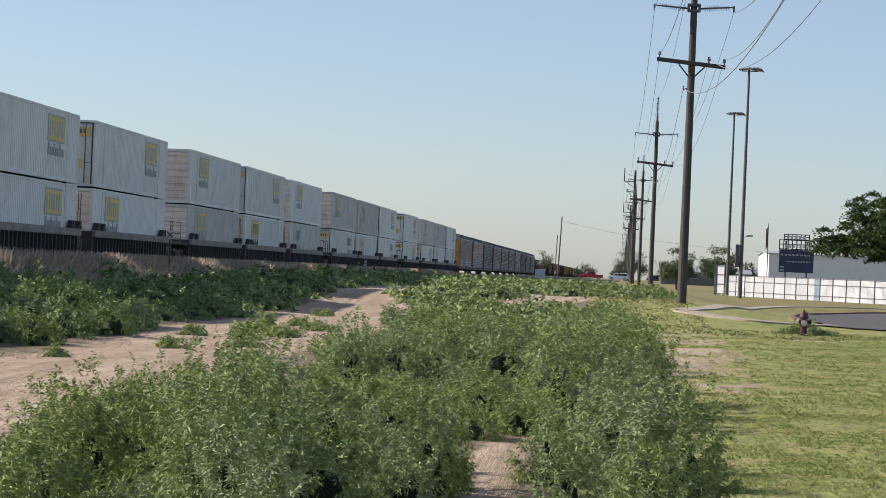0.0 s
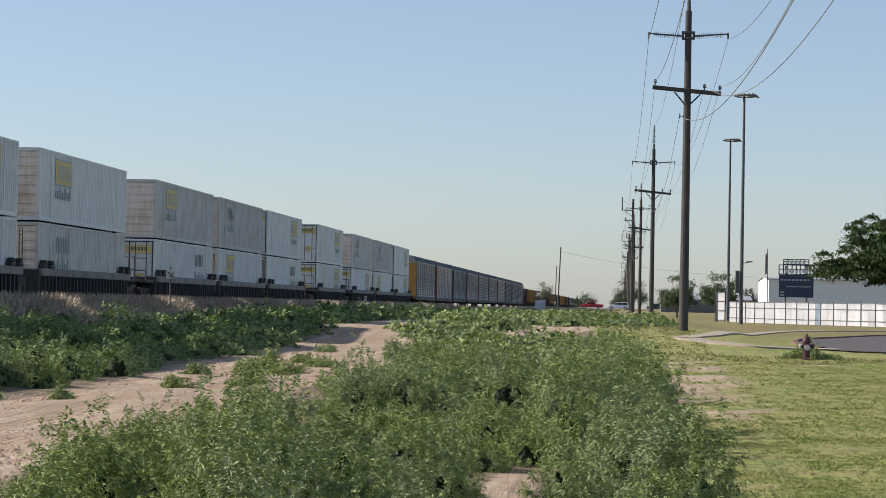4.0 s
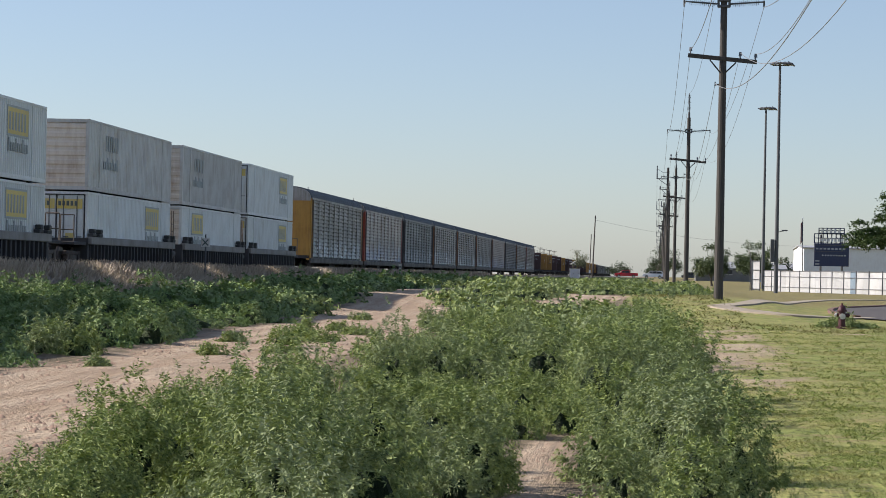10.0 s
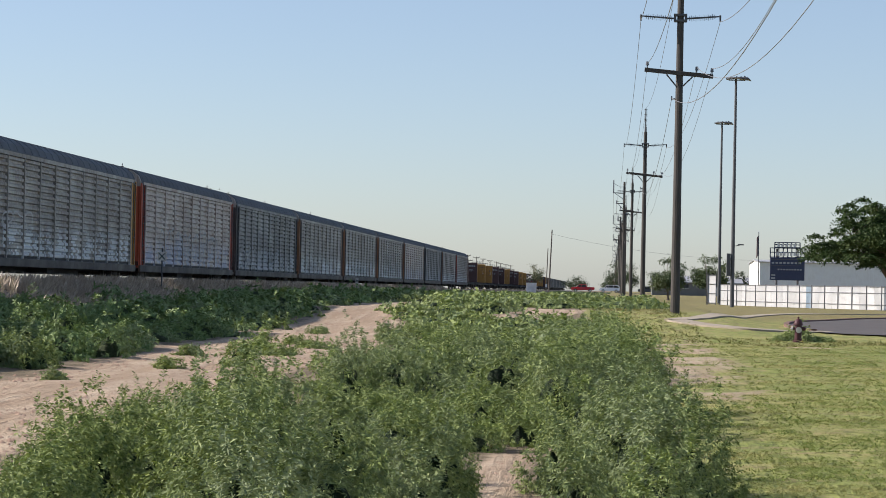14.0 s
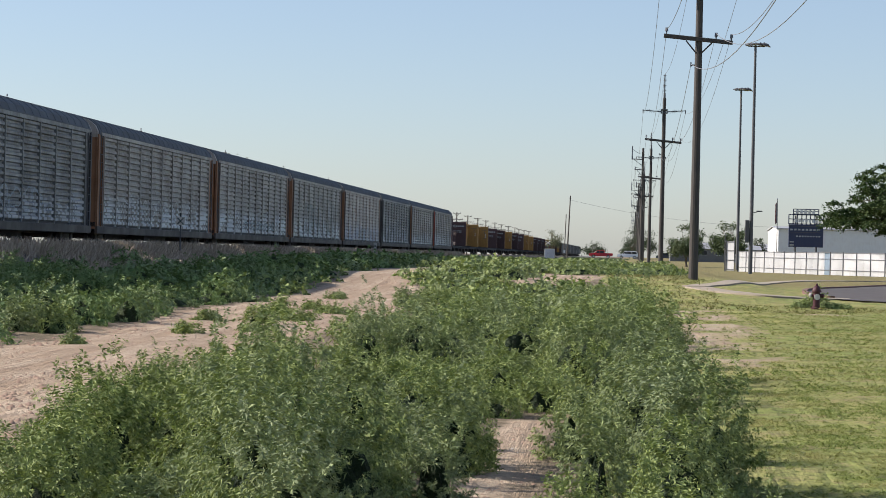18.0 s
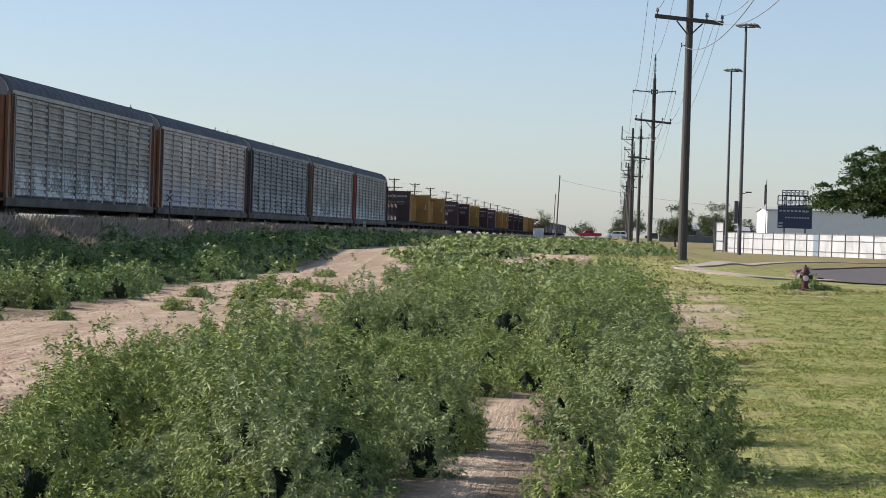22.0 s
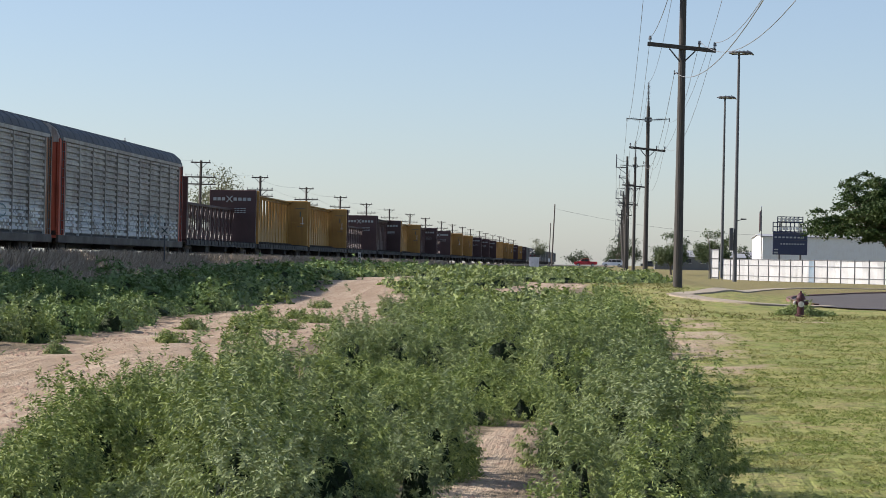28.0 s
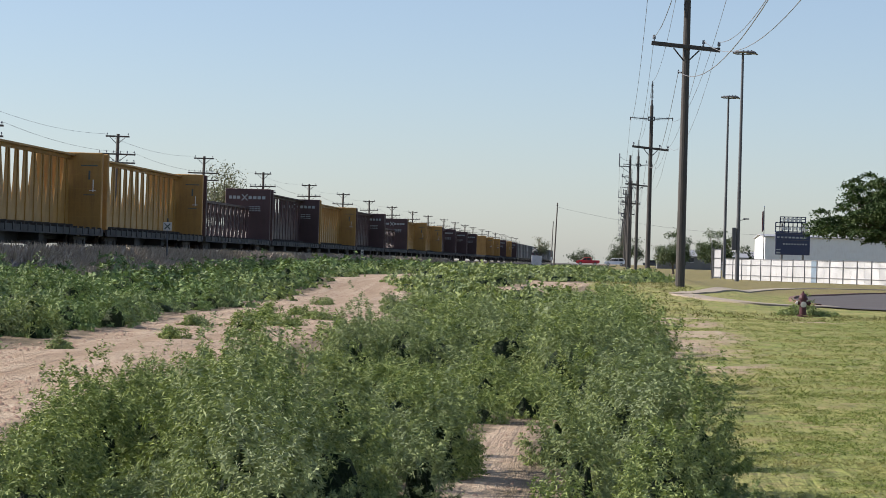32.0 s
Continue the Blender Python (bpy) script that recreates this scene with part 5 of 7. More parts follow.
l1 = floodlight(pose(12.17, 238, gz(12.17, 238)), 23.2)
copy_thing(l1, pose(13.75, 302, gz(13.75, 302), 0, 0, 8))
side_lamp = thing("street_lamp_arm", "small grey lamp on a short arm fixed to the mast", "lamp")
part("arm", R(((12.3, 237.8, 6.45), (13.0, 237.8, 6.6), 0.035), n=6), "steel_pole", side_lamp)
part("head", B((12.65, 13.25, 237.68, 237.92, 6.55, 6.68), bevel=0.03), "post_dark", side_lamp)
box_ob = thing("control_box", "dark control box strapped to the mast", "control box")
part("case", B((11.55, 11.95, 237.7, 238.0, 3.4, 5.7), bevel=0.03), "post_dark", box_ob)
part("bracket", B((11.9, 12.2, 237.8, 237.95, 3.9, 4.0), (11.9, 12.2, 237.8, 237.95, 5.1, 5.2)), "steel_pole", box_ob)

sb = thing("scoreboard", "navy sports scoreboard with open lattice lettering frame on top", "scoreboard")
SY = 290.0
part("panel", B((19.45, 23.7, SY, SY + 0.4, 3.4, 6.2), bevel=0.03), "navy", sb)
for x in (20.3, 22.9):
    part("leg", R(((x, SY + 0.6, 0), (x, SY + 0.6, 7.3), 0.13), n=8), "post_dark", sb)
for z0, z1, xa, xb in ((6.2, 7.42, 19.45, 23.7), (7.42, 8.12, 20.0, 23.1)):
    n = 8 if z0 < 7 else 6
    for i in range(n + 1):
        x = xa + (xb - xa) * i / n
        part("lattice_post", B((x - 0.06, x + 0.06, SY + 0.1, SY + 0.25, z0, z1)), "navy", sb)
    for z in (z0 + 0.02, (z0 + z1) / 2, z1 - 0.08):
        part("lattice_rail", B((xa, xb, SY + 0.1, SY + 0.25, z, z + 0.1)), "navy", sb)
part("lettering", B(*[(20.2 + i * 0.42, 20.5 + i * 0.42, SY + 0.03, SY + 0.09, 6.45, 6.85) for i in range(8)], *[(20.3 + i * 0.5, 20.62 + i * 0.5, SY + 0.03, SY + 0.09, 7.5, 7.95) for i in range(5)]), "fence_white", sb, "pale letter shapes on the lattice")["kind"] = "stuff"
for x, w, z, h in [(19.65 + i * 0.47, 0.3, 5.45, 0.2) for i in range(8)] + [(20.4 + i * 0.34, 0.2, 4.65, 0.17) for i in range(9)] + [(19.6, 0.5, 3.55, 0.2), (19.6, 0.5, 3.95, 0.15)]:
    part("score_window", B((x, x + w, SY - 0.02, SY - 0.004, z, z + h)), "building_grey", sb)
part("trim", B((19.4, 23.75, SY - 0.03, SY + 0.02, 5.95, 6.03), (19.4, 23.75, SY - 0.03, SY + 0.02, 5.2, 5.25)), "post_dark", sb)

fp = thing("flagpole", "slim grey flagpole behind the fence", "flagpole")
part("pole", R(((17.45, 280, 0), (17.36, 280, 9.0), 0.07, 0.04), n=8), "steel_pole", fp)
part("ball", R(((17.36, 280, 9.0), (17.36, 280, 9.12), 0.08, 0.03), n=8), "chrome", fp)
fl = thing("flag", "striped flag hanging limp on its pole", "flag")
for i, mt in enumerate(("flag_blue", "flag_red", "flag_white", "flag_red", "flag_white", "flag_red")):
    x0 = 17.3 - 0.034 * i
    part("stripe", flat_poly([(280 + 0.05 * math.sin(i * 2), 8.6 - 0.04 * i), (280.12 + 0.05 * math.sin(i * 2), 8.6 - 0.04 * i), (280.1, 6.4 - 0.05 * i + 0.3 * (i % 3 == 0)), (279.98, 6.2 - 0.05 * i)], 0.027), mt, fl, at=Matrix.Translation((x0 + 0.03, 0, 0)))

# ---- buildings far behind the field ----
def shed(name, label, x0, x1, y0, y1, h, ridge, wall, roof, doors=2, wins=5):
    b = thing(name, label, "building", pose(x0, y0, gz(x0, y0)))
    w, d = x1 - x0, y1 - y0
    part("wall", B((0, w, 0, 0.25, -1, h)), wall, b)
    part("wall", B((0, w, d - 0.25, d, -1, h)), wall, b)
    for x in (0, w - 0.25):
        part("wall", flat_poly([(0.25, -1), (d - 0.25, -1), (d - 0.25, h), (d / 2, h + ridge - 0.1), (0.25, h)], 0.125), wall, b, at=pose(x + 0.125, 0, 0))
    for s in (0, 1):
        ya, yb = (-0.3, d / 2) if s == 0 else (d + 0.3, d / 2)
        bm = bmesh.new()
        z = h - 0.04
        lo = [bm.verts.new(v) for v in ((-0.3, ya, z), (w + 0.3, ya, z), (w + 0.3, yb, h + ridge), (-0.3, yb, h + ridge))]
        hi = [bm.verts.new((*v.co.xy, v.co.z + 0.14)) for v in lo]
        bm.faces.new(lo), bm.faces.new(hi)
        for i in range(4):
            bm.faces.new((lo[i], lo[(i + 1) % 4], hi[(i + 1) % 4], hi[i]))
        bmesh.ops.recalc_face_normals(bm, faces=bm.faces[:])
        part("roof", bm, roof, b)
    for i in range(doors):
        x = w * (i + 0.5) / doors
        part("door", B((x - 0.6, x + 0.6, -0.06, -0.004, 0, 2.2)), "building_grey", b)
    for i in range(wins):
        x = w * (i + 0.25) / wins
        wd = part("window", B((x - 0.55, x + 0.55, -0.05, -0.004, h * 0.55, h * 0.55 + 0.9)), "window", b)
        part("frame", B((x - 0.62, x + 0.62, -0.07, -0.002, h * 0.55 - 0.08, h * 0.55), (x - 0.62, x + 0.62, -0.07, -0.002, h * 0.55 + 0.9, h * 0.55 + 0.98)), "fence_white", wd)
    return b


shed("sports_hall", "large pale metal-clad hall behind the scoreboard", 25.1, 70, 400, 430, 6.3, 0.5, "building_white", "roof_grey", 2, 0)
shed("long_shed", "long low dark shed beyond the fence", 8, 26, 470, 484, 2.6, 0.8, "shed_dark", "roof_grey", 2, 6)
shed("storage_building", "dark low storage building beyond the road", 14, 30, 600, 612, 3.6, 1.0, "shed_dark", "roof_grey", 2, 4)
shed("house", "small dark house far beyond the road", 34, 50, 640, 652, 3.2, 1.6, "shed_dark", "roof_grey", 1, 4)

# ---- hydrant ----
hy = thing("fire_hydrant", "maroon fire hydrant with white side caps standing in the grass", "fire hydrant", pose(6.36, 80, gz(6.36, 80) + 0.0))
part("barrel", R(((0, 0, -0.05), (0, 0, 0.06), 0.19), ((0, 0, 0.06), (0, 0, 0.12), 0.13), ((0, 0, 0.1), (0, 0, 0.62), 0.12), ((0, 0, 0.58), (0, 0, 0.64), 0.165), n=16), "hydrant_red", hy)
part("bonnet", R(((0, 0, 0.64), (0, 0, 0.74), 0.145, 0.12), ((0, 0, 0.74), (0, 0, 0.8), 0.12, 0.06), ((0, 0, 0.8), (0, 0, 0.87), 0.035), n=16), "hydrant_red", hy)
for s, mt in ((-1, "cap_white"), (1, "hydrant_red")):
    o = part("outlet", R(((s * 0.1, 0, 0.46), (s * 0.19, 0, 0.46), 0.06), n=12), "hydrant_red", hy)
    part("cap", R(((s * 0.18, 0, 0.46), (s * 0.24, 0, 0.46), 0.075), ((s * 0.24, 0, 0.46), (s * 0.27, 0, 0.46), 0.025), n=12), mt, o, "white outlet cap" if s < 0 else "")
po = part("pumper_outlet", R(((0, -0.1, 0.42), (0, -0.2, 0.42), 0.085), n=14), "hydrant_red", hy)
part("cap", R(((0, -0.2, 0.42), (0, -0.25, 0.42), 0.1), ((0, -0.25, 0.42), (0, -0.28, 0.42), 0.03), n=14), "cap_white", po)
part("flange_bolts", R(*[((0.16 * math.cos(a), 0.16 * math.sin(a), 0.05), (0.16 * math.cos(a), 0.16 * math.sin(a), 0.085), 0.016) for a in np.arange(0, 6.2, 0.785)], n=6), "hydrant_red", hy)

# ---- track-side signs and crossing gear ----
xs = thing("track_sign", "small white square sign with a black cross on a thin post", "sign", pose(-21.15, 108, gz(-21.15, 108)))
part("post", R(((0, 0.04, -0.3), (0, 0.04, 2.2), 0.035), n=8), "post_dark", xs)
part("plate", B((-0.2, 0.2, -0.012, 0.012, 1.62, 2.02), bevel=0.004), "cap_white", xs)
part("cross", R(((-0.14, -0.016, 1.68), (0.14, -0.016, 1.96), 0.028), ((0.14, -0.016, 1.68), (-0.14, -0.016, 1.96), 0.028), n=4), "ink", xs, "black painted cross")
mp = thing("mile_post", "narrow white upright mile board on a post", "sign", pose(-20.95, 190, gz(-20.95, 190)))
part("post", R(((0, 0.05, -0.3), (0, 0.05, 1.3), 0.04), n=8), "post_dark", mp)
part("board", B((-0.11, 0.11, -0.015, 0.015, 0.35, 1.35)), "cap_white", mp)
part("bars", B((-0.06, 0.06, -0.022, -0.016, 1.05, 1.2), (-0.06, 0.06, -0.022, -0.016, 0.8, 0.95), (-0.06, 0.06, -0.022, -0.016, 0.55, 0.7)), "ink", mp)
cb = thing("signal_cabinet", "white metal signal cabinet beside the level crossing", "cabinet", pose(-16.35, 470, gz(-16.35, 470)))
part("case", B((-1.0, 1.0, 0, 1.6, 0.1, 1.95), bevel=0.03), "cabinet", cb)
part("roof", B((-1.08, 1.08, -0.08, 1.68, 1.95, 2.05), bevel=0.02), "cabinet", cb)
part("plinth", B((-1.05, 1.05, -0.05, 1.65, -0.4, 0.1)), "concrete", cb)
for x in (-0.5, 0.5):
    d = part("door", B((x - 0.45, x + 0.45, -0.03, -0.004, 0.2, 1.85)), "cabinet", cb)
    part("handle", B((x + 0.25, x + 0.3, -0.06, -0.03, 0.95, 1.15)), "post_dark", d)
lp = thing("leaning_pole", "thin dark utility pole leaning slightly beside the crossing", "power pole", pose(-13.6, 500, gz(-13.6, 500), 0, 1.9, 0))
part("pole", R(((0, 0, -0.5), (0, 0, 13.5), 0.18, 0.12), n=10), "old_wood", lp)
part("bracket", B((-0.2, 0.2, -0.15, 0.15, 12.9, 13.0)), "steel_pole", lp)
st = thing("service_pole", "short grey pole standing against the leaning pole", "power pole", pose(-14.3, 503, gz(-14.3, 503), 0, 1.5, 0))
part("pole", R(((0, 0, -0.5), (0, 0, 9.6), 0.12, 0.09), n=10), "old_wood", st)
part("meter_box", B((-0.2, 0.2, -0.3, -0.1, 1.2, 1.9)), "cabinet", st)
cs = thing("crossing_signal", "level-crossing light signal with crossed boards on a grey mast", "signal", pose(-19.6, 552, gz(-19.6, 552)))
part("mast", R(((0, 0, -0.3), (0, 0, 4.2), 0.09), n=10), "steel_pole", cs)
part("crossed_boards", R(((-0.6, -0.12, 3.4), (0.6, -0.12, 4.2), 0.1), ((0.6, -0.12, 3.4), (-0.6, -0.12, 4.2), 0.1), n=4), "cap_white", cs)
for x in (-0.45, 0.45):
    hood_ob = part("light_head", R(((x, 0.05, 2.8), (x, -0.12, 2.8), 0.26), n=16), "post_dark", cs)
    part("lens", R(((x, -0.12, 2.8), (x, -0.15, 2.8), 0.12), n=12), "light_red", hood_ob)
part("bar", B((-0.5, 0.5, -0.03, 0.03, 2.77, 2.83)), "steel_pole", cs)


# ---- vehicles at the crossing; x runs forward ----
def vehicle(name, label, m, paint_mat, outline, glass, wheels, hw=0.98, bed=None):
    v = thing(name, label, "car", m)
    bm = bmesh.new()
    a = [bm.verts.new((x, -hw, z)) for x, z in outline]
    b = [bm.verts.new((x, hw, z)) for x, z in outline]
    k = len(outline)
    bm.faces.new(a), bm.faces.new(b[::-1])
    for i in range(k):
        bm.faces.new((a[i], b[i], b[(i + 1) % k], a[(i + 1) % k]))
    bmesh.ops.recalc_face_normals(bm, faces=bm.faces[:])
    for vert in bm.verts:
        if vert.co.z > 1.15:
            vert.co.y *= 0.84
    bmesh.ops.bevel(bm, geom=[e for e in bm.edges], offset=0.04, segments=1, affect="EDGES")
    part("body", bm, paint_mat, v)
    for s in (-1, 1):
        for pts in glass:
            g = flat_poly(pts, 0.012)
            bmesh.ops.rotate(g, verts=g.verts[:], cent=(0, 0, 0), matrix=Matrix.Rotation(-math.pi / 2, 3, "Z"))
            ys = hw * 0.86 + 0.06
            part("window", g, "window", v, at=pose(0, s * ys, 0))
        for x in wheels:
            w = part("wheel", shared("tyre", lambda: R(((0, -0.13, 0), (0, 0.13, 0), 0.39), n=20), "tyre"), "tyre", v, at=pose(x, s * (hw - 0.12), 0.39))
            part("rim", shared("rim", lambda: R(((0, -0.14, 0), (0, 0.14, 0), 0.24), n=14), "chrome"), "chrome", w)
    xf, xr = max(x for x, z in outline), min(x for x, z in outline)
    part("bumper", B((xf - 0.06, xf + 0.08, -hw + 0.05, hw - 0.05, 0.45, 0.68), bevel=0.02), "chrome", v)
    part("bumper", B((xr - 0.08, xr + 0.06, -hw + 0.05, hw - 0.05, 0.45, 0.68), bevel=0.02), "chrome", v)
    for s in (-1, 1):
        part("headlight", B((xf - 0.1, xf + 0.03, s * 0.7 - 0.15, s * 0.7 + 0.15, 0.78, 0.98)), "lamp_glass", v)
        part("tail_light", B((xr - 0.03, xr + 0.06, s * 0.84 - 0.08, s * 0.84 + 0.08, 0.8, 1.1)), "light_red", v)
        part("mirror", B((xf - 1.75, xf - 1.6, s * (hw + 0.12) - 0.1, s * (hw + 0.12) + 0.1, 1.15, 1.32), bevel=0.02), paint_mat, v)
    return v


pickup = [(2.75, 0.5), (2.8, 0.95), (2.6, 1.12), (1.45, 1.2), (0.85, 1.86), (-0.85, 1.9), (-1.02, 1.25), (-2.8, 1.22), (-2.82, 0.55), (-2.3, 0.45), (2.3, 0.42)]
suv = [(2.5, 0.5), (2.52, 0.95), (2.3, 1.1), (1.4, 1.2), (0.75, 1.8), (-2.0, 1.84), (-2.45, 1.25), (-2.5, 0.55), (-2.0, 0.42), (2.1, 0.42)]
sedan = [(2.3, 0.45), (2.32, 0.8), (1.1, 0.98), (0.45, 1.42), (-0.9, 1.44), (-1.6, 1.05), (-2.3, 1.0), (-2.32, 0.5), (-1.9, 0.35), (1.9, 0.35)]
pick_glass = [[(1.3, 1.24), (0.35, 1.24), (0.35, 1.78), (0.82, 1.78)], [(0.25, 1.24), (-0.8, 1.24), (-0.75, 1.8), (0.25, 1.8)]]
suv_glass = [[(1.25, 1.2), (0.3, 1.2), (0.3, 1.72), (0.78, 1.7)], [(0.2, 1.2), (-0.8, 1.2), (-0.8, 1.74), (0.2, 1.74)], [(-0.9, 1.2), (-2.2, 1.2), (-1.9, 1.72), (-0.9, 1.74)]]
sed_glass = [[(0.95, 1.0), (0.1, 1.0), (0.1, 1.36), (0.45, 1.36)], [(0.0, 1.0), (-1.3, 1.0), (-0.9, 1.36), (0.0, 1.36)]]
zr = gz(-7, 560) + 0.08
vehicle("pickup_truck", "red crew-cab pickup truck waiting at the crossing", pose(-7.1, 560.5, zr, 0, 0, 180), "car_red", pickup, pick_glass, (1.75, -1.75))
vehicle("sport_utility", "white sport utility vehicle waiting behind the pickup", pose(-0.6, 560.5, zr, 0, 0, 180), "car_white", suv, suv_glass, (1.6, -1.55))
vehicle("sport_utility", "black sport utility vehicle beyond the pole line", pose(8.8, 575, gz(8, 575), 0, 0, 180), "car_dark", suv, suv_glass, (1.6, -1.55))
vehicle("parked_car", "dark parked car beyond the grass", pose(14.0, 590, gz(12, 590), 0, 0, 180), "car_dark", sedan, sed_glass, (1.4, -1.4))
vehicle("parked_car", "white parked car under a tree", pose(15.5, 560, gz(12, 560), 0, 0, 160), "car_white", sedan, sed_glass, (1.4, -1.4))
vehicle("parked_car", "dark parked car far beyond the fence end", pose(30.0, 560, gz(20, 560), 0, 0, 180), "car_dark", sedan, sed_glass, (1.4, -1.4))


# ---- trees ----
def tree(name, label, m, h, trunk_h, spread, r0, leaves, leaf, mat, seed, droop=0.3, limbs=7, twigs=4, tight=0.17):
    """Tapered trunk, limbs that fork, and a crown of leaf clusters round the limb ends."""
    r = np.random.default_rng(seed)
    t = thing(name, label, "tree", m)
    bm = bmesh.new()
    lean = Vector((r.uniform(-0.15, 0.15), r.uniform(-0.1, 0.1), 0))
    top = Vector((0, 0, trunk_h)) + lean * trunk_h
    rod(bm, (0, 0, -0.4), top, r0 * 1.15, r0 * 0.75, 10)
    rod(bm, (0, 0, -0.1), (0, 0, 0.35), r0 * 1.6, r0 * 1.05, 10)
    tips = []
    for i in range(limbs):
        a = 2 * math.pi * (i + r.uniform(-0.3, 0.3)) / limbs
        out = spread * r.uniform(0.5, 0.95)
        up = (h - trunk_h) * r.uniform(0.35, 0.85)
        mid = top + Vector((math.cos(a) * out * 0.45, math.sin(a) * out * 0.45, up * 0.55))
        rod(bm, top - Vector((0, 0, 0.15)), mid, r0 * 0.5, r0 * 0.3, 7)
        for j in range(twigs):
            b = a + r.uniform(-0.7, 0.7)
            end = mid + Vector((math.cos(b) * out * r.uniform(0.3, 0.6), math.sin(b) * out * r.uniform(0.3, 0.6), up * r.uniform(-0.15 - droop * 0.5, 0.5)))
            rod(bm, mid, end, r0 * 0.22, r0 * 0.07, 5)
            tips.append(end)
            tips.append(mid.lerp(end, 0.55))
    for i in range(5):
        end = top + Vector((r.uniform(-0.35, 0.35) * spread, r.uniform(-0.35, 0.35) * spread, (h - trunk_h) * r.uniform(0.75, 0.97)))
        rod(bm, top, end, r0 * 0.45, r0 * 0.08, 6)
        tips += [end, top.lerp(end, 0.6)]
    part("trunk", bm, "bark", t)
    tips = np.array([tuple(p) for p in tips])
    k = leaves
    c = tips[r.integers(0, len(tips), k)] + r.normal(0, 1, (k, 3)) * spread * np.array([tight, tight, tight * 0.7])
    # hanging sprays: leaves gather on short lines below each point
    c[:, 2] -= np.abs(r.normal(0, droop * 0.4, k))
    part("crown", leaf_cloud(name + "_crown", c, leaf, r, mat, down=droop), mat, t)
    return t


def leaf_cloud(name, centres, size, r, mat, down=0.3, flat=1.0):
    """Rhombic folded leaves at the given places."""
    k = len(centres)
    d = r.normal(0, 1, (k, 3))
    d[:, 2] = d[:, 2] * flat - down * 1.5 * flat
    d /= np.linalg.norm(d, axis=1)[:, None]
    e = np.cross(d, r.normal(0, 1, (k, 3)))
    e /= np.linalg.norm(e, axis=1)[:, None]
    ln = size * r.uniform(0.6, 1.3, k)[:, None]
    v = np.stack([centres, centres + d * ln * 0.5 + e * ln * 0.24, centres + d * ln, centres + d * ln * 0.5 - e * ln * 0.24], 1).reshape(-1, 3)
    i = np.arange(k)[:, None] * 4
    return raw(name, v, i + np.array([[0, 1, 2, 3]]), mat)


def shade_tree(m, seed=5):
    """A low-forked tree with an umbrella crown of flat leaf sprays, open underneath."""
    r = np.random.default_rng(seed)
    t = thing("broadleaf_tree", "broad green shade tree with an umbrella crown beside the car park", "tree", m)
    bm = bmesh.new()
    rod(bm, (0, 0, -0.4), (0.1, 0, 1.2), 0.3, 0.23, 12)
    rod(bm, (0, 0, -0.1), (0, 0, 0.3), 0.4, 0.28, 12)
    rod(bm, (0.1, 0, 1.2), (-0.05, 0, 2.3), 0.23, 0.2, 12)
    sprays = []
    for i in range(11):
        a = 2 * math.pi * (i + r.uniform(-0.3, 0.3)) / 11
        reach = r.uniform(2.2, 3.4)
        fork = Vector((math.cos(a) * reach, math.sin(a) * reach, r.uniform(4.0, 5.6)))
        knee = Vector((-0.05, 0, 2.2)).lerp(fork, 0.5) + Vector((0, 0, 0.35))
        rod(bm, (-0.05, 0, 2.1), knee, 0.12, 0.085, 7)
        rod(bm, knee, fork, 0.085, 0.05, 7)
        for j in range(13):
            b = a + r.uniform(-0.75, 0.75)
            out = r.uniform(1.4, 5.6)
            top = 3.4 * math.sqrt(max(0.03, 1 - (out / 6.1) ** 2))
            end = Vector((math.cos(b) * out, math.sin(b) * out, 4.1 + 1.1 * top * r.uniform(-0.25, 1.0) - 0.25 * max(0, out - 3.5)))
            rod(bm, fork if j % 2 else knee, end, 0.035, 0.012, 5)
            sprays.append(end)
            sprays.append((fork if j % 2 else knee).lerp(end, 0.65))
    part("trunk", bm, "bark", t)
    P = np.array([tuple(v) for v in sprays])
    own = np.repeat(np.arange(len(P)), 260)
    k = len(own)
    # leaves hang along twigs that arch out and down from each spray's heart
    ray = r.integers(0, 9, k)
    way = ray * 0.698 + own * 1.7 + r.normal(0, 0.13, k)
    far = r.uniform(0.05, 1.0, k) ** 0.8 * (0.75 + 0.35 * np.sin(own * 12.9 + ray * 4.1))
    c = P[own] + np.stack([np.cos(way) * far, np.sin(way) * far, 0.12 - 0.42 * far ** 2 + r.normal(0, 0.06, k)], 1)
    part("crown", leaf_cloud("broadleaf_tree_crown", c, 0.19, r, "tree_leaf", down=0.35, flat=0.6), "tree_leaf", t)
    return t


shade_tree(pose(17.9, 150, gz(17.9, 150)))
tree("small_tree", "round green tree on the dry grass", pose(7.9, 330, gz(7.9, 330)), 6.0, 1.3, 2.7, 0.16, 8000, 0.3, "mid_leaf", 8, 0.3, 8, 6, 0.12)
tree("small_tree", "round green tree beside the fence end", pose(14.7, 360, gz(14.7, 360)), 6.9, 1.3, 3.1, 0.17, 8500, 0.32, "mid_leaf", 9, 0.3, 8, 6, 0.12)
tree("pale_tree", "thin pale tree standing behind the railway", pose(-44, 250, 0.5), 11.0, 4.5, 4.0, 0.2, 5200, 0.26, "pale_leaf", 10, 0.15, 9)
tree("poplar_tree", "pale narrow tree beyond the crossing", pose(-21, 640, 1.0), 7.5, 2.0, 3.0, 0.2, 1500, 0.4, "pale_leaf", 12, 0.1, 7)
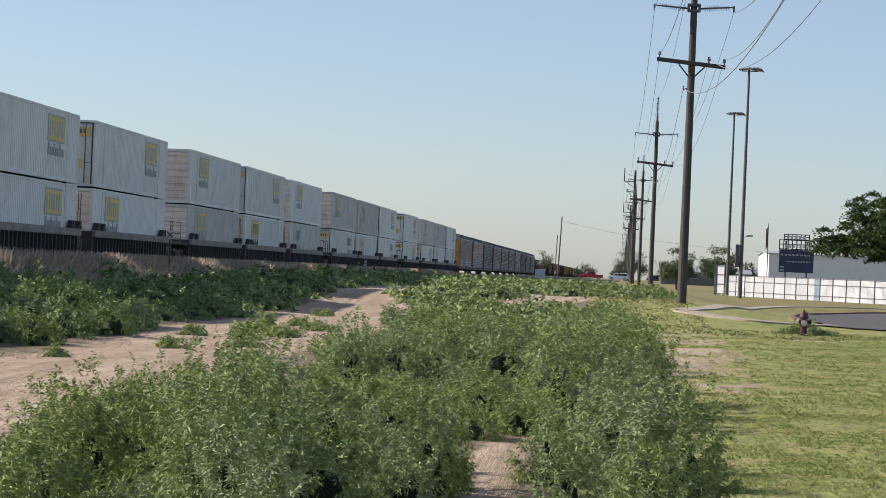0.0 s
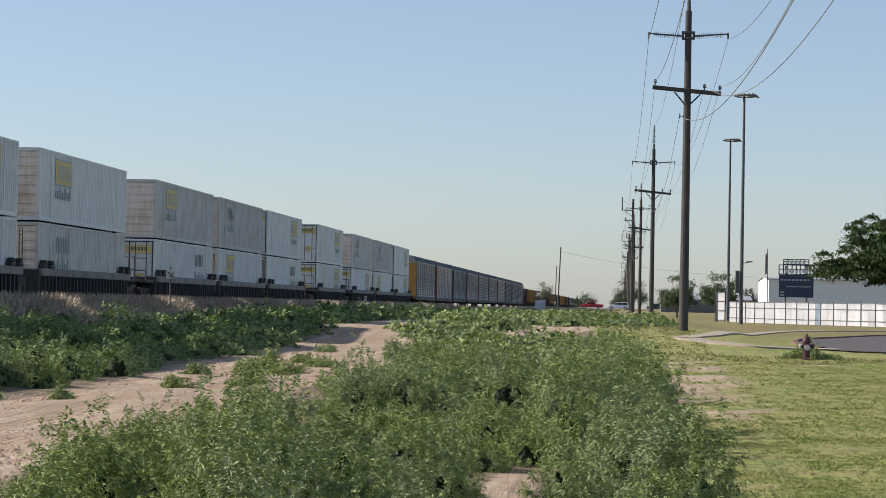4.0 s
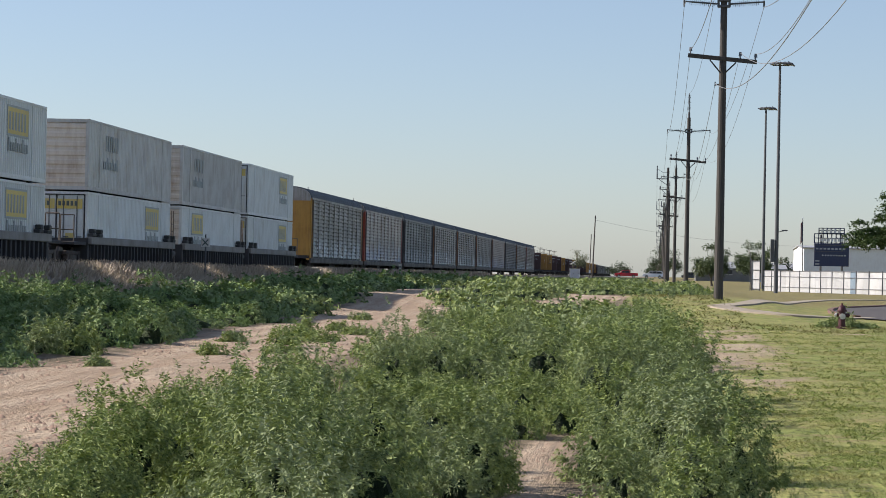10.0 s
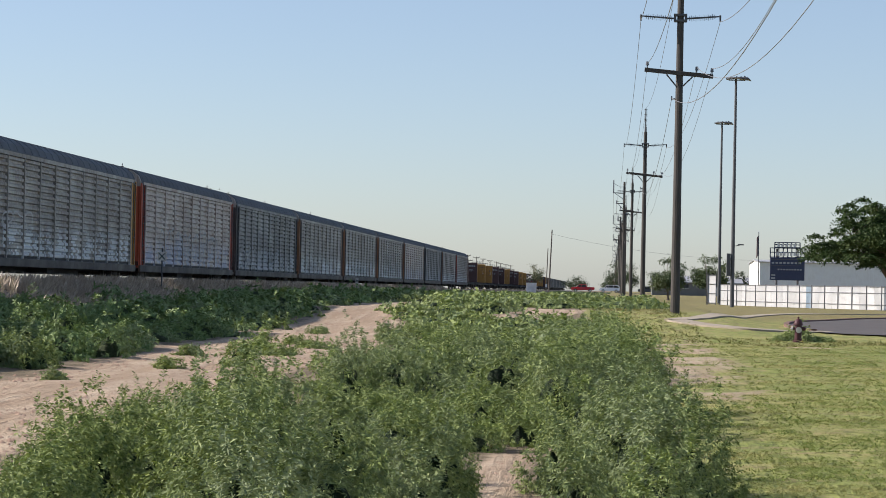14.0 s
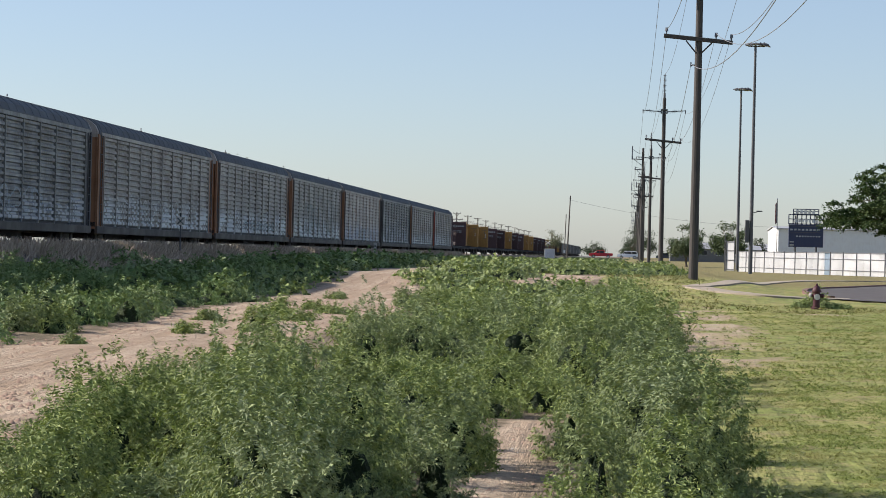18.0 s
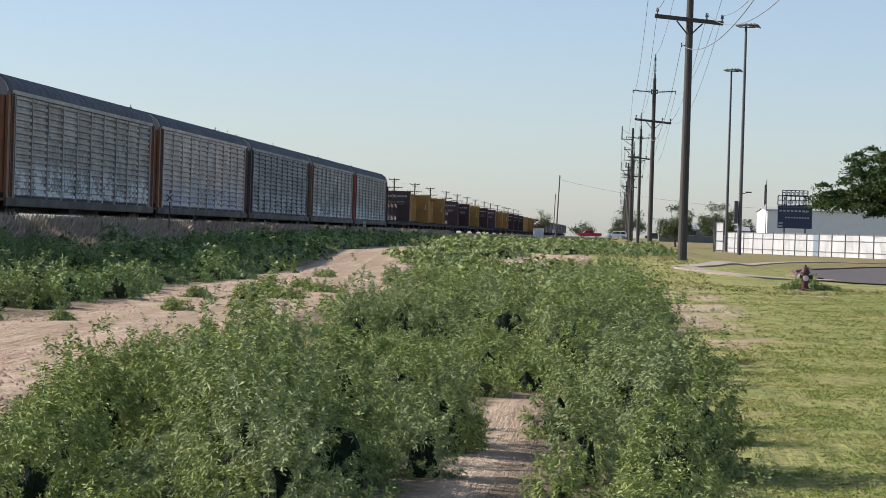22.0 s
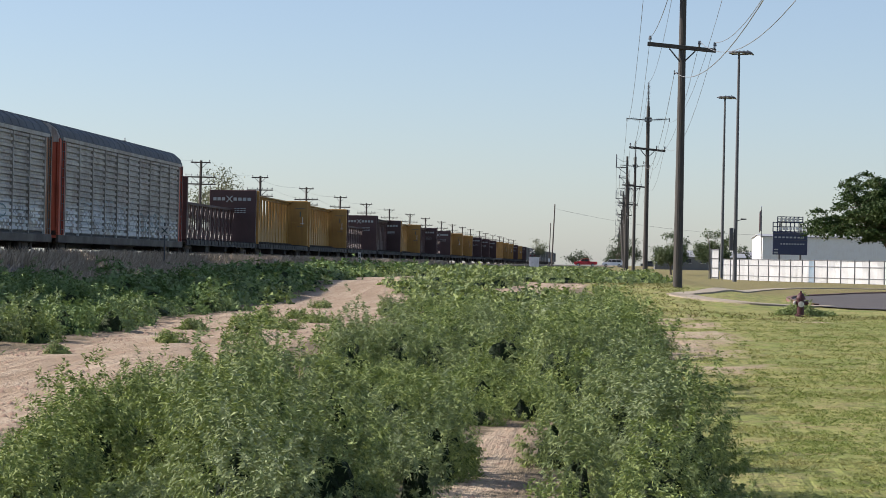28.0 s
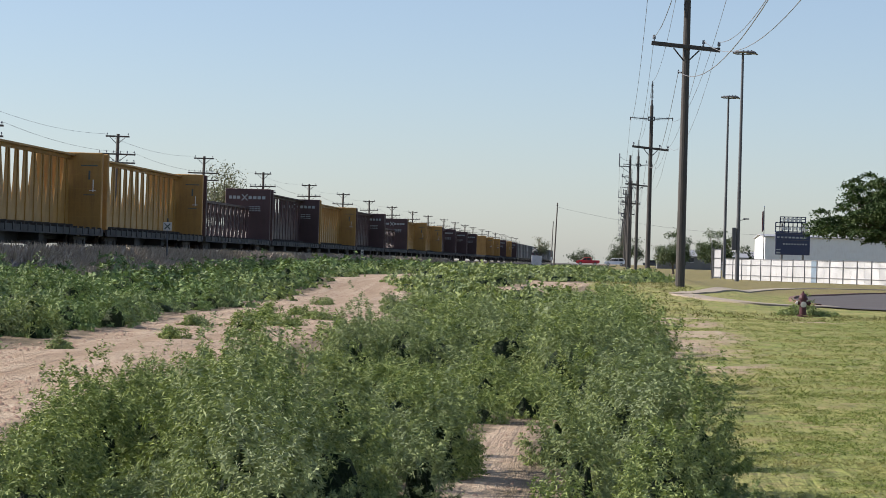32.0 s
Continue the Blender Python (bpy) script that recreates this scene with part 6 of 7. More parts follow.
for k in range(10):
    x, y = (-60 + 16 * k + rng.uniform(-5, 5), 900 + rng.uniform(-60, 120))
    tree("distant_tree", "hazy green tree on the far horizon", pose(x, y, 1.0), rng.uniform(4, 7.5), 1.5, rng.uniform(3, 5), 0.2, 1500, 0.6, "far_leaf", 30 + k, 0.2, 6)
for k, (x, y, h) in enumerate(((22, 520, 6.5), (29, 540, 5.5), (5.5, 700, 9.0), (1.0, 760, 10.0), (36, 560, 6.0))):
    tree("distant_tree", "green tree beyond the grass and parked cars", pose(x, y, gz(x, y)), h, 1.3, h * 0.42, 0.16, 2200, 0.4, "far_leaf", 50 + k, 0.2, 6)

# ---- weeds and grass ----
def plant(r, stems, leaves, leaf, width, wide=0.8, heart=0.5, reach_in=0.3, grain=(10, 5)):
    """A bushy weed one unit high: upright leafy stems fanning from one root, feathered with narrow leaves, round a dense heart. Returns triangles (k, 3, 3)."""
    lobes = r.uniform(0, 6.28, 4)

    def reach(a, th):
        lump = 1 + 0.16 * np.sin(3 * a + lobes[0]) * np.sin(2 * th + lobes[1]) + 0.12 * np.sin(5 * a + lobes[2])
        return lump / np.sqrt((np.sin(th) / wide) ** 2 + np.cos(th) ** 2)
    k = np.arange(stems)
    ta = k * 2.39996 + r.normal(0, 0.3, stems)
    tt = np.arccos(np.clip(1 - (k + 0.5) / stems * 0.93 + r.normal(0, 0.04, stems), 0.05, 1))
    tip = np.stack([np.cos(ta) * np.sin(tt), np.sin(ta) * np.sin(tt), np.cos(tt)], 1) * (reach(ta, tt) * r.uniform(0.84, 1.04, stems))[:, None]
    tip[:, 2] += 0.06
    n = stems * leaves
    u = 1 - (1 - reach_in) * r.uniform(0, 1, n) ** 1.25
    T = np.repeat(tip, leaves, axis=0)
    c = np.stack([T[:, 0] * u ** 0.8, T[:, 1] * u ** 0.8, T[:, 2] * u ** 1.15], 1)
    axis = T * np.array([0.55, 0.55, 1.2])
    axis /= np.linalg.norm(axis, axis=1)[:, None]
    d = r.normal(0, 0.75, (n, 3)) + axis * (0.3 + 0.5 * u ** 4)[:, None] + np.array([0, 0, 0.1])
    d /= np.linalg.norm(d, axis=1)[:, None]
    L = (leaf * (1.3 - 0.6 * u) * r.uniform(0.6, 1.3, n))[:, None]
    side = np.cross(d, r.normal(0, 0.5, (n, 3)) + np.array([0, 0, 1.0]))
    side /= np.linalg.norm(side, axis=1)[:, None]
    W = L * width
    pos = c + d * L * 0.12
    tri = np.stack([pos + side * W, pos + d * L, pos - side * W + d * L * 0.2], 1)
    na, nt = grain
    A, Q = np.meshgrid(np.linspace(0, 2 * math.pi, na), np.linspace(0, 1.5, nt), indexing="ij")
    swell = r.uniform(0.75, 1.15, A.shape)
    swell[-1] = swell[0]
    swell[:, 0] = 1.0
    P = np.stack([np.cos(A) * np.sin(Q), np.sin(A) * np.sin(Q), np.cos(Q)], -1) * (heart * reach(A, Q) * swell)[..., None]
    q = np.concatenate([np.stack([P[:-1, :-1], P[:-1, 1:], P[1:, 1:]], 2).reshape(-1, 3, 3), np.stack([P[:-1, :-1], P[1:, 1:], P[1:, :-1]], 2).reshape(-1, 3, 3)])
    return tri, q


def joined(tris):
    """Weld equal corners of a triangle soup."""
    v, inv = np.unique(np.round(tris.reshape(-1, 3), 5), axis=0, return_inverse=True)
    return v, inv.reshape(-1, 3)


def scatter(name, spots, heights, protos, mat, label, category, seed=0, squash=(0.85, 1.25), broad=0.0):
    """One mesh of many plants, each turned and scaled: leaves, and the dense mass inside them, coloured dark as shade.
    """
    r = np.random.default_rng(seed)
    hearts = [joined(q) for _, q in protos]
    lv, mv, mf, base = [], [], [], 0
    which = r.integers(0, len(protos), len(spots))
    ground = ground_z(spots[:, 0], spots[:, 1]) - 0.02
    for k, ((x, y), h) in enumerate(zip(spots, heights)):
        a = r.uniform(0, 2 * math.pi)
        w = max(h, broad) * r.uniform(*squash)
        turn = np.array([[math.cos(a) * w, math.sin(a) * w, 0], [-math.sin(a) * w, math.cos(a) * w, 0], [0, 0, h]])
        at = np.array([x, y, ground[k]])
        lv.append(protos[which[k]][0].reshape(-1, 3) @ turn + at)
        v, f = hearts[which[k]]
        mv.append(v @ turn + at)
        mf.append(f + base)
        base += len(v)
    lv, mv = np.concatenate(lv), np.concatenate(mv)
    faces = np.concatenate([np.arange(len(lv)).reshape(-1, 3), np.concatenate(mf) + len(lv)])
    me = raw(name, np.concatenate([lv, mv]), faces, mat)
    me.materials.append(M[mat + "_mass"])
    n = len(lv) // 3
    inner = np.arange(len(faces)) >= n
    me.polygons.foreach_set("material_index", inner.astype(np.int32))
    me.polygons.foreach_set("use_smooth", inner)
    return tagged(new(name, me), label, category, kind="stuff")


def sow(n, x0, x1, y0, y1, keep, seed, power=1.0):
    """Random places where keep(x, y) beats a draw; power > 1 crowds them towards y0."""
    r = np.random.default_rng(seed)
    x = r.uniform(x0, x1, n)
    y = y0 + (y1 - y0) * r.uniform(0, 1, n) ** power
    ok = r.uniform(0, 1, n) < keep(x, y)
    return np.stack([x[ok], y[ok]], 1)


def weed_room(x, y):
    """How thickly weeds grow between the dirt road and the grass."""
    near, _ = road_sides(y)
    edge = near + 0.75 + 1.0 * (vnoise(x * 0.4, y * 0.25, 21) - 0.4)
    left = ss(-0.2, 0.5, x - edge - 0.4 * ss(23, 29, y) + 0.25 * (1 - ss(19, 23, y)))
    right = 1 - ss(-0.4, 0.1, x - (0.66 - 1.05 * ss(55, 72, y) - 1.6 * ss(80, 120, y)) - 0.5 * (vnoise(x * 0.2, y * 0.6, 22) - 0.5))
    d = dirt_mask(x, y)
    aside = ss(0.34, 0.44, np.abs(x + 0.79 + 0.015 * (y - 14.3))) + ss(21.5, 23.5, y)
    seen = ss(-1.4, -0.8, x + 0.29 * y)
    return left * right * (1 - np.clip(d * 1.6, 0, 1)) * np.clip(aside, 0, 1) * seen


def weed_girth(x, y):
    """Bushes keep narrow beside the trodden trail."""
    return 1 - 0.42 * np.exp(-(((x + 0.79 + 0.015 * (y - 14.3)) / 0.75) ** 4)) * (1 - ss(23, 27, y))


def weed_height(x, y):
    ridge = np.exp(-(((x - 0.05 + 0.016 * (y - 20) - 0.2 * np.sin(y * 0.2)) / 0.66) ** 2)) * (1 - ss(50, 64, y)) * ss(12, 16, y)
    mound = ss(0.34, 0.62, 0.5 * vnoise(x * 0.6, y * 0.3, 31) + 0.5 * vnoise(x * 1.2, y * 0.7, 32))
    near, _ = road_sides(y)
    side = 0.42 + 0.58 * ss(0.7, 2.4, x - near)
    back = 1 - 0.4 * ss(38, 58, y) * ss(-0.9, -1.9, x)
    dip = 1 - 0.62 * np.exp(-(((x + 1.0 + 0.016 * (y - 20)) / 0.36) ** 2)) * (1 - ss(46, 60, y))
    lone = 0.45 * np.exp(-(((x + 5.0) / 0.55) ** 2 + ((y - 28.5) / 1.2) ** 2))
    return back * np.minimum(0.36 + 0.5 * mound + (0.4 + 0.2 * ss(20, 30, y)) * ridge + lone, 1.05) * side * dip * (1 - 0.3 * ss(54, 76, y))


def rows_of(x0, x1, y0, y1, step, keep, seed):
    """Places on a shaken grid, where keep(x, y) beats a draw."""
    r = np.random.default_rng(seed)
    X, Y = np.meshgrid(np.arange(x0, x1, step), np.arange(y0, y1, step))
    x = (X + r.uniform(-0.5, 0.5, X.shape) * step).ravel()
    y = (Y + r.uniform(-0.5, 0.5, X.shape) * step).ravel()
    ok = r.uniform(0, 1, len(x)) < keep(x, y)
    return np.stack([x[ok], y[ok]], 1)


pr = np.random.default_rng(3)
coarse = [plant(pr, 13, 7, 0.17, 0.28, 0.9, 0.72, 0.6, (7, 4)) for _ in range(5)]


def thicket(name, region, room, height, step, shoots, leaves, leaf, mat, label, seed, wide=(0.5, 0.8), slim=0.14, small=0.45, sprout=0.1, heart=0.5, girth=None):
    """Bushes grown together: lumpy domes, each set all over with leafy shoots that end in rosettes of narrow leaves,
    round a dense inside painted dark as shade.
    """
    r = np.random.default_rng(seed)
    x0, x1, y0, y1 = region
    spots = rows_of(x0, x1, y0, y1, step, room, seed)
    m = len(spots)
    low = r.uniform(0, 1, m) < small
    tall = height(spots[:, 0], spots[:, 1]) * np.where(low, r.uniform(0.25, 0.5, m), r.uniform(0.9, 1.35, m))
    broad = step * r.uniform(*wide, m) * np.where(low, 0.9, 1.0)
    if girth is not None:
        broad = broad * girth(spots[:, 0], spots[:, 1])
    lift = ground_z(spots[:, 0], spots[:, 1]) - 0.04
    A, Q = np.meshgrid(np.linspace(0, 2 * math.pi, 13), np.linspace(0, 1.57, 6), indexing="ij")
    cells = np.arange(A.size).reshape(A.shape)
    shell = np.concatenate([np.stack([cells[:-1, :-1], cells[:-1, 1:], cells[1:, 1:]], -1).reshape(-1, 3), np.stack([cells[:-1, :-1], cells[1:, 1:], cells[1:, :-1]], -1).reshape(-1, 3)])
    feet, axes, hearts = [], [], []
    for (x, y), h, w, z0 in zip(spots, tall, broad, lift):
        p = r.uniform(0, 6.28, 4)

        def swell(a, q):
            return 1 + 0.2 * np.sin(3 * a + p[0]) * np.sin(2.2 * q + p[1]) + 0.12 * np.sin(5 * a + p[2]) * np.cos(4 * q + p[3])
        R0 = heart * swell(A, Q)
        hearts.append(np.stack([x + w * R0 * np.sin(Q) * np.cos(A), y + w * R0 * np.sin(Q) * np.sin(A), z0 + h * R0 * np.cos(Q)], -1).reshape(-1, 3))
        k = max(12, int(shoots * 4.8 * (w + 0.08) * (0.4 * w + 0.6 * h + 0.08)))
        a, q = r.uniform(0, 2 * math.pi, k), np.arccos(0.02 + 0.98 * r.uniform(0, 1, k) ** 1.4)
        g = swell(a, q) * r.uniform(0.66, 1.0, k)
        P = np.stack([x + w * g * np.sin(q) * np.cos(a), y + w * g * np.sin(q) * np.sin(a), z0 + h * g * np.cos(q)], 1)
        near_by = np.flatnonzero((np.abs(spots[:, 0] - x) < 2.2 * step) & (np.abs(spots[:, 1] - y) < 2.2 * step))
        d = ((P[:, None, 0] - spots[near_by, 0]) ** 2 + (P[:, None, 1] - spots[near_by, 1]) ** 2) / broad[near_by] ** 2 + ((P[:, None, 2] - lift[near_by]) / tall[near_by]) ** 2
        d[:, near_by == np.flatnonzero((spots[:, 0] == x) & (spots[:, 1] == y))[0]] = 9
        ok = d.min(1) > 0.42
        feet.append(P[ok])
        axes.append(np.stack([np.sin(q) * np.cos(a), np.sin(q) * np.sin(a), 0.35 + np.cos(q)], 1)[ok])
    foot, axis = np.concatenate(feet), np.concatenate(axes)
    k = len(foot)
    axis = axis + r.normal(0, 0.22, (k, 3))
    axis /= np.linalg.norm(axis, axis=1)[:, None]
    long = sprout * r.uniform(0.55, 1.2, k) * np.where(r.uniform(0, 1, k) < 0.06, 1.5, 1)
    e1 = np.cross(axis, np.array([0.3, 0.2, 1.0]) + r.normal(0, 0.2, (k, 3)))
    e1 /= np.linalg.norm(e1, axis=1)[:, None]
    e2 = np.cross(axis, e1)
    n = k * leaves
    u = r.uniform(0, 1, n) ** 0.7
    turn = r.uniform(0, 2 * math.pi, n)
    X1, X2, AX = np.repeat(e1, leaves, axis=0), np.repeat(e2, leaves, axis=0), np.repeat(axis, leaves, axis=0)
    out = X1 * np.cos(turn)[:, None] + X2 * np.sin(turn)[:, None]
    tang = X2 * np.cos(turn)[:, None] - X1 * np.sin(turn)[:, None]
    c = np.repeat(foot, leaves, axis=0) + AX * (np.repeat(long, leaves) * u)[:, None]
    L = (leaf * (1.25 - 0.5 * u) * r.uniform(0.6, 1.3, n))[:, None]
    rise = (0.2 + 0.9 * u ** 3 + r.normal(0, 0.25, n))[:, None]
    mid = c + out * 0.5 * L + AX * 0.5 * L * rise
    tip = c + out * 0.95 * L + AX * 0.95 * L * (rise - 0.25) - np.array([0, 0, 0.12]) * L
    W = (tang + AX * r.normal(0, 0.3, n)[:, None]) * L * slim * np.where(r.uniform(0, 1, (n, 1)) < 0.5, 2.0, -2.0)
    lv = np.stack([c, mid + W, tip], 1).reshape(-1, 3)
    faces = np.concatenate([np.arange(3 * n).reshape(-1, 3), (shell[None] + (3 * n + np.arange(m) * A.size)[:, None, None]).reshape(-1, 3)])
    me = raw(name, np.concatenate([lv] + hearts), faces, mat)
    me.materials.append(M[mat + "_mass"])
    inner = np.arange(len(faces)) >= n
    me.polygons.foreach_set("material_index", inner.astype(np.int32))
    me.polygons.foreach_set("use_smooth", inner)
    return tagged(new(name, me), label, "weeds", kind="stuff")


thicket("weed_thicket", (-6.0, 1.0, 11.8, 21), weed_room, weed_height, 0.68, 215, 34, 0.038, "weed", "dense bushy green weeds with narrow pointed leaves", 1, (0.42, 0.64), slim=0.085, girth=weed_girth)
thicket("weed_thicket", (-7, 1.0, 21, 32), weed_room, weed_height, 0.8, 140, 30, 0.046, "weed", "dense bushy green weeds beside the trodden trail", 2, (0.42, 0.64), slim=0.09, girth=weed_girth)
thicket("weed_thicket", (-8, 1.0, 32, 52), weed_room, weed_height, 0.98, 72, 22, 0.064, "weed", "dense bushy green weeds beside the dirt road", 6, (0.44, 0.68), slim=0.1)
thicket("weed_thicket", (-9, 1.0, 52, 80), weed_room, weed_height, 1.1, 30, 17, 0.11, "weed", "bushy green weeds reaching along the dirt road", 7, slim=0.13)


def far_room(x, y):
    lawn_left = -1.0 - 1.2 * ss(80, 95, y) + 5.0 * ss(126, 136, y) - 4.5 * ss(175, 230, y)
    near, far = road_sides(y)
    on_road = ss(0.4, -0.4, x - near) * ss(-0.4, 0.4, x - far) * (1 - ss(135, 150, y))
    return (1 - ss(-0.5, 0.5, x - lawn_left)) * (1 - on_road) * (1 - np.clip(dirt_mask(x, y) * 1.6, 0, 1)) * (0.45 + 0.55 * ss(0.3, 0.5, vnoise(x * 0.3, y * 0.12, 41)))


def far_height(x, y):
    return 0.2 + 0.42 * vnoise(x * 0.35, y * 0.18, 42)


thicket("weed_field", (-14, 3.2, 80, 150), far_room, far_height, 1.25, 7, 11, 0.2, "weed", "green weeds covering the far verge", 3, slim=0.2)
thicket("weed_field", (-20, 3.2, 150, 300), far_room, far_height, 1.9, 3.5, 9, 0.34, "weed", "green weeds covering the distant verge", 4, slim=0.22)
s = sow(1600, -20, 2, 300, 530, lambda x, y: 0.8 * (1 - ss(-3, 0, x)) + 0.0 * y, 4)
scatter("weed_field", s, 0.26 * np.random.default_rng(10).uniform(0.5, 1.3, len(s)), coarse, "weed_left", "distant low weeds towards the crossing", "weeds", 4, (1.2, 2.0))


def left_room(x, y):
    _, far = road_sides(y)
    edge = far - 0.5 + 1.2 * (vnoise(x * 0.3, y * 0.2, 51) - 0.5)
    return (1 - ss(-0.4, 0.3, x - edge)) * ss(-20.6, -19.6, x) * (0.55 + 0.45 * ss(0.3, 0.5, vnoise(x * 0.35, y * 0.3, 52))) * ss(-1.4, -0.6, x + 0.3 * y)


def left_height(x, y):
    return 0.28 + 0.6 * vnoise(x * 0.5, y * 0.35, 53)


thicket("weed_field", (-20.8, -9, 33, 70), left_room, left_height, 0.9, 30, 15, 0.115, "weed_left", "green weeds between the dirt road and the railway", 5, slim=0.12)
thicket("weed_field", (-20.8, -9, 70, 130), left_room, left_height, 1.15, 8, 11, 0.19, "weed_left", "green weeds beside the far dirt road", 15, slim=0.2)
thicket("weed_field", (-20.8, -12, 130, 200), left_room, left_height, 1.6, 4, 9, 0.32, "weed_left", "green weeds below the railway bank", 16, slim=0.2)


def tufts(name, spots, r, size, leaves, mat, label):
    """Low grass tufts: a few short wide-set blades each, one mesh."""
    k = len(spots)
    big = size * r.uniform(0.6, 1.5, k)
    c = np.stack([spots[:, 0], spots[:, 1], ground_z(spots[:, 0], spots[:, 1])], 1)
    c = np.repeat(c, leaves, axis=0)
    big = np.repeat(big, leaves)[:, None]
    n = len(c)
    c = c + np.stack([r.normal(0, 0.7, n), r.normal(0, 0.5, n), r.uniform(0, 0.35, n)], 1) * big
    d = np.stack([r.normal(0, 0.8, n), r.normal(0, 0.8, n), r.uniform(0.05, 0.6, n)], 1)
    d /= np.linalg.norm(d, axis=1)[:, None]
    side = np.cross(d, r.normal(0, 0.4, (n, 3)) + np.array([0, 0, 1.0]))
    side /= np.linalg.norm(side, axis=1)[:, None]
    L = big * r.uniform(0.7, 1.4, n)[:, None]
    v = np.stack([c + side * L * 0.16, c + d * L, c - side * L * 0.16], 1).reshape(-1, 3)
    return tagged(new(name, raw(name, v, np.arange(3 * n).reshape(-1, 3), mat)), label, "grass", kind="stuff")


def blades(name, n, region, h0, h1, width, mat, label, category, seed, keep, lean=0.35, power=1.0, clump=0):
    """Thin upright blades as one mesh."""
    r = np.random.default_rng(seed)
    p = sow(n, *region, keep, seed, power)
    if clump:
        p = np.repeat(p, clump, axis=0) + r.normal(0, 0.06, (len(p) * clump, 2))
    k = len(p)
    base = np.stack([p[:, 0], p[:, 1], ground_z(p[:, 0], p[:, 1]) - 0.01], 1)
    h = r.uniform(h0, h1, k)[:, None]
    a = r.uniform(0, 2 * math.pi, k)
    side = np.stack([np.cos(a), np.sin(a), 0 * a], 1) * width * r.uniform(0.6, 1.4, k)[:, None]
    tip = base + np.stack([r.normal(0, lean, k), r.normal(0, lean, k), np.ones(k)], 1) * h
    mid_p = (base + tip) / 2 - np.stack([r.normal(0, 0.05, k), r.normal(0, 0.05, k), -0.06 * np.ones(k)], 1) * h
    v = np.stack([base - side, base + side, mid_p + side * 0.7, tip, mid_p - side * 0.7], 1)
    vv = np.stack([v[:, 0], v[:, 1], v[:, 2], v[:, 3]], 1).reshape(-1, 3)
    return tagged(new(name, raw(name, vv, np.arange(4 * k).reshape(-1, 4), mat)), label, category, kind="stuff")


blades("dry_grass", 16000, (-21.8, -19.2, 55, 240), 0.15, 0.6, 0.005, "dry", "tall pale dry grass along the ballast", "grass", 61, lambda x, y: 0.08 + 0.9 * ss(0.4, 0.6, vnoise(x * 0.3, y * 0.15, 62)), 0.42, 1.3, 6)
blades("dry_grass", 15000, (-22.5, -21.3, 55, 300), 0.2, 0.72, 0.007, "dry", "dense dry grass on the railway bank", "grass", 62, lambda x, y: 0.35 + 0.65 * ss(0.3, 0.55, vnoise(x * 0.3, y * 0.12, 66)), 0.28, 1.5, 5)


def lawn_room(x, y):
    return lawn_mask(x, y) * (1 - np.clip(1.4 * dirt_mask(x, y), 0, 1)) * (0.25 + 0.75 * ss(0.25, 0.6, vnoise(x * 1.6, y * 0.9, 64)))


tufts("lawn_grass", sow(26000, 0.5, 5.8, 12.5, 30, lawn_room, 63, 1.2), np.random.default_rng(66), 0.021, 12, "lawn", "patchy mown grass with low tufts")
tufts("lawn_grass", sow(9000, -1, 16, 75, 135, lambda x, y: lawn_room(x, y) * (1 - ss(3.4, 3.8, x) * ss(82, 85, y)), 69, 1.4), np.random.default_rng(69), 0.09, 5, "rough_grass", "rough mown grass before the footpath")
tufts("lawn_grass", sow(24000, 0.2, 10, 30, 75, lawn_room, 67, 1.3), np.random.default_rng(68), 0.034, 10, "lawn", "patchy mown grass further along the verge")


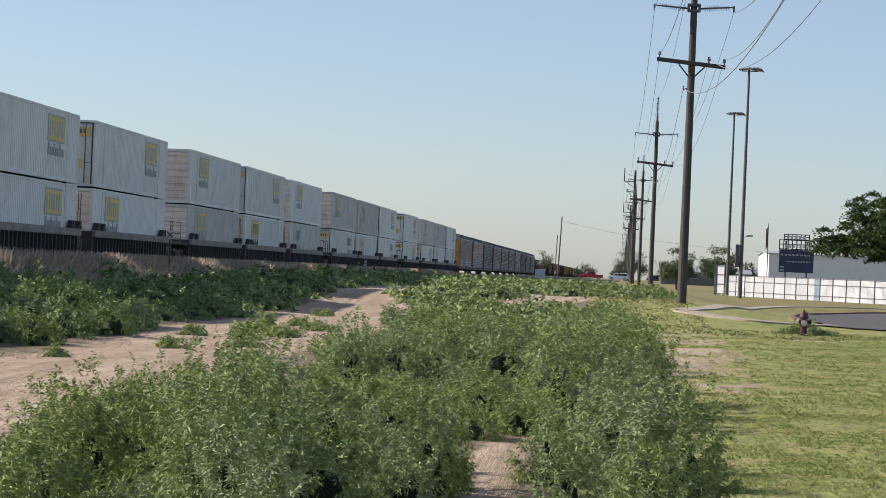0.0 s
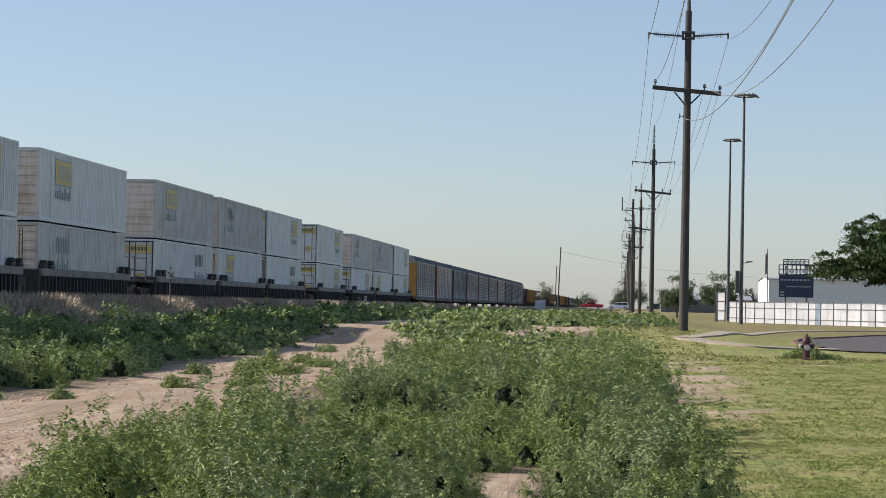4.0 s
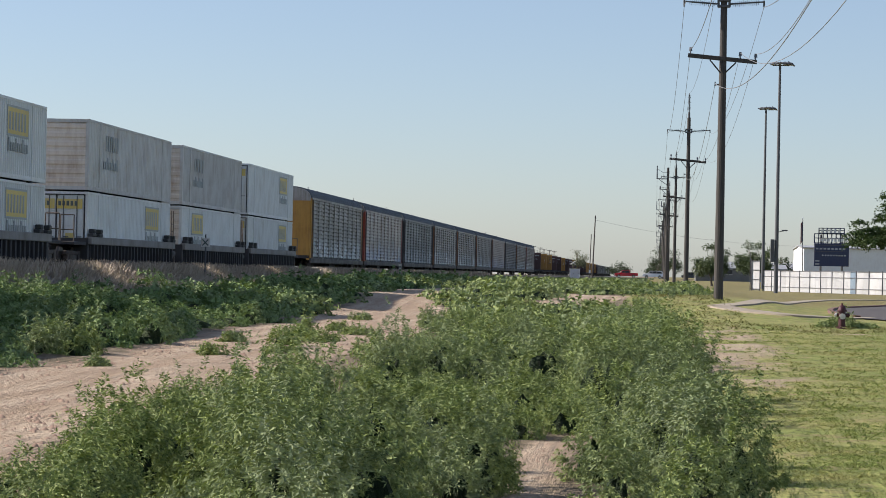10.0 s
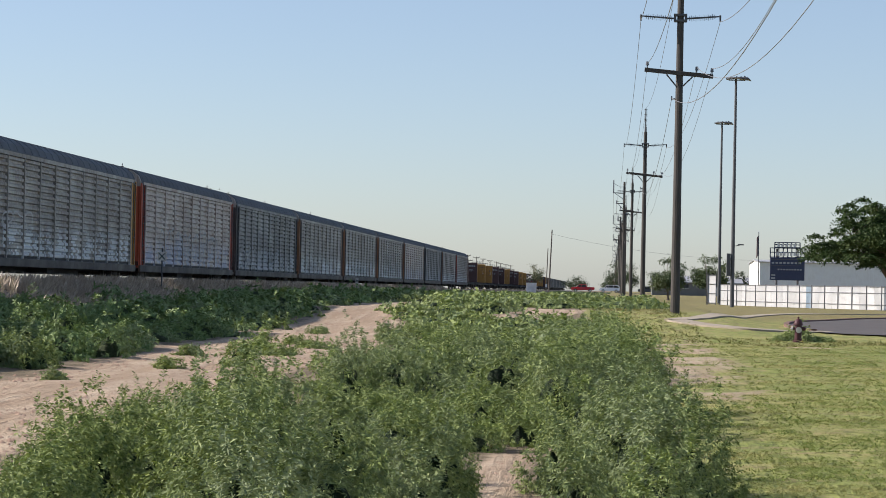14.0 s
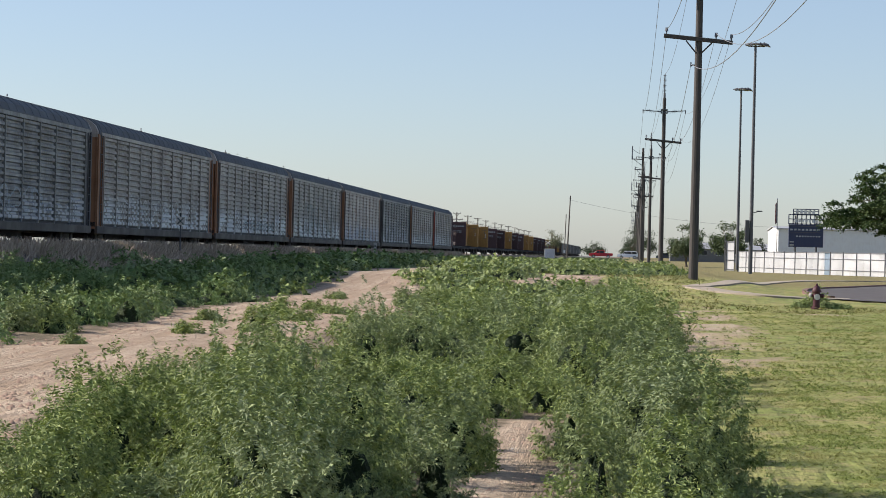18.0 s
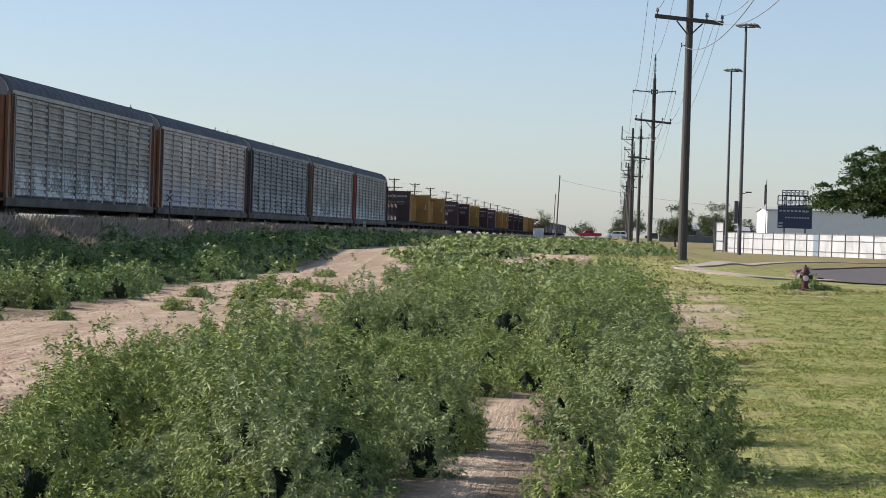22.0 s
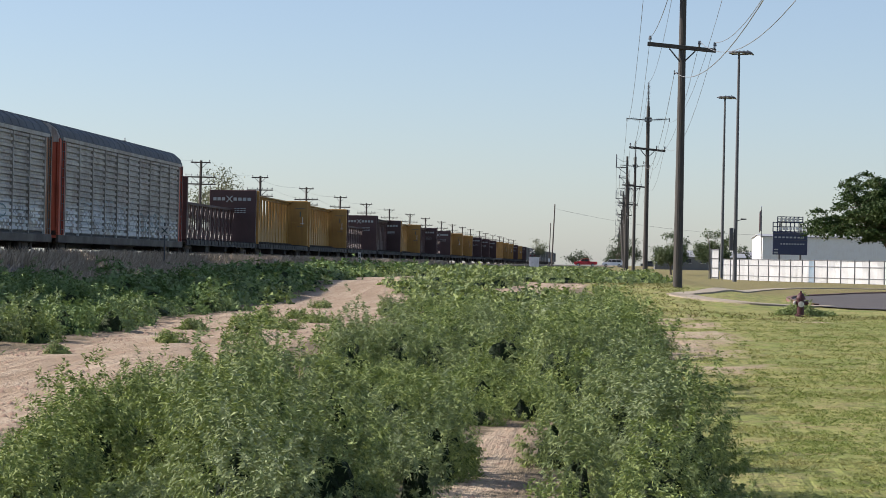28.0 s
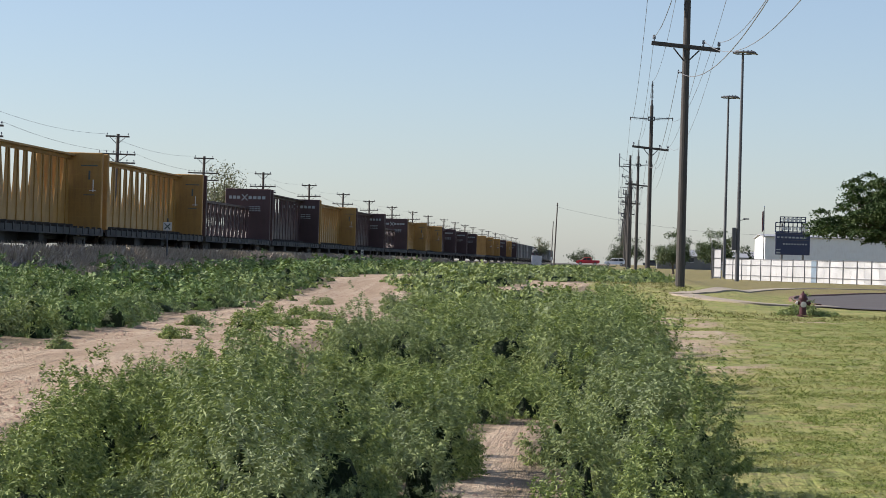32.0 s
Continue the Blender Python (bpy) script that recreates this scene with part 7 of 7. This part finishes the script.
def clods(n, region, keep, seed, size, mat, label):
    """Small broken lumps lying on bare ground, one mesh."""
    r = np.random.default_rng(seed)
    p = sow(n, *region, keep, seed, 1.3)
    k = len(p)
    rad = size * r.uniform(0.4, 1.0, k) ** 2
    ring = np.array([(1, 0, 0), (0.3, 0.9, 0.1), (-0.8, 0.5, 0), (-0.7, -0.6, 0.1), (0.4, -0.9, 0), (0.1, 0.1, 0.8)])
    v = ring[None] * rad[:, None, None] * r.uniform(0.7, 1.3, (k, 6, 3))
    v[..., :2] += p[:, None]
    v[..., 2] += ground_z(p[:, 0], p[:, 1])[:, None] - 0.01
    f = np.array([(0, 1, 5), (1, 2, 5), (2, 3, 5), (3, 4, 5), (4, 0, 5)])
    fs = (np.arange(k)[:, None, None] * 6 + f[None]).reshape(-1, 3)
    return tagged(new("dirt_clods", raw("dirt_clods", v.reshape(-1, 3), fs, mat)), label, "stones", kind="stuff")


clods(9000, (-14, -5, 18, 110), lambda x, y: dirt_mask(x, y), 71, 0.05, "clod", "small earth clods and stones on the dirt road")
clods(900, (-1.6, -0.2, 13, 24), lambda x, y: dirt_mask(x, y), 72, 0.03, "clod", "small stones on the trodden trail")
clods(14000, (-22.6, -20.6, 60, 240), lambda x, y: 0.0 * x + 1, 73, 0.09, "ballast", "broken stone ballast below the rails")
thicket("hydrant_weeds", (5.9, 7.7, 80.5, 81.6), lambda x, y: 0.85 + 0 * x, lambda x, y: 0.3 + 0.3 * vnoise(x * 1.5, y, 77), 0.4, 60, 14, 0.12, "weed", "ragged green weeds round the fire hydrant", 65, slim=0.11)

# single weed clumps on the bare road
for k, (x, y, h, w) in enumerate(((-10.9, 42.5, 0.95, 1.2), (-7.9, 49.5, 0.5, 0.6), (-8.6, 57, 0.6, 0.7), (-6.6, 71.0, 0.75, 1.0), (-8.2, 43, 0.25, 0.5), (-8.8, 64, 0.3, 0.5), (-9.6, 76, 0.32, 0.7), (-7.6, 53, 0.3, 0.9), (-6.3, 77, 0.5, 1.1), (-8.9, 37, 0.22, 0.4), (-5.9, 64, 0.6, 0.8), (-9.3, 51, 0.28, 0.5), (-7.3, 45.5, 0.2, 0.6), (-7.7, 60.5, 0.22, 0.9))):
    ob = thicket("weed_clump", (x - 0.5 * w, x + 0.5 * w, y - 0.7 * w, y + 0.7 * w), lambda a, b: 1 - ss(0.35, 0.6, np.hypot(a - x, (b - y) / 1.4) / w), lambda a, b: 0.7 * h + 0.0 * a, 0.36 * w, 70, 18, 0.085, "weed", "leafy green weed clump on the sandy dirt", 70 + k, slim=0.09, small=0.3, heart=0.35)
    tagged(ob, group="weed clumps on the dirt road")
    del ob["kind"]

motions()
